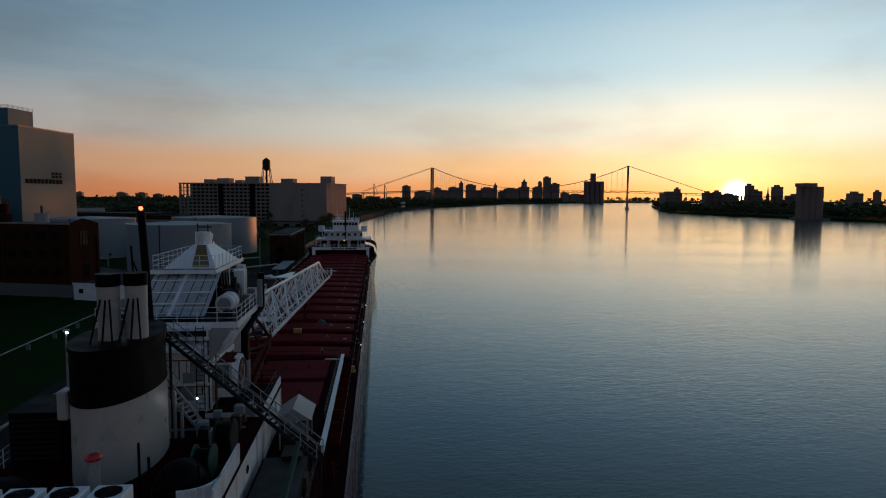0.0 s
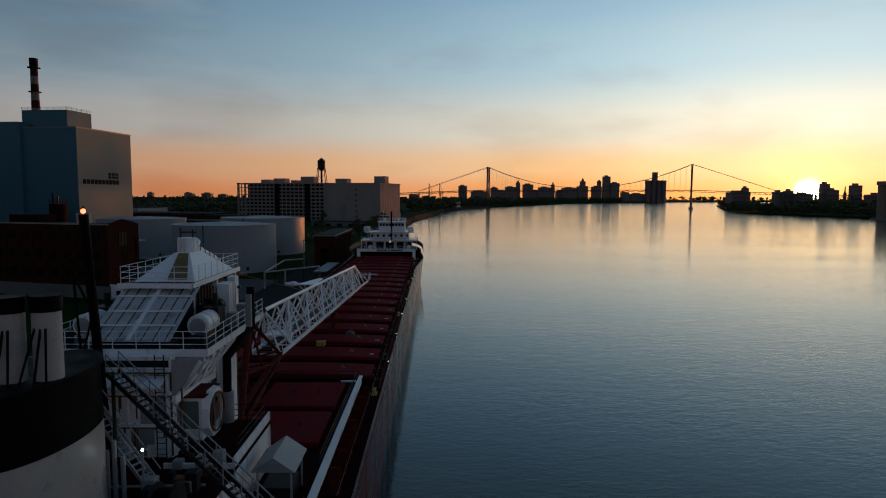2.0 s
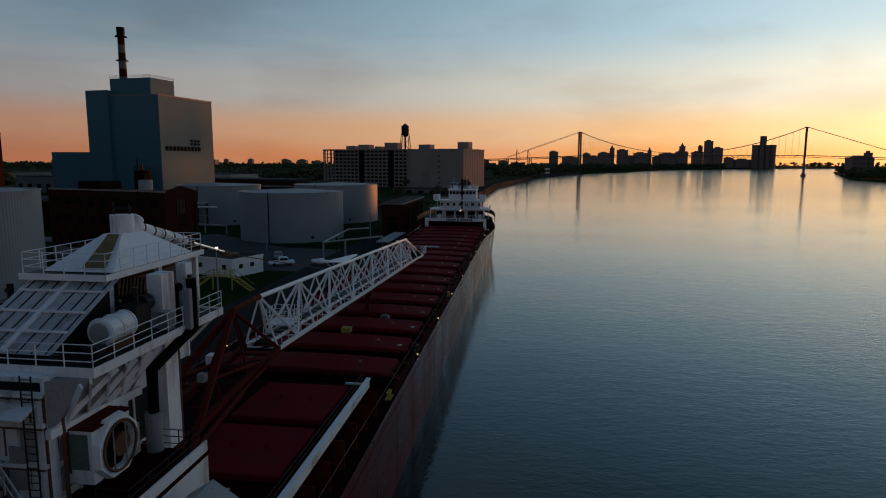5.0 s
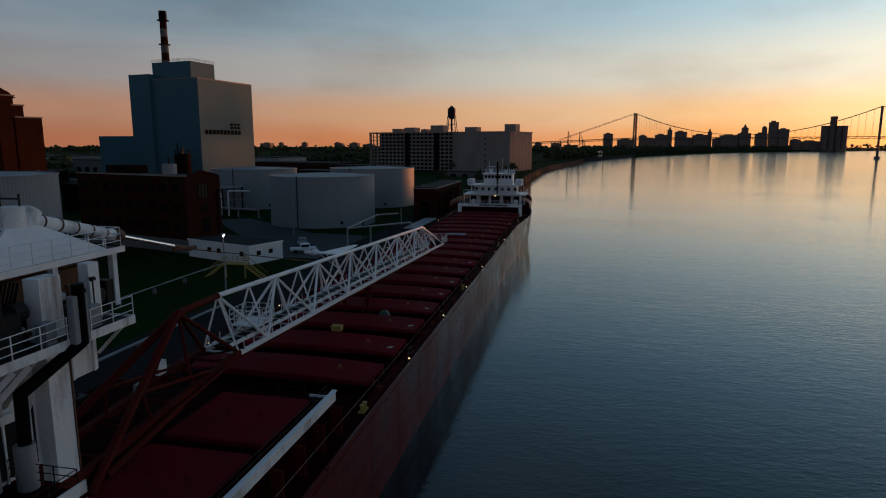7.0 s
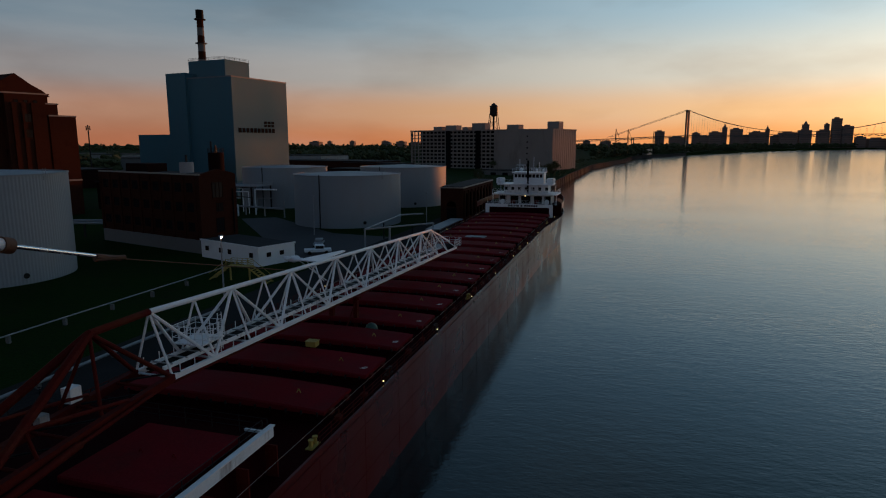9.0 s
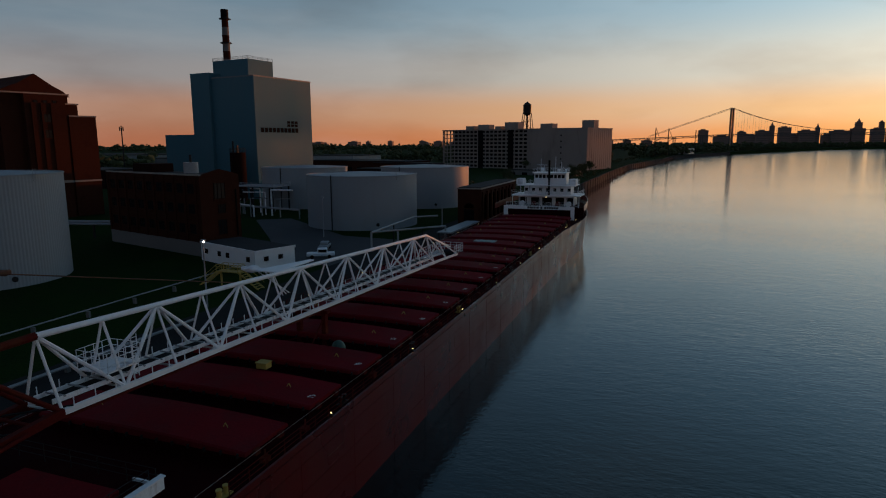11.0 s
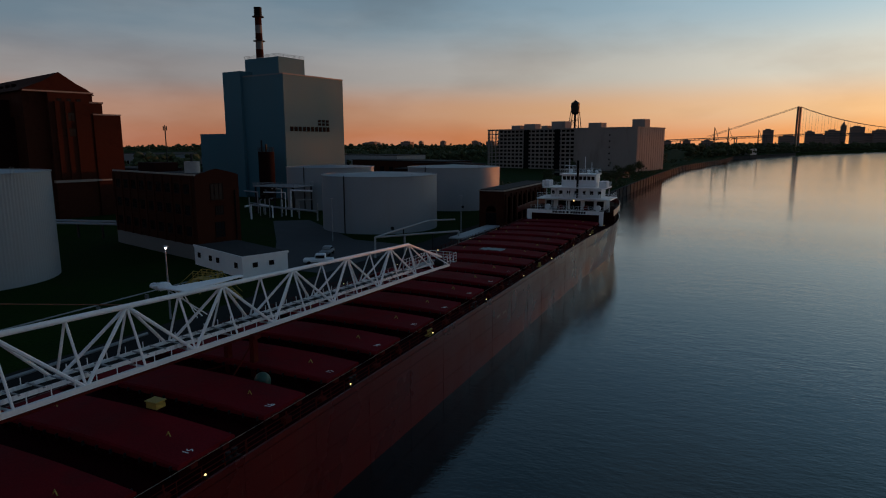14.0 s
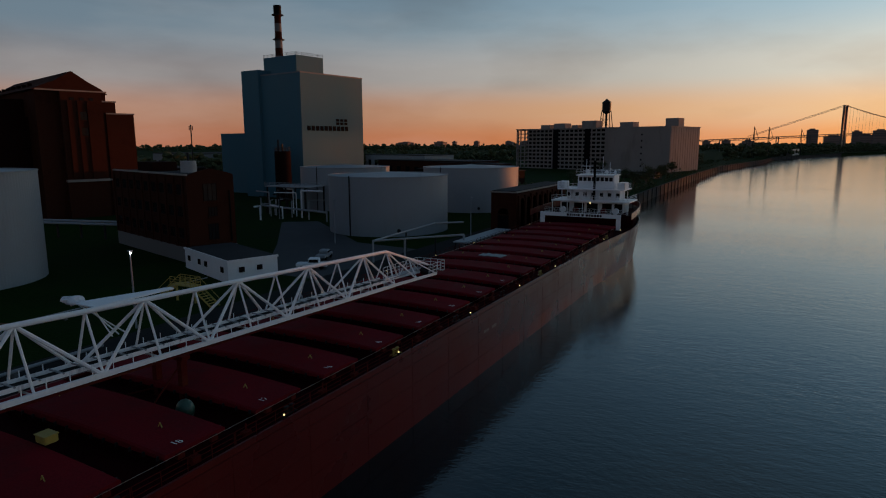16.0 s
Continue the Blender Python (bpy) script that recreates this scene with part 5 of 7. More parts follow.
# near-black plates on the house front for its dark bays
for x0, x1 in ((-16.6, -14.8), (-13.6, -11.2), (-10.6, -8.0), (-7.0, -4.8), (-4.2, -2.4)):
    bpart("doorway", (x0, x1, 165.92, 166.02, 9.35, 11.2), M_VOID, fc)
railing("railing", [(-18.1, 162.7, 11.95), (-0.3, 162.7, 11.95), (-0.3, 171, 11.95)], fc, M_WHITE_CLEAN, h=1.1, step=1.3)
railing("railing", [(-16.9, 163.5, 14.3), (-1.7, 163.5, 14.3), (-1.7, 171, 14.3)], fc, M_WHITE_CLEAN, h=1.1, step=1.2)
railing("railing", [(-13, 164.8, 17.2), (-4.2, 164.8, 17.2), (-4.2, 170.6, 17.2), (-13, 170.6, 17.2)], fc, M_WHITE_CLEAN, h=1.0, step=1.1)
railing("railing", [(-19.2, 161.2, 9.3), (-0.4, 161.2, 9.3)], fc, M_WHITE_CLEAN, h=1.1, step=1.2)
for x in (-16.6, -2.6):
    bm = bmesh.new()
    box(bm, x - 0.9, x + 0.9, 164.8, 168.5, 14.3, 15.7)
    part("wing_house", bm, M_WHITE, fc, bevel=0.1)
tubes("foremast", [((-8.6, 164.5, 11.9), (-8.6, 164.5, 20.2))], 0.28, M_BLACK, fc, "black mast before the pilothouse", n=10)
for sg in ([((-11.5, 168, 17.2), (-11.5, 168, 20.4))], [((-6, 168, 17.2), (-6, 168, 19.8))], [((-7.4, 167, 17.2), (-7.4, 167, 21))], [((-10.2, 166, 17.2), (-10.2, 166, 19)), ((-12.2, 166, 19.0), (-9.4, 166, 19.0))], [((-5.2, 165.5, 17.2), (-5.2, 165.5, 18.6))]):
    tubes("antenna", sg, 0.07, M_WHITE_CLEAN, fc)
for x, y, r in ((-10.9, 167, 0.5), (-6.6, 167.6, 0.42), (-4.9, 168.5, 0.35)):
    bm = bmesh.new()
    bmesh.ops.create_uvsphere(bm, u_segments=14, v_segments=8, radius=r, matrix=Matrix.Translation((x, y, 17.3 + r)))
    part("radar_dome", bm, M_WHITE_CLEAN, fc, smooth=True)
for x, m_ in ((-15.2, M_WHITE_CLEAN), (-12.2, M_REDSTEEL), (-5.8, M_REDSTEEL), (-3.0, M_WHITE_CLEAN)):
    bm = bmesh.new()
    tube(bm, (x, 162.0, 10.0), (x, 162.9, 10.0), 0.62, 18)
    part("windlass_drum", bm, m_, fc)
bm = bmesh.new()
bmesh.ops.create_uvsphere(bm, u_segments=8, v_segments=6, radius=0.16, matrix=Matrix.Translation((-8.9, 162.5, 11.5)))
part("work_lamp", bm, M_BULB, fc, "glowing deck lamp")
for x in (-18, -14.4, -10.8, -7.2, -3.6, -0.5):
    tubes("awning_post", [((x, 163.0, 9.3), (x, 163.0, 11.7))], 0.08, M_WHITE_CLEAN, fc)
    tubes("awning_post", [((max(x, -16.6) * 0.94 - 0.4, 163.8, 11.95), (max(x, -16.6) * 0.94 - 0.4, 163.8, 14.1))], 0.07, M_WHITE_CLEAN, fc)
# jack staff and bow bulwark
bm = bmesh.new()
o = [p for p in hull_outline(0.1, 0.9, 1) if p[1] >= 156]
for a, b in zip(o, o[1:]):
    beam(bm, (a[0], a[1], 9.7 + 0.04 * (a[1] - 156)), (b[0], b[1], 9.7 + 0.04 * (b[1] - 156)), 0.12, 1.2)
part("bow_bulwark", bm, M_HULL, fc, "red bow bulwark")

# the bow's sheer lifts the upper works
for ob in fc.children:
    for v in ob.data.vertices:
        if v.co.z > 9.05:
            v.co.z = 1.1 * v.co.z - 0.2
# side deck clutter by the aft house
for x, y, w, d, h_, mm, nm, lab in ((-3.2, -4.6, 1.2, 1.8, 1.1, M_DARKMETAL, "deck_locker", "dark steel locker on the side deck"), (-4.3, 2.9, 0.8, 1.2, 1.3, M_GREY, "deck_locker", "grey steel locker on the side deck"),
                                    (-2.4, -7.4, 0.9, 0.9, 0.7, M_RUST, "deck_locker", "rusty steel locker on the side deck"), (-3.9, -17.5, 1.3, 2.4, 1.2, M_DARKMETAL, "deck_locker", "dark steel locker near the stern")):
    q = thing(nm, (x, y, UP), lab, "locker", "deck lockers")
    bpart("body", (x - w / 2, x + w / 2, y - d / 2, y + d / 2, UP, UP + h_), mm, q, bevel=0.05)
    bpart("lid", (x - w / 2 - 0.04, x + w / 2 + 0.04, y - d / 2 - 0.04, y + d / 2 + 0.04, UP + h_, UP + h_ + 0.06), mm, q)
hy = thing("fire_hydrant", (-0.9, -1.5, DECK), "red fire hydrant on the narrow side deck", "hydrant")
tubes("standpipe", [((-0.9, -1.5, DECK), (-0.9, -1.5, DECK + 1.1))], 0.14, M_REDSTEEL, hy, n=12)
tubes("outlet", [((-0.9, -1.5, DECK + 0.9), (-0.5, -1.5, DECK + 0.9))], 0.1, M_REDSTEEL, hy, n=10)
tc = thing("canvas_bundle", (-1.9, -10.6, UP), "crumpled grey canvas bundle beside the gangway foot", "canvas")
bm = bmesh.new()
bmesh.ops.create_icosphere(bm, subdivisions=3, radius=0.8, matrix=Matrix.Translation((-2.0, -11.4, UP + 0.5)) @ Matrix.Diagonal((0.7, 1.1, 0.75, 1)))
for v in bm.verts:
    v.co += Vector((1, 1, 1)) * 0.16 * noise.noise(v.co * 2.2)
part("bundle", bm, M_GREY, tc, smooth=True)
railing_thing = thing("side_deck_rail", (-1.6, -8, UP), "dark pipe railing along the side deck", "railing")
railing("rail", [(-1.7, -2.6, UP), (-1.7, -13.8, UP)], railing_thing, M_DARKMETAL, h=1.05, step=1.5)
for y in (-46, -38, -30, -22, -6):
    rr_ = thing("pipe_run", (-12, y, HOUSE), "thin grey pipe run over the roof deck", "pipe", "roof pipes")
    tubes("pipe", [((-16.8, y, HOUSE + 0.12), (-6.0, y + 0.6, HOUSE + 0.12))], 0.08, M_GREY, rr_)

# ---- shore: tanks and buildings ----
def rot_box(bm, m, x0, x1, y0, y1, z0, z1):
    return box(bm, x0, x1, y0, y1, z0, z1, m)


def rpart(name, m, dims, material, parent, label="", bevel=0.0):
    bm = bmesh.new()
    box(bm, *dims, m)
    return part(name, bm, material, parent, label, bevel=bevel)


def tank(name, x, y, r, z1, label, ribs=0, courses=6):
    t = thing(name, (x, y, GZ), label, "storage tank", "storage tanks")
    bm = bmesh.new()
    if ribs:
        n = ribs * 2
        ring = [(r + (0.022 if i % 2 else -0.022)) for i in range(n)]
        lo = [bm.verts.new((x + ring[i] * math.cos(2 * math.pi * i / n), y + ring[i] * math.sin(2 * math.pi * i / n), GZ)) for i in range(n)]
        hi = [bm.verts.new((v.co.x, v.co.y, z1)) for v in lo]
        for i in range(n):
            bm.faces.new((lo[i], lo[(i + 1) % n], hi[(i + 1) % n], hi[i]))
    else:
        bmesh.ops.create_cone(bm, cap_ends=False, segments=120, radius1=r, radius2=r, depth=z1 - GZ, matrix=Matrix.Translation((x, y, (z1 + GZ) / 2)))
    part("shell", bm, M_TANK, t, smooth=not ribs)
    bm = bmesh.new()
    bmesh.ops.create_cone(bm, cap_ends=True, segments=96, radius1=r - 0.05, radius2=0.3, depth=0.9, matrix=Matrix.Translation((x, y, z1 + 0.3)))
    part("roof", bm, M_TANK, t, "shallow cone roof", smooth=True)
    bm = bmesh.new()
    for k in range(96):
        a, b = 2 * math.pi * k / 96, 2 * math.pi * (k + 1) / 96
        beam(bm, (x + (r + 0.08) * math.cos(a), y + (r + 0.08) * math.sin(a), z1), (x + (r + 0.08) * math.cos(b), y + (r + 0.08) * math.sin(b), z1), 0.16, 0.18)
    part("rim", bm, M_TANK, t)
    if not ribs:
        for c in range(1, courses):
            z = GZ + (z1 - GZ) * c / courses
            bm = bmesh.new()
            bmesh.ops.create_cone(bm, cap_ends=False, segments=120, radius1=r + 0.015, radius2=r + 0.015, depth=0.05, matrix=Matrix.Translation((x, y, z)))
            part("plate_seam", bm, M_TANK, t, smooth=True)
    a = math.atan2(14 - y, 27 - x) - 0.62
    tubes("downpipe", [((x + (r + .2) * math.cos(a), y + (r + .2) * math.sin(a), GZ), (x + (r + .2) * math.cos(a), y + (r + .2) * math.sin(a), z1 + 0.3))], 0.14, M_DARKMETAL, t)
    a += 1.15
    bm = bmesh.new()
    for s in (-0.25, 0.25):
        p = Vector((x + (r + .3) * math.cos(a), y + (r + .3) * math.sin(a), 0))
        d = Vector((-math.sin(a), math.cos(a), 0)) * s
        tube(bm, p + d + Vector((0, 0, z1 - 1)), p + d + Vector((0, 0, z1 + 1)), 0.04, 5)
    part("ladder_head", bm, M_GREY, t)
    bm = bmesh.new()
    tube(bm, (x + (r + .05) * math.cos(a - .35), y + (r + .05) * math.sin(a - .35), GZ + 1.4), (x + (r + .2) * math.cos(a - .35), y + (r + .2) * math.sin(a - .35), GZ + 1.4), 0.45, 14)
    part("manhole", bm, M_DARKMETAL, t)
    return t


tank("oil_tank", -58.2, 154.4, 14.9, 18.3, "pale grey welded oil tank standing on grass")
tank("oil_tank", -61.8, 210.0, 15.7, 18.3, "pale grey welded oil tank, side lit orange by the sun")
tank("oil_tank", -102, 195, 15.0, 18.3, "pale grey welded oil tank beside the power station")
tank("ribbed_tank", -86, 70, 13.0, 22.0, "pale grey corrugated tank with vertical ribs", ribs=150)

# power station
M1 = pose(-132.9, 209.8, 0, 0, 0, -8)
ps = thing("power_station", (-132.9, 209.8, GZ), "tall windowless blue-grey clad power station block", "power station")
rpart("main_block", M1, (-30, 0, 0, 33.6, GZ, 52.6), M_CLAD, ps)
rpart("corner_block", M1, (-33.6, -23, -1.2, 26, GZ, 54.8), M_CLAD, ps)
rpart("penthouse", M1, (-27, -7.4, 5, 19, 52.6, 60.0), M_CLAD, ps)
rpart("parapet", M1, (-22.9, 0.15, -0.15, 33.75, 52.4, 52.9), M_CLADDARK, ps)
rpart("annex", M1, (-63, -33.6, 8, 36, GZ, 30.5), M_CLAD, ps)
for k in range(10):
    rpart("vent_window", M1, (-0.02, 0.12, 2.6 + 2.25 * k, 4.3 + 2.25 * k, 31.0, 32.8), M_VOID, ps)
for k in range(3):
    for j in range(2):
        rpart("vent_window", M1, (-0.02, 0.12, 18 + 2.3 * k, 19.7 + 2.3 * k, 33.4 + 1.3 * j, 34.4 + 1.3 * j), M_VOID, ps)
for k in range(3):
    rpart("louvre", M1, (-0.02, 0.1, 22 + 2.6 * k, 23.6 + 2.6 * k, 14.5, 16), M_VOID, ps)
railing("roof_railing", [M1 @ Vector(c) for c in ((-27, 5, 60.0), (-7.4, 5, 60.0), (-7.4, 19, 60.0))], ps, M_DARKMETAL, h=1.1, step=3, r=0.06)
sc = thing("smokestack", (-159.5, 228.5, 52), "tall banded rusty brick smokestack with a dark cap", "smokestack")
cx, cy = -159.5, 228.5
for k in range(9):
    z = 52.3 + 3.25 * k
    bm = bmesh.new()
    tube(bm, (cx, cy, z), (cx, cy, z + 3.25), 1.7 - 0.045 * k, 24, 1.7 - 0.045 * (k + 1))
    part("stack_section", bm, M_BRICK if k % 2 else M_CONCRETE, sc, smooth=True)
    if k % 3 == 2:
        bm = bmesh.new()
        tube(bm, (cx, cy, z), (cx, cy, z + 0.3), 2.4, 20)
        part("walkway_ring", bm, M_DARKMETAL, sc)
bm = bmesh.new()
tube(bm, (cx, cy, 78.5), (cx, cy, 82.2), 1.6, 24)
part("dark_cap", bm, M_BLACK, sc)
# small silo before the station
si = thing("silo", (-137, 203, GZ), "dark red cylindrical silo with cage and railing", "silo")
s0 = Vector((-137.0, 203.0, 0))
tubes("shell", [(s0 + Vector((0, 0, GZ)), s0 + Vector((0, 0, 23.2)))], 3.0, M_BRICKDARK, si, n=24)
railing("cage", [s0 + Vector((3 * math.cos(a), 3 * math.sin(a), 23.2)) for a in [k * math.pi / 4 for k in range(9)]], si, M_DARKMETAL, h=1.6, step=1.2, r=0.06)
tubes("top_pipe", [(s0 + Vector((0, 0, 23)), s0 + Vector((0, 0, 26))), (s0 + Vector((-2, 0, 23)), s0 + Vector((-2, 0, 27.5)))], 0.35, M_DARKMETAL, si)


def window(m, dims, parent, material=M_GLASS, sill=True, bars=2):
    """A window let into a facade that faces along +x of m: frame, panes and sill."""
    x, y0, y1, z0, z1 = dims
    w = rpart("window", m, (x - 0.3, x + 0.03, y0, y1, z0, z1), material, parent)
    bm = bmesh.new()
    for a in (y0, y1 - 0.1):
        box(bm, x, x + 0.1, a, a + 0.1, z0, z1, m)
    for a in (z0, z1 - 0.1):
        box(bm, x, x + 0.1, y0, y1, a, a + 0.1, m)
    for k in range(1, bars + 1):
        y = y0 + (y1 - y0) * k / (bars + 1)
        box(bm, x, x + 0.08, y - 0.04, y + 0.04, z0, z1, m)
    box(bm, x, x + 0.08, y0, y1, (z0 + z1) / 2 - 0.04, (z0 + z1) / 2 + 0.04, m)
    part("frame", bm, M_BRICKDARK, w)
    if sill:
        rpart("sill", m, (x, x + 0.2, y0 - 0.15, y1 + 0.15, z0 - 0.25, z0), M_BRICK, w)
    return w


# brick office by the road
M2 = pose(-64.2, 97.9, 0, 0, 0, -16)
bo = thing("brick_office", (-64.2, 97.9, GZ), "dark red brick plant building with gabled end wall", "brick building")
rpart("base_course", M2, (-36, 0.12, -0.12, 9.1, GZ, 7.4), M_CONCRETE, bo, "pale concrete base")
rpart("brick_wall", M2, (-36, 0, 0, 9.0, 7.4, 20.5), M_BRICK, bo)
bm = bmesh.new()
vs = [M2 @ Vector(c) for c in ((0, 0, 20.5), (0, 9.0, 20.5), (0, 7.8, 20.9), (0, 4.5, 21.7), (0, 1.3, 20.9), (-0.6, 0, 20.5), (-0.6, 9.0, 20.5), (-0.6, 7.8, 20.9), (-0.6, 4.5, 21.7), (-0.6, 1.3, 20.9))]
vs = [bm.verts.new(v) for v in vs]
bm.faces.new(vs[:5])
bm.faces.new(vs[5:][::-1])
for i in range(5):
    bm.faces.new((vs[i], vs[(i + 1) % 5], vs[5 + (i + 1) % 5], vs[5 + i]))
part("gable", bm, M_BRICK, bo)
rpart("coping", M2, (-36, 0.1, -0.15, 0.25, 20.5, 20.8), M_STONE, bo)
rpart("roof", M2, (-35.7, -0.5, 0.3, 8.8, 20.3, 20.55), M_ROOF, bo)
rpart("roof_house", M2, (-30, -22, 3, 8, 20.5, 22.4), M_BRICKDARK, bo)
bm = bmesh.new()
tube(bm, M2 @ Vector((-12, 6, 20.5)), M2 @ Vector((-12, 6, 22.8)), 1.5, 18)
part("roof_vent", bm, M_GREY, bo, smooth=True)
tubes("roof_vent_pipe", [(M2 @ Vector((-12, 6, 22.8)), M2 @ Vector((-12, 6, 24.4)))], 0.25, M_DARKMETAL, bo)
window(M2, (0, 3.0, 5.6, 15.8, 19.0), bo)
window(M2, (0, 3.8, 5.5, 12.9, 14.7), bo)
window(M2, (0, 3.6, 5.6, 8.6, 11.6), bo)
M2s = M2 @ pose(0, 0, 0, 0, 0, -90)
for k in range(9):
    for z in (9.0, 13.0, 17.0):
        window(M2s, (0, -34.5 + 3.8 * k, -32.3 + 3.8 * k, z, z + 1.9), bo, sill=True)
for k in range(10):
    rpart("pilaster", M2, (-36 + 3.8 * k, -35.3 + 3.8 * k, -0.2, 0.0, 7.4, 20.3), M_BRICK, bo)
tubes("drainpipe", [(M2 @ Vector((0.15, 8.0, 17.5)), M2 @ Vector((0.15, 8.0, 8)))], 0.14, M_BLACK, bo)
# low white building
M3 = pose(-45.6, 89.1, 0, 0, 0, -20)
wb = thing("white_block_building", (-45.9, 89.3, GZ), "low white block building with small windows and flat roof", "building")
rpart("wall", M3, (-18, 0, 0, 8.4, GZ, 8.0), M_WHITE_CLEAN, wb)
rpart("roof", M3, (-18.1, 0.1, -0.1, 8.5, 8.0, 8.15), M_ROOF, wb)
rpart("parapet", M3, (-18.15, 0.15, -0.15, 0.1, 7.9, 8.25), M_WHITE_CLEAN, wb)
rpart("parapet", M3, (-0.1, 0.15, 0.1, 8.55, 7.9, 8.25), M_WHITE_CLEAN, wb)
for y in (1.8, 4.8):
    window(M3, (0.02, y, y + 0.9, 6.2, 7.0), wb, sill=False, bars=1)
M3s = M3 @ pose(0, 0, 0, 0, 0, -90)
for x in (-16.5, -12.0, -9.2, -2.6):
    window(M3s, (0.02, x, x + 1.0, 6.1, 7.0), wb, sill=False, bars=1)
# big brick power house
M4 = pose(-148.6, 150.3, 0, 0, 0, -15)
bh = thing("brick_power_house", (-148.6, 150.3, GZ), "massive red brick power house with gabled centre and tall windows", "brick building")
rpart("shoulder_wall", M4, (-40, 0, -8, 0, GZ, 35), M_BRICK, bh)
rpart("step_wall", M4, (-40, -0.4, -10.5, -5, GZ, 38.5), M_BRICK, bh)
rpart("main_wall", M4, (-60, -0.8, -26, -7.5, GZ, 41.3), M_BRICK, bh)
# south wing gets the darker brick copy as its shaded side
rpart("south_wing", M4, (-70, -9, -44, -26, GZ, 34), M_BRICKDARK, bh)
rpart("south_wing_upper", M4, (-70, -12, -40, -26, 34, 39), M_BRICKDARK, bh)
rpart("centre_bay", M4, (-6, 1.2, -20.2, -9.2, GZ, 41.0), M_BRICK, bh)
rpart("centre_panel", M4, (1.2, 1.4, -18.5, -11, 18, 38.6), M_BRICK, bh)
bm = bmesh.new()
prof = [(-27, 41.2), (-7.2, 40.6), (-9, 42.2), (-12, 43.8), (-16.4, 46.8), (-21, 43.9), (-24, 42.6)]
a = [bm.verts.new(M4 @ Vector((0.2, y, z))) for y, z in prof]
b = [bm.verts.new(M4 @ Vector((-60, y, z))) for y, z in prof]
bm.faces.new(a)
bm.faces.new(b[::-1])
for i in range(len(prof)):
    bm.faces.new((a[i], a[(i + 1) % len(prof)], b[(i + 1) % len(prof)], b[i]))
part("gable", bm, M_BRICK, bh)
for y0, y1, z in ((-26, -7.4, 41.1), (-10.5, -4.9, 38.4), (-8, 0.1, 34.9)):
    rpart("coping", M4, (-30, 0.25, y0, y1, z, z + 0.4), M_STONE, bh)
for k in range(3):
    y = -17.8 + 2.6 * k
    for z in (20.5, 24.5, 37.2):
        window(M4, (1.22, y, y + 1.1, z, z + 2.2), bh, bars=1)
    rpart("pier", M4, (1.2, 1.75, y - 0.9, y - 0.3, 16, 38.5), M_BRICK, bh)
for z in (28.5, 33.0):
    window(M4, (1.42, -16.4, -13.6, z, z + 2.4), bh, bars=2)
rpart("plinth_band", M4, (0, 1.7, -20.4, -9.0, 15.2, 15.9), M_STONE, bh)
rpart("plinth_band", M4, (-0.2, 0.3, -9.0, 0.1, 15.2, 15.7), M_STONE, bh)
for k in range(7):
    rpart("roof_stub", M4, (-20 - 6 * k, -18.8 - 6 * k, -22.6, -21.6, 42.6, 44.2), M_BRICKDARK, bh)
M4s = M4 @ pose(0, -44, 0, 0, 0, -90)
for k in range(9):
    for z in (12, 20, 28):
        window(M4s, (0.02, -66 + 6.2 * k, -63.6 + 6.2 * k, z, z + 4.2), bh)
rpart("wing_band", M4, (-70, -8.8, -44.25, -44.0, 32.6, 33.2), M_STONE, bh)

# warehouse with open floors
M5 = pose(-41.7, 496.7, 0, 0, 0, -16.9)
wh = thing("warehouse", (-41.7, 496.7, GZ), "huge derelict concrete cold-storage warehouse with empty window openings", "warehouse")
rpart("solid_wall", M5, (-52, 0, 0, 49, GZ, 36.6), M_WAREHOUSE, wh)
# added near-black box: shade inside the open floors, put into its colour
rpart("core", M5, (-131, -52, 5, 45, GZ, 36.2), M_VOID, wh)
NF = 10
for k in range(NF + 1):
    z = GZ + (36.6 - GZ) * k / NF
    rpart("floor_slab", M5, (-138.8, -52, 0.1, 48, z - 0.35, z + 0.2), M_WAREHOUSE, wh)
    if 0 < k <= NF:
        rpart("spandrel", M5, (-128, -52, 0, 0.4, z - 3.25, z - 2.2), M_WAREHOUSE, wh)
for k in range(22):
    x = -138.4 + 4.1 * k
    rpart("column", M5, (x - 0.35, x + 0.35, 0, 0.8, GZ, 36.6), M_WAREHOUSE, wh)
for k in range(6):
    rpart("column", M5, (-138.8, -138.1, 2 + 9 * k, 2.9 + 9 * k, GZ, 36.6), M_WAREHOUSE, wh)
for x in (-68, -98):
    # full-height near-black strips, painted with the same interior shade
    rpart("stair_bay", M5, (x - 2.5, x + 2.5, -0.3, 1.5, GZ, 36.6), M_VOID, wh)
for k in range(12):
    y = 1 + 4.0 * k
    rpart("pilaster", M5, (0, 0.18, y, y + 0.5, GZ, 36.5), M_WAREHOUSE, wh)
rpart("parapet", M5, (-139.1, 0.4, -0.3, 49.3, 36.6, 37.4), M_WAREHOUSE, wh)
for x0, x1, y0, h_ in ((-119, -110, 8, 3.6), (-106, -95, 8, 4.6), (-80, -67, 10, 6.2), (-47, -36, 12, 4.4), (-90, -84, 10, 3.0), (-11, -1, 14, 6.4)):
    rpart("roof_house", M5, (x0, x1, y0, y0 + 9, 36.6, 37.0 + h_), M_WAREHOUSE, wh)
for k in range(6):
    rpart("window", M5, (-22.6, -21.4, -0.04, 0.1, 8 + 4.6 * k, 9.2 + 4.6 * k), M_VOID, wh)
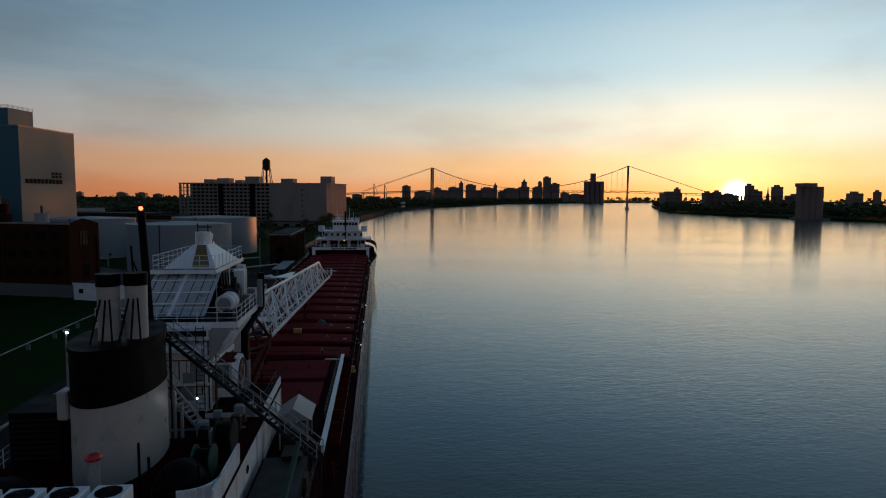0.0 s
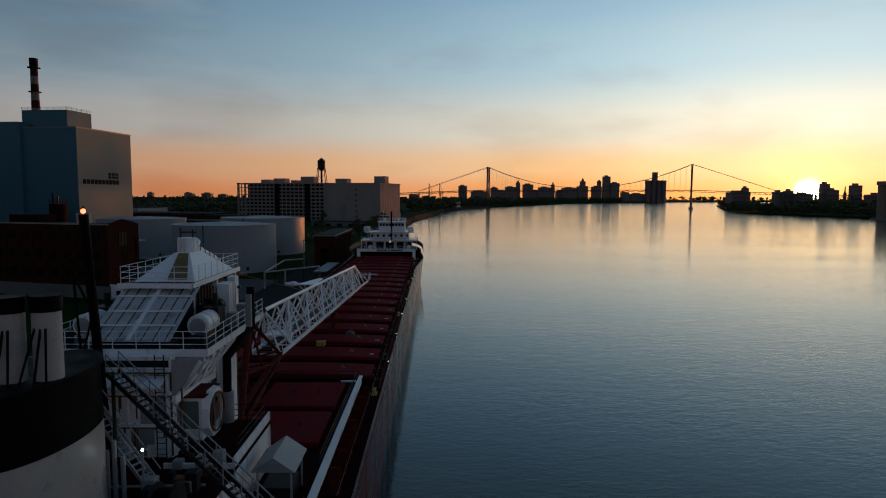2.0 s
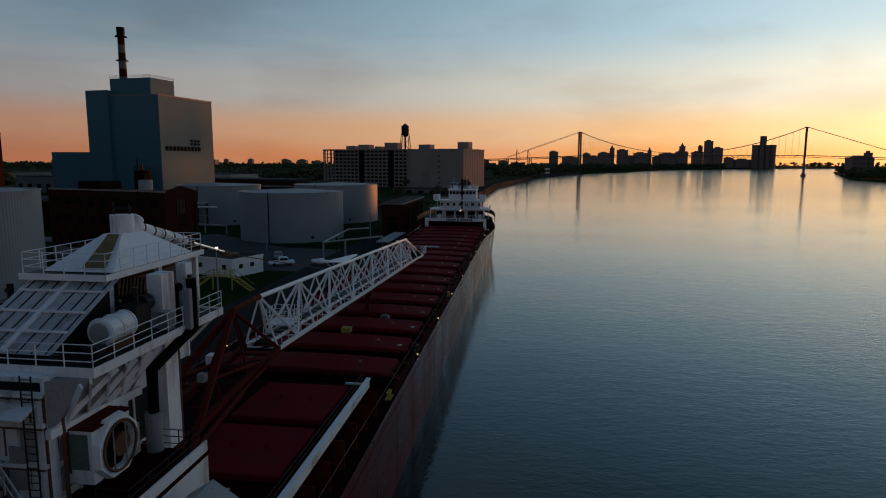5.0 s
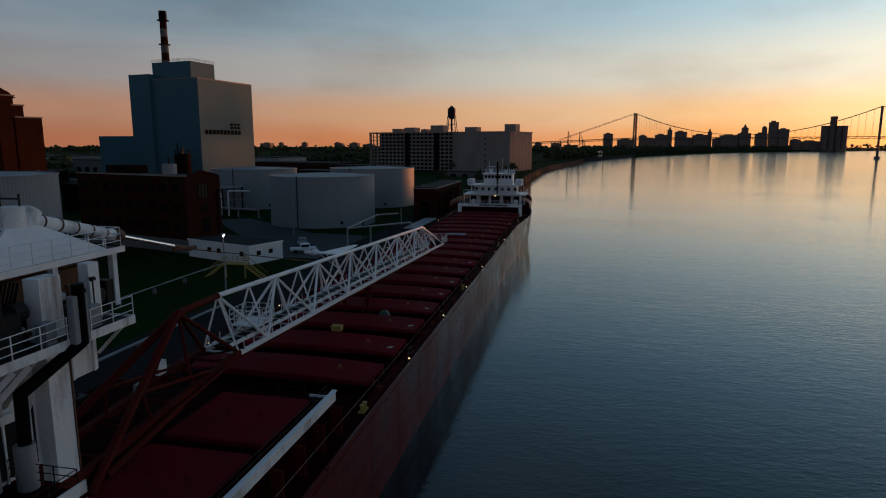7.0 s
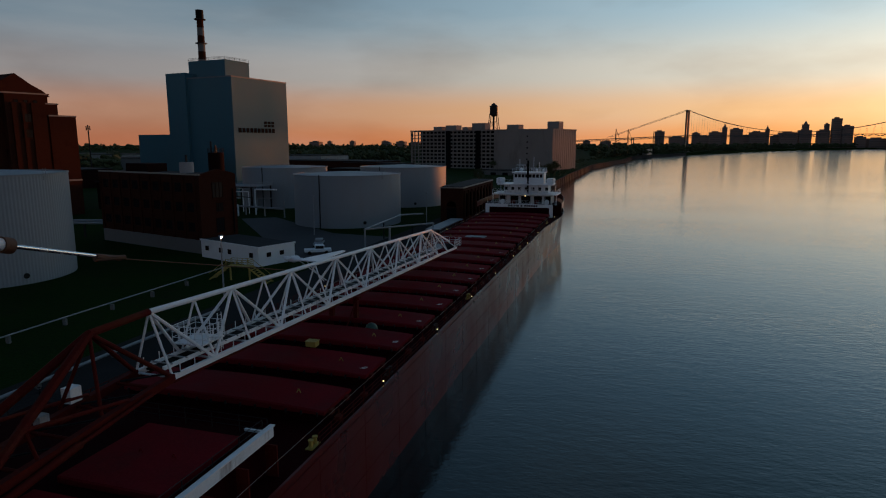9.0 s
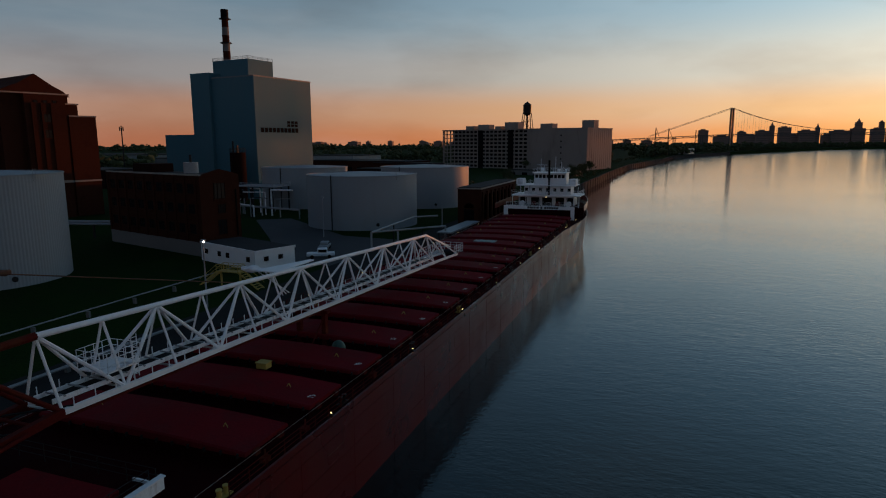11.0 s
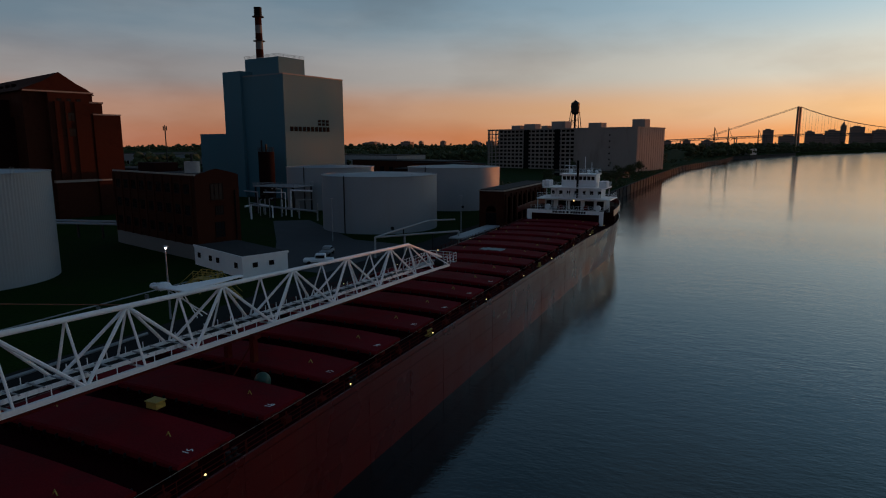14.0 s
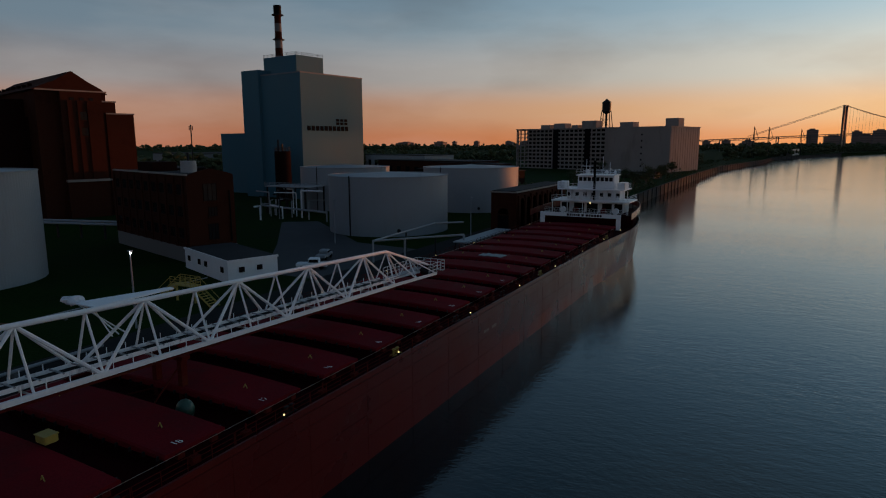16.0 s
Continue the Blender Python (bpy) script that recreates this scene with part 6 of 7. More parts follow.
# water tower on its roof
wt = thing("water_tower", (-98.8, 541.5, 37), "dark steel water tower with conical roof on four legs", "water tower")
tx, ty = -98.8, 541.5
bm = bmesh.new()
bmesh.ops.create_cone(bm, cap_ends=True, segments=28, radius1=3.5, radius2=3.5, depth=7.1, matrix=Matrix.Translation((tx, ty, 54.2)))
part("tank", bm, M_DARKMETAL, wt, smooth=True)
bm = bmesh.new()
bmesh.ops.create_cone(bm, cap_ends=True, segments=28, radius1=3.8, radius2=0.3, depth=3.0, matrix=Matrix.Translation((tx, ty, 59.2)))
part("cone_roof", bm, M_DARKMETAL, wt)
bm = bmesh.new()
bmesh.ops.create_cone(bm, cap_ends=True, segments=28, radius1=1.0, radius2=3.5, depth=2.0, matrix=Matrix.Translation((tx, ty, 49.7)))
part("bowl", bm, M_DARKMETAL, wt)
for sx in (-1, 1):
    for sy in (-1, 1):
        tubes("leg", [((tx + 4.4 * sx, ty + 4.4 * sy, 37), (tx + 2.9 * sx, ty + 2.9 * sy, 51.5))], 0.35, M_DARKMETAL, wt)
tubes("riser", [((tx, ty, 37), (tx, ty, 49.5))], 0.9, M_DARKMETAL, wt, n=12)
tubes("brace", [((tx - 4, ty - 4, 44), (tx + 4, ty - 4, 44)), ((tx - 4, ty - 4, 38), (tx + 3.7, ty - 3.7, 46)), ((tx + 4, ty - 4, 38), (tx - 3.7, ty - 3.7, 46))], 0.16, M_DARKMETAL, wt)

# pumphouse with arches on the quay
ph = thing("pumphouse", (-29, 180, GZ), "narrow red brick pumphouse with tall arched recesses", "brick building")
bpart("wall", (-32.4, -25.9, 160, 199, GZ, 14.6), M_BRICK, ph)
bpart("roof", (-32.2, -26.1, 160.2, 198.8, 14.6, 14.8), M_ROOF, ph)
bpart("coping", (-32.6, -25.7, 159.8, 199.2, 14.3, 14.62), M_STONE, ph)
for k in range(9):
    y = 161.5 + 4.2 * k
    bm = bmesh.new()
    box(bm, -25.92, -25.5, y - 0.55, y + 0.55, GZ, 13.6)
    part("pier", bm, M_BRICK, ph)
    if k < 8:
        bm = bmesh.new()
        outline = [(y + 0.75, 6.0), (y + 3.45, 6.0)] + [(y + 2.1 + 1.35 * math.cos(a), 11.6 + 1.35 * math.sin(a)) for a in [math.pi * i / 10 for i in range(11)]]
        f = bm.faces.new([bm.verts.new((-25.88, p[0], p[1])) for p in outline])
        bmesh.ops.solidify(bm, geom=[f], thickness=0.04)
        part("arched_window", bm, M_GLASS, ph)
        bm = bmesh.new()
        for i in range(10):
            a0, a1 = math.pi * i / 10, math.pi * (i + 1) / 10
            beam(bm, (-25.8, y + 2.1 + 1.5 * math.cos(a0), 11.6 + 1.5 * math.sin(a0)), (-25.8, y + 2.1 + 1.5 * math.cos(a1), 11.6 + 1.5 * math.sin(a1)), 0.3, 0.3)
        part("arch", bm, M_BRICK, ph)
bm = bmesh.new()
outline = [(-30.6, GZ + 4.6), (-27.8, GZ + 4.6)] + [(-29.2 + 1.4 * math.cos(a), GZ + 4.6 + 1.4 * math.sin(a)) for a in [math.pi * i / 10 for i in range(1, 10)]]
f = bm.faces.new([bm.verts.new((p[0], 159.94, p[1])) for p in outline])
bmesh.ops.solidify(bm, geom=[f], thickness=0.06)
part("fanlight", bm, M_STONE, ph, "pale half-round window")
bpart("door", (-30.6, -27.8, 159.9, 160.02, GZ, GZ + 4.3), M_VOID, ph)

# pipe gantry on the quay
gt = thing("loading_pipe", (-30, 125, GZ), "pale pipe loop on posts beside the berth", "pipe")
tubes("pipe", [((-25.5, 131, 8.2), (-31.8, 119, 8.6)), ((-25.5, 131, 8.2), (-25.5, 131, GZ)), ((-31.8, 119, 8.6), (-31.8, 119, GZ)), ((-31.8, 119, 8.6), (-35.5, 114, 8.6)), ((-35.5, 114, 8.6), (-35.5, 114, GZ)), ((-35.5, 114, 8.6), (-37, 140, 8.8)), ((-37, 140, 8.8), (-33, 146, 8.6))], 0.2, M_GREY, gt, n=10)
tubes("post", [((-28.6, 125, GZ), (-28.6, 125, 8.3))], 0.15, M_DARKMETAL, gt)
tubes("post", [((-36.4, 127, GZ), (-36.4, 127, 8.7))], 0.15, M_DARKMETAL, gt)
jb = thing("quay_shed", (-24.5, 137, GZ), "low flat grey shed roof beside the hull", "shed")
bpart("roof", (-26.6, -23.2, 128.5, 150, 6.9, 7.15), M_GREY, jb)
for y in (129, 136, 143, 149.4):
    for x in (-26.3, -23.6):
        bpart("post", (x - 0.1, x + 0.1, y - 0.1, y + 0.1, GZ, 6.9), M_DARKMETAL, jb)
# street lamps
for x, y, h_, lit in ((-37.1, 66.9, 13.8, True), (-55.4, 128.5, 14.0, False), (-29.5, 22, 13.2, True), (-34, 152, 13.5, False)):
    sl_ = thing("street_lamp", (x, y, GZ), "tall grey lamp post with a bright lamp" if lit else "tall unlit grey lamp post", "street lamp", "lamp posts")
    bm = bmesh.new()
    tube(bm, (x, y, GZ), (x, y, h_), 0.13, 10, 0.08)
    part("pole", bm, M_GREY, sl_, smooth=True)
    bm = bmesh.new()
    box(bm, x - 0.25, x + 0.35, y - 0.2, y + 0.2, h_, h_ + 0.18)
    hd = part("head", bm, M_GREY, sl_, bevel=0.04)
    if lit:
        bm = bmesh.new()
        bmesh.ops.create_uvsphere(bm, u_segments=10, v_segments=6, radius=0.14, matrix=Matrix.Translation((x + 0.1, y, h_ - 0.1)))
        part("bulb", bm, M_BULBWHITE, hd, "glowing white lamp")
# pipelines on low supports
pl = thing("pipeline", (-48, 60, GZ), "long pale pipe running low over the grass", "pipeline")
tubes("pipe", [((-46, -60, GZ + 0.9), (-48.5, 53.7, GZ + 0.9)), ((-48.5, 53.7, GZ + 0.9), (-49.0, 88, GZ + 0.9))], 0.09, M_GREY, pl, n=8)
for k in range(16):
    bpart("support", (-48.6 + 0.022 * k - .1, -48.3 + 0.022 * k + .1, -40 + 7.5 * k, -39.7 + 7.5 * k, GZ, GZ + 0.8), M_CONCRETE, pl)
pl2 = thing("pipeline", (-37, 0, GZ), "pale steel pipe along the quay gravel", "pipeline")
tubes("pipe", [((-33, -70, GZ + 0.6), (-33, 60, GZ + 0.6))], 0.18, M_GREY, pl2, n=8)
for k in range(14):
    bpart("support", (-33.2, -32.8, -66 + 9 * k, -65.6 + 9 * k, GZ, GZ + 0.5), M_CONCRETE, pl2)
# pipe bridge between the big buildings
pb = thing("pipe_bridge", (-110, 112, GZ), "pale pipes carried on posts between brick buildings", "pipe bridge")
PA, PB = Vector((-128.5, 104.0, 8.0)), Vector((-97.5, 112.5, 8.0))
for dy, dz in ((0, 0), (0.8, 0.5)):
    tubes("pipe", [(PA + Vector((0, dy, dz)), PB + Vector((0, dy, dz)))], 0.3, M_TANK, pb, n=12)
for k in range(5):
    p = PA.lerp(PB, (k + 0.5) / 5)
    bpart("post", (p.x - .2, p.x + .2, p.y - .2, p.y + .2, GZ, 7.8), M_DARKMETAL, pb)
pr = thing("pipe_rack", (-98, 160, GZ), "tangle of pale pipes and steel frames by the tanks", "pipe rack")
random.seed(21)
for k in range(16):
    x, y = random.uniform(-104, -84), random.uniform(146, 172)
    h_ = random.uniform(2, 8)
    tubes("pipe", [((x, y, GZ), (x, y, GZ + h_)), ((x, y, GZ + h_), (x + random.uniform(-8, 8), y + random.uniform(-3, 3), GZ + h_))], random.uniform(0.1, 0.28), random.choice((M_GREY, M_WHITE, M_DARKMETAL)), pr)
tubes("long_pipe", [((-104, 160, 7.2), (-72, 152, 7.2))], 0.3, M_GREY, pr)
for k in range(5):
    bpart("frame_post", (-104 + 8 * k - .15, -104 + 8 * k + .15, 159.8 - 2 * k, 160.1 - 2 * k, GZ, 9.5), M_GREY, pr)
bpart("steel_floor", (-104, -88, 162, 172, 12.8, 13.1), M_GREY, pr)
for x in (-103.5, -96, -88.5):
    for y in (162.5, 171.5):
        bpart("frame_post", (x - .2, x + .2, y - .2, y + .2, GZ, 12.8), M_DARKMETAL, pr)
railing("frame_railing", [(-104, 162, 13.1), (-88, 162, 13.1), (-88, 172, 13.1)], pr, M_GREY, h=1.1, step=2, r=0.06)
pr.location += Vector((-9.0, 6.0, 0))
# yellow stairs
ys = thing("access_stair", (-40.5, 76, GZ), "yellow painted steel stair and landing by the quay", "stair")
bpart("landing", (-44.2, -40.2, 77.5, 79.2, 7.0, 7.12), M_YELLOW, ys)
railing("railing", [(-44.2, 77.5, 7.12), (-40.2, 77.5, 7.12), (-40.2, 79.2, 7.12), (-44.2, 79.2, 7.12)], ys, M_YELLOW, h=1.05, step=0.9, r=0.05)
for x0, x1 in ((-40.2, -36.6), (-44.2, -47.6)):
    for y in (77.6, 79.1):
        bm = bmesh.new()
        beam(bm, (x0, y, 7.05), (x1, y, GZ), 0.08, 0.25)
        tube(bm, (x0, y, 8.1), (x1, y, GZ + 1.0), 0.05, 5)
        part("stringer", bm, M_YELLOW, ys)
    for k in range(9):
        t = (k + 0.5) / 9
        bpart("tread", (x0 + (x1 - x0) * t - .14, x0 + (x1 - x0) * t + .14, 77.6, 79.1, 7.05 - 2.45 * t, 7.1 - 2.45 * t), M_YELLOW, ys)
for x in (-44, -40.4):
    bpart("post", (x - .08, x + .08, 78.2, 78.5, GZ, 7.0), M_YELLOW, ys)


def vehicle(x, y, rz, material, label, h=1.9, length=5.4):
    m = pose(x, y, GZ + 0.05, 0, 0, rz)
    v = thing("pickup_truck", (x, y, GZ), label, "vehicle", "parked vehicles")
    bm = bmesh.new()
    box(bm, -0.95, 0.95, -length / 2, length / 2, 0.45, 1.05, m)
    part("body", bm, material, v, bevel=0.1)
    bm = bmesh.new()
    box(bm, -0.85, 0.85, -0.6, 1.3, 1.05, h, m)
    cab = part("cab", bm, material, v, bevel=0.15)
    bm = bmesh.new()
    box(bm, -0.88, 0.88, -0.45, 1.15, 1.2, h - 0.2, m)
    part("glass", bm, M_GLASS, cab)
    for sx in (-0.85, 0.85):
        for sy in (-length * 0.31, length * 0.31):
            bm = bmesh.new()
            tube(bm, m @ Vector((sx - 0.12, sy, 0.33)), m @ Vector((sx + 0.12, sy, 0.33)), 0.36, 18)
            part("wheel", bm, M_BLACK, v)


vehicle(-41.8, 104.5, -60, M_WHITE_CLEAN, "white pickup truck parked on the plant road")
vehicle(-46, 113, 20, M_GREY, "grey pickup truck parked on the plant road", 1.7, 4.6)

# low sheds and far plant buildings inland
random.seed(31)
for x, y, w, d, h_, mm, lab in ((-190, 420, 90, 30, 9, M_BRICK, "long low red brick shed"), (-330, 560, 160, 40, 10, M_GREY, "long grey metal shed"), (-300, 380, 120, 30, 11, M_CONCRETE, "long pale flat-roofed shed"), (-120, 330, 60, 18, 7, M_BRICKDARK, "low dark brick shed"),
                             (-420, 420, 90, 60, 13, M_CLADDARK, "dark clad plant shed with flat roof"), (-150, 400, 50, 14, 8, M_BRICK, "low red brick shed"), (-260, 250, 40, 20, 9, M_BRICKDARK, "dark brick plant shed with flat roof"), (-145, 168, 20, 14, 9, M_BRICKDARK, "dark brick annex with flat roof"), (-60, 420, 50, 8, 3.2, M_CONCRETE, "low pale concrete wall building"), (20, 1180, 60, 40, 10, M_GREY, "grey metal shed by the river")):
    sd = thing("shed", (x, y, GZ), lab, "shed", "sheds")
    ms_ = pose(x, y, 0, 0, 0, -14)
    rpart("wall", ms_, (-w / 2, w / 2, -d / 2, d / 2, GZ - 0.1, GZ + h_), mm, sd)
    rpart("roof", ms_, (-w / 2 - .4, w / 2 + .4, -d / 2 - .4, d / 2 + .4, GZ + h_, GZ + h_ + 0.5), M_ROOF, sd)
    for k in range(int(w / 9)):
        rpart("bay_door", ms_, (-w / 2 + 2 + 9 * k, -w / 2 + 6 + 9 * k, -d / 2 - .1, -d / 2 + .05, GZ, GZ + h_ * 0.55), M_VOID, sd)
cm = thing("radio_mast", (-281, 284, GZ), "slim dark cell mast with antenna cluster", "radio mast")
tubes("pole", [((-281, 284, GZ), (-281, 284, 37))], 0.35, M_DARKMETAL, cm)
for dx in (-1.3, 1.3):
    tubes("antenna_panel", [((-281 + dx, 284, 34.0), (-281 + dx, 284, 36.5))], 0.3, M_DARKMETAL, cm)
tubes("cross_arm", [((-282.5, 284, 35.2), (-279.5, 284, 35.2))], 0.12, M_DARKMETAL, cm)
for x, y in ((12, 1000), (-5, 960), (55, 1200)):
    ck = thing("quay_crane", (x, y, GZ), "thin dark lattice crane mast by the river", "crane", "cranes")
    tubes("mast", [((x - 1.5, y, GZ), (x, y, 46)), ((x + 1.5, y, GZ), (x, y, 46))], 0.4, M_DARKMETAL, ck)
    tubes("jib", [((x, y, 46), (x + 6, y - 4, 30)), ((x - 1, y, 26), (x + 6, y - 4, 30))], 0.3, M_DARKMETAL, ck)

# ---- suspension bridge ----
BL, BR = Vector((132.2, 1480.8, 0)), Vector((546.4, 1289.8, 0))
bd = (BR - BL).normalized()
bn = Vector((-bd.y, bd.x, 0))
DZ, TZ = 40.5, 95.0
br = thing("suspension_bridge", (340, 1385, 0), "long dark steel suspension bridge with two lattice towers", "bridge")


def bp(s, off, z):
    """A point s metres from the west tower along the bridge, off to the side."""
    q = BL + bd * s + bn * off
    return Vector((q.x, q.y, z))


SPAN = (BR - BL).length
for s in (0, SPAN):
    for o in (-7, 7):
        bm = bmesh.new()
        beam(bm, bp(s, o, -0.3), bp(s, o * 0.86, TZ), 3.6, 3.6)
        part("tower_leg", bm, M_STEELDARK, br)
    for z in (14, 30, 48, 62, 78, TZ - 1.5):
        bm = bmesh.new()
        beam(bm, bp(s, -7, z), bp(s, 7, z), 1.8, 2.2)
        part("tower_strut", bm, M_STEELDARK, br)
    for z0, z1 in ((48, 62), (62, 78), (78, 93), (14, 30)):
        bm = bmesh.new()
        beam(bm, bp(s, -7, z0), bp(s, 7, z1), 0.9, 0.9)
        beam(bm, bp(s, 7, z0), bp(s, -7, z1), 0.9, 0.9)
        part("tower_brace", bm, M_STEELDARK, br)
    bm = bmesh.new()
    beam(bm, bp(s, -11, 2), bp(s, 11, 2), 9, 5)
    part("tower_pier", bm, M_CONCRETE, br)
for o in (-7.5, 7.5):
    bm = bmesh.new()
    pts = [bp(SPAN * i / 40, o * 0.9, DZ + 5 + (TZ - DZ - 5) * (2 * i / 40 - 1) ** 2) for i in range(41)]
    pts = [bp(-185, o * 0.9, DZ - 3)] + pts + [bp(SPAN + 165, o * 0.9, DZ - 3)]
    for a, b in zip(pts, pts[1:]):
        tube(bm, a, b, 0.4, 6)
    part("main_cable", bm, M_STEELDARK, br)
    for i in range(1, 40):
        p = bp(SPAN * i / 40, o * 0.9, DZ + 5 + (TZ - DZ - 5) * (2 * i / 40 - 1) ** 2)
        bm = bmesh.new()
        tube(bm, p, Vector((p.x, p.y, DZ)), 0.12, 4)
        part("hanger", bm, M_STEELDARK, br)
for k in range(-16, 38):
    s0, s1 = SPAN * k / 22, SPAN * (k + 1) / 22
    dz0 = DZ - (0 if 0 <= s0 <= SPAN else 0.035 * (-s0 if s0 < 0 else s0 - SPAN))
    dz1 = DZ - (0 if 0 <= s1 <= SPAN else 0.035 * (-s1 if s1 < 0 else s1 - SPAN))
    bm = bmesh.new()
    beam(bm, bp(s0, 0, dz0), bp(s1, 0, dz1), 14, 1.2)
    part("deck_section", bm, M_STEELDARK, br)
    for o in (-7, 7):
        half_p = bp((s0 + s1) / 2, o, (dz0 + dz1) / 2)
        for nm, p, q, w in (("bottom_chord", bp(s0, o, dz0 - 3.6), bp(s1, o, dz1 - 3.6), 0.7), ("truss_diagonal", bp(s0, o, dz0 - 3.6), half_p, 0.5), ("truss_diagonal", half_p, bp(s1, o, dz1 - 3.6), 0.5)):
            bm = bmesh.new()
            beam(bm, p, q, w, w)
            part(nm, bm, M_STEELDARK, br)
    if (s0 < -60 or s0 > SPAN + 60) and k % 3 == 0:
        bm = bmesh.new()
        for o in (-5, 5):
            beam(bm, bp(s0, o, 0), bp(s0, o, dz0), 2, 2)
        part("approach_pier", bm, M_STEELDARK, br)

# ---- far towns ----
def tower_block(x, y, w, z, group, label, crown=0.0, depth=None, base=4.0):
    d = depth or w * 0.8
    t = thing("office_tower" if z > 60 else "town_building", (x, y, base), label, "building", group)
    bpart("wall", (x - w / 2, x + w / 2, y - d / 2, y + d / 2, base - 1.9, z), M_FAR, t)
    bpart("roof_house", (x - w * 0.28, x + w * 0.2, y - d * 0.2, y + d * 0.3, z, z + 3 + 0.02 * z), M_FAR, t)
    n = max(2, int((z - base) / 8))
    for k in range(n):
        zz = base + (z - base) * (k + 0.5) / n
        bpart("window_band", (x - w * 0.44, x + w * 0.44, y - d / 2 - 0.4, y - d / 2 + 0.1, zz, zz + 2.4), M_FARGLASS, t)
    if crown:
        bm = bmesh.new()
        bmesh.ops.create_cone(bm, cap_ends=True, segments=12, radius1=w * 0.36, radius2=0.6, depth=crown, matrix=Matrix.Translation((x, y, z + crown / 2)))
        part("spire", bm, M_FAR, t)


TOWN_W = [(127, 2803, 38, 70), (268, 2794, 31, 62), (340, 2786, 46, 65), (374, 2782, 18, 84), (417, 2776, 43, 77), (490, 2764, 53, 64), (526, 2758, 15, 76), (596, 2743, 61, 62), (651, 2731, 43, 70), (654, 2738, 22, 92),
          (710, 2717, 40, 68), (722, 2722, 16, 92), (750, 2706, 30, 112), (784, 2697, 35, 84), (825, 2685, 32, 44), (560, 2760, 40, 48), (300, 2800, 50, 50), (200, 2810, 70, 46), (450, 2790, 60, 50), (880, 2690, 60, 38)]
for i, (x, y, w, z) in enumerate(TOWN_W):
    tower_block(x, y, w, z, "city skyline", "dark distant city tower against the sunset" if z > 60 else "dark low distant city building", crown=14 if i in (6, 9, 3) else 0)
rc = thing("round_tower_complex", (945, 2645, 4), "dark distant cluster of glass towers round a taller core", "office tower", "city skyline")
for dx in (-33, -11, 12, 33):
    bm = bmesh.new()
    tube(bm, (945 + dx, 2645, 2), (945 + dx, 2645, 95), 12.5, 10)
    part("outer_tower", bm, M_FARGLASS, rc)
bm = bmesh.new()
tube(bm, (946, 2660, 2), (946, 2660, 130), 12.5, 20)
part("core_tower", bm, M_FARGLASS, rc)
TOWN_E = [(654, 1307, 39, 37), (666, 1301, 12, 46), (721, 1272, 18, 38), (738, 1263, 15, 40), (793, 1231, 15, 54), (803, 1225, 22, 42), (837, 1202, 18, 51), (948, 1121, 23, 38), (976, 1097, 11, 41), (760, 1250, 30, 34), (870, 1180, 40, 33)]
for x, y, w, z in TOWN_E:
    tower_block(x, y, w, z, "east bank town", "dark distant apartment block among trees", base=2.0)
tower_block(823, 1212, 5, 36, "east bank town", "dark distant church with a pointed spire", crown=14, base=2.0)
el = thing("grain_elevator", (547, 698, 0), "dark tall concrete silo block at the water's edge", "silo")
for k in range(4):
    bm = bmesh.new()
    tube(bm, (537.5 + 6 * k, 708 - 4 * k, -0.3), (537.5 + 6 * k, 708 - 4 * k, 42), 4.6, 16)
    part("silo_bin", bm, M_FAR, el)
bpart("head_house", (533, 552, 696, 712, 42, 46.5), M_FAR, el)
bpart("dock_footing", (530, 566, 688, 716, -0.4, 2.4), M_CONCRETE, el)
# far skyline inland
random.seed(41)
for k in range(26):
    x = -1900 + 82 * k + random.uniform(-30, 30)
    y = 2500 + random.uniform(0, 700)
    if x > 60:
        continue
    tower_block(x, y, random.uniform(20, 60), random.uniform(20, 34), "inland skyline", "dark low distant building above the treeline")
tower_block(-560, 2300, 26, 58, "inland skyline", "dark distant stepped tower above the treeline", crown=26)
tower_block(-500, 2320, 90, 40, "inland skyline", "dark low distant building above the treeline")

# ---- trees ----
def clump(verts, faces, x, y, z, r, rng, flat=0.8):
    n0 = len(verts)
    phi = (1 + 5 ** 0.5) / 2
    for a, b, c in ((-1, phi, 0), (1, phi, 0), (-1, -phi, 0), (1, -phi, 0), (0, -1, phi), (0, 1, phi), (0, -1, -phi), (0, 1, -phi), (phi, 0, -1), (phi, 0, 1), (-phi, 0, -1), (-phi, 0, 1)):
        k = r / 1.9 * rng.uniform(0.55, 1.25)
        verts.append((x + a * k, y + b * k, z + c * k * flat))
    for f in ((0, 11, 5), (0, 5, 1), (0, 1, 7), (0, 7, 10), (0, 10, 11), (1, 5, 9), (5, 11, 4), (11, 10, 2), (10, 7, 6), (7, 1, 8), (3, 9, 4), (3, 4, 2), (3, 2, 6), (3, 6, 8), (3, 8, 9), (4, 9, 5), (2, 4, 11), (6, 2, 10), (8, 6, 7), (9, 8, 1)):
        faces.append(tuple(n0 + i for i in f))


def woods(name, label, places, rng, per=7):
    verts, faces = [], []
    for x, y, base, h in places:
        w = h * rng.uniform(0.3, 0.5)
        for k in range(per):
            t = rng.random()
            rr = w * (1 - 0.5 * t)
            clump(verts, faces, x + rng.uniform(-rr, rr), y + rng.uniform(-rr, rr), base + h * (0.25 + 0.62 * t), h * rng.uniform(0.13, 0.26), rng)
    me = bpy.data.meshes.new(name)
    me.from_pydata(verts, [], faces)
    me.materials.append(M_LEAF)
    return tagged(new(name, me), label, "trees", kind="stuff")


rng = random.Random(7)


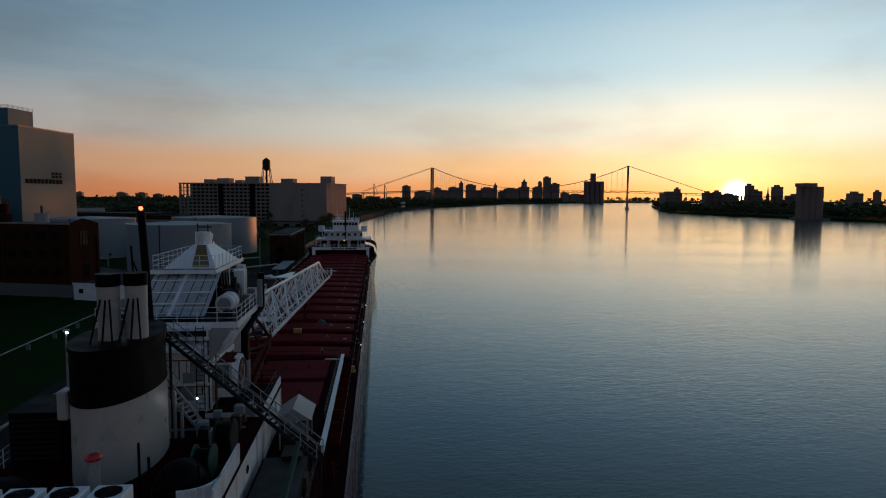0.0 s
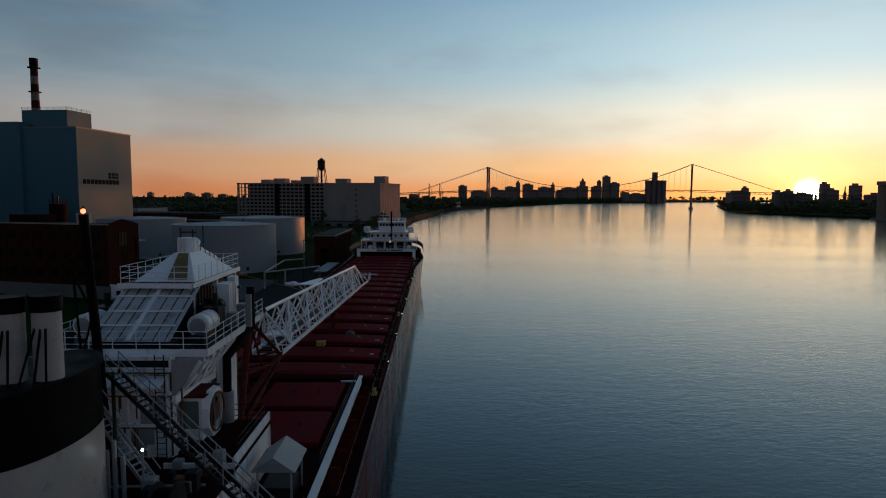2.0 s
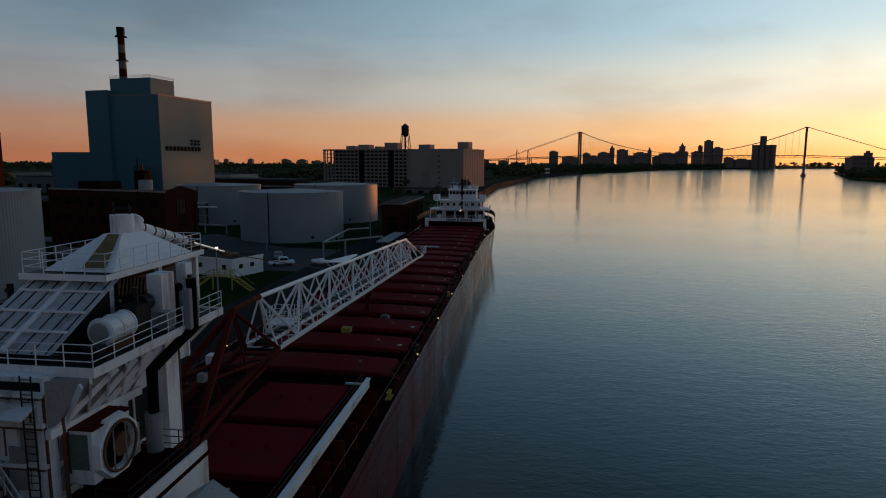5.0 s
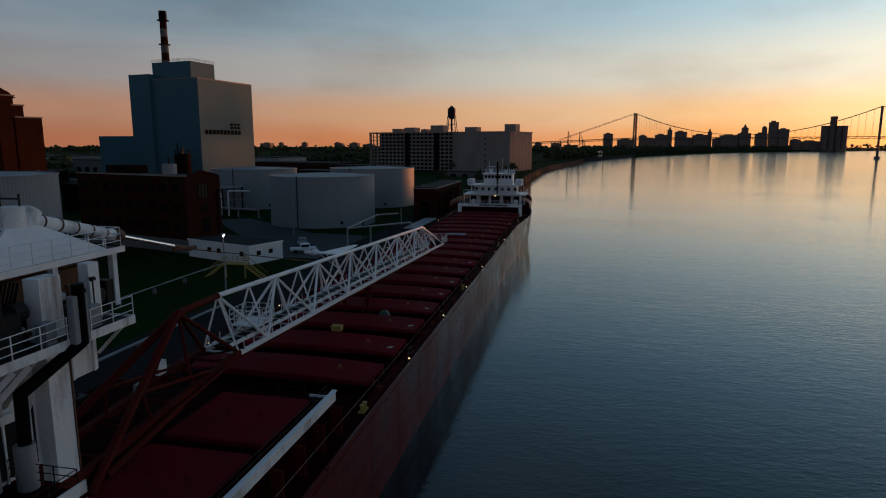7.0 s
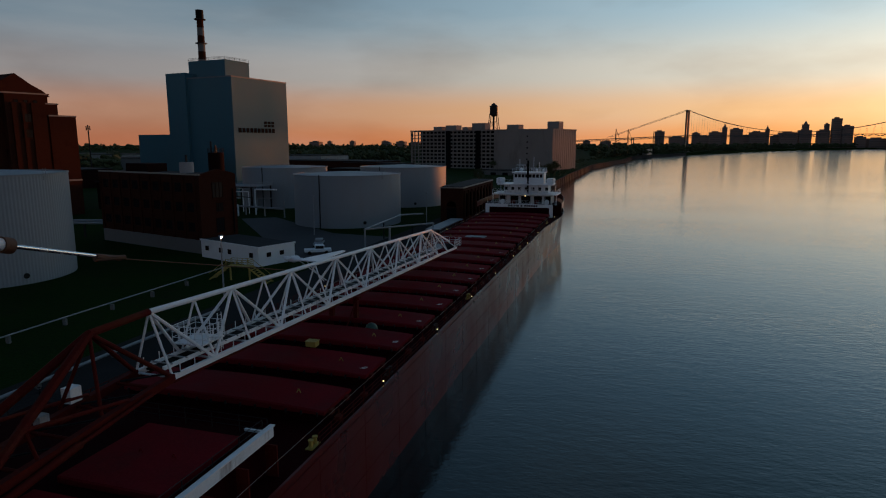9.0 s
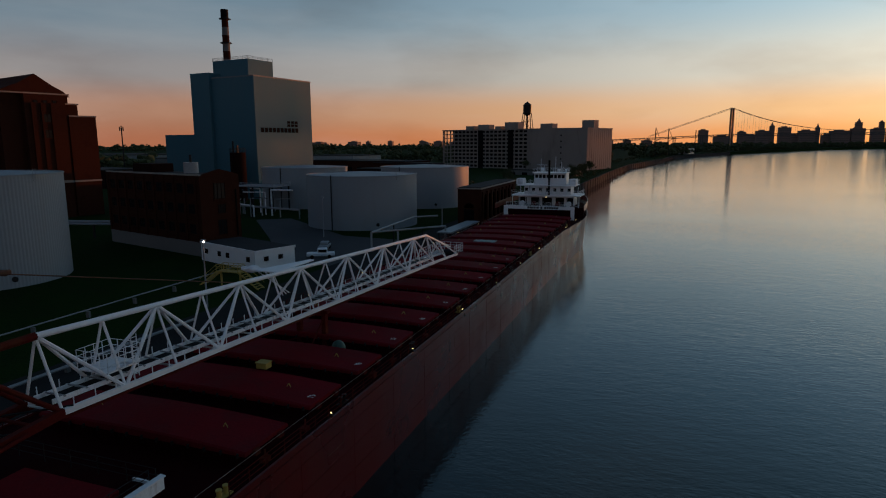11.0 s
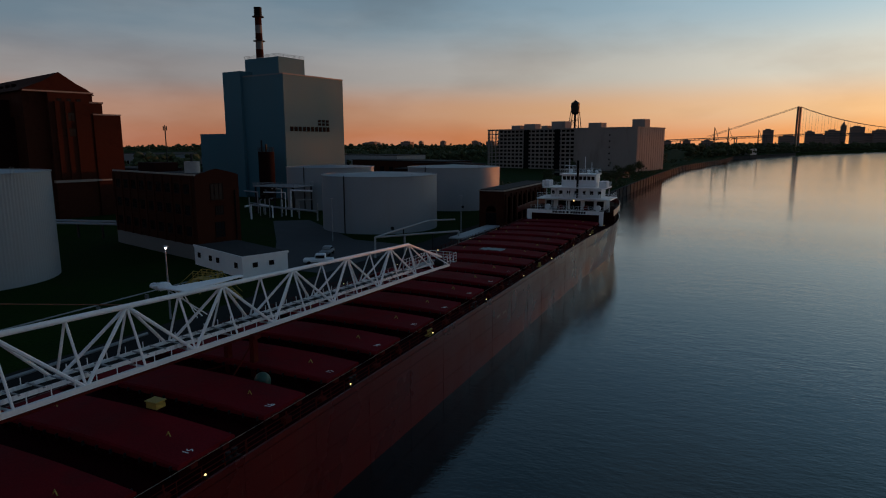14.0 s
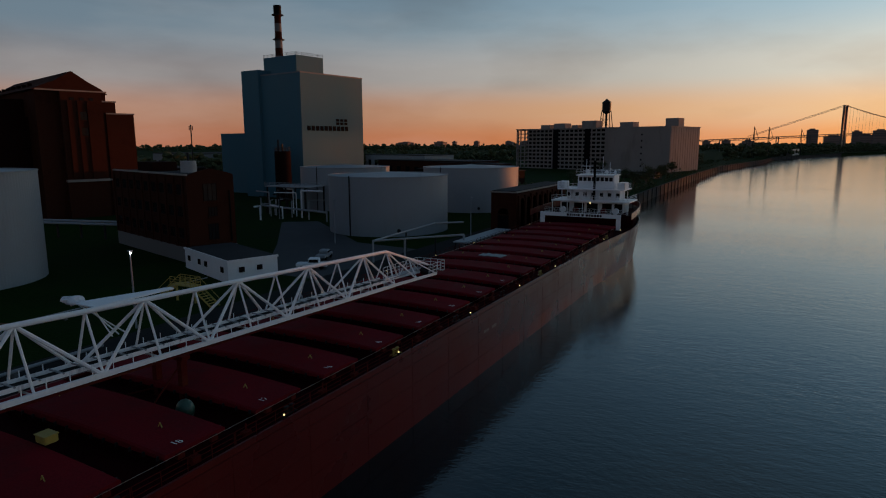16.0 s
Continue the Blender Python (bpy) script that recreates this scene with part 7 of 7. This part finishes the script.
def along(line, count, spread, hmin, hmax, base):
    out = []
    seg = [(Vector(a), Vector(b)) for a, b in zip(line, line[1:])]
    total = sum((b - a).length for a, b in seg)
    for a, b in seg:
        d = (b - a).normalized()
        nrm = Vector((-d.y, d.x))
        for k in range(max(1, int(count * (b - a).length / total))):
            p = a.lerp(b, rng.random()) + nrm * spread * (rng.random() - 0.5)
            out.append((p.x, p.y, base, rng.uniform(hmin, hmax)))
    return out


woods("east_bank_trees", "dark dense trees along the far bank", along([(860, 1790), (690, 1390), (545, 1020), (585, 850), (610, 720), (640, 600), (720, 380)], 720, 50, 9, 17, 2), rng)
woods("east_bank_wood", "dark woods behind the far bank", along([(1250, 1900), (950, 1500), (760, 1150), (720, 900), (760, 600), (850, 300)], 520, 160, 14, 21, 2), rng)
woods("river_bend_trees", "dark trees along the river bend", along([(-15, 900), (-5, 1060), (100, 1420), (400, 2100), (820, 2700)], 420, 50, 9, 20, 4), rng)
woods("far_bank_trees", "dark distant treeline", along([(820, 2720), (1480, 3180), (2600, 3480), (4100, 3560)], 260, 60, 14, 28, 4), rng)
woods("inland_trees", "dark treeline on the horizon", along([(-2400, 900), (-1500, 1500), (-700, 1650), (0, 1700), (150, 1900), (300, 2300)], 900, 420, 12, 22, 4), rng)
woods("plant_trees", "dark woods behind the plant", along([(-420, 240), (-330, 330), (-420, 420), (-330, 560), (-250, 700)], 260, 60, 10, 17, 4), rng)
woods("inland_wood_near", "dark woods beyond the sheds", along([(-520, 620), (-300, 760), (-120, 760), (-50, 720)], 240, 70, 8, 15, 4), rng)


woods("shore_scrub", "dark scrub and bushes along the riverbank", along([(-29, 225), (-31, 340), (-36, 480), (-44, 640), (-30, 800), (-14, 960)], 130, 12, 1.5, 4.0, 4.2), rng)
woods("yard_scrub", "dark scrub between the sheds", along([(-40, 260), (-90, 300), (-160, 300), (-260, 340)], 160, 22, 2, 5, 4.5), rng)
woods("bank_edge_scrub", "dark weeds at the water's edge", along([(-26, 218), (-28, 330), (-28, 480), (-25, 640), (0, 850), (12, 1050)], 240, 5, 0.7, 1.8, 4.4), rng, per=4)


def tree(x, y, h, base, seed):
    """A broadleaf tree: tapered trunk, limbs, and a crown of many small leaf faces."""
    r = random.Random(seed)
    t = thing("tree", (x, y, base), "dark leafy tree on the riverbank", "tree", "riverbank trees")
    bm = bmesh.new()
    tube(bm, (x, y, base), (x + 0.2, y, base + h * 0.5), h * 0.035, 8, h * 0.018)
    ends = []
    for k in range(7):
        a, el_ = r.uniform(0, 6.28), r.uniform(0.2, 0.5) * h
        s = Vector((x, y, base + h * r.uniform(0.2, 0.45)))
        e = s + Vector((math.cos(a) * h * 0.25, math.sin(a) * h * 0.25, el_ * 0.8))
        tube(bm, s, e, h * 0.014, 5, h * 0.006)
        ends.append(e)
    part("trunk", bm, M_BARK, t)
    verts, faces = [], []
    ends.append(Vector((x, y, base + h * 0.75)))
    for k in range(1500):
        c = r.choice(ends)
        d = Vector((r.gauss(0, 1), r.gauss(0, 1), r.gauss(0, 0.8))) * h * 0.1
        p = c + d
        s = h * 0.022
        u = Vector((r.gauss(0, 1), r.gauss(0, 1), r.gauss(0, 1))).normalized() * s
        w = u.cross(Vector((r.gauss(0, 1), r.gauss(0, 1), r.gauss(0, 1)))).normalized() * s
        n0 = len(verts)
        verts += [tuple(p - u), tuple(p + w), tuple(p + u), tuple(p - w)]
        faces.append((n0, n0 + 1, n0 + 2, n0 + 3))
    me = bpy.data.meshes.new("crown")
    me.from_pydata(verts, [], faces)
    me.materials.append(M_LEAF)
    ob = new("crown", me)
    ob.parent = t
    ob.matrix_parent_inverse = t.matrix_basis.inverted()


for i, (x, y, h) in enumerate(((-36, 300, 8), (-33, 330, 9), (-31, 352, 7), (-36, 380, 10), (-33, 410, 9), (-38, 440, 8), (-36, 470, 9), (-45, 365, 8), (-62, 330, 9), (-50, 300, 6), (-42, 500, 10), (-90, 500, 9), (-60, 505, 8), (-39, 540, 9), (-41, 575, 8))):
    tree(x, y, h, GZ - 0.1, 100 + i)
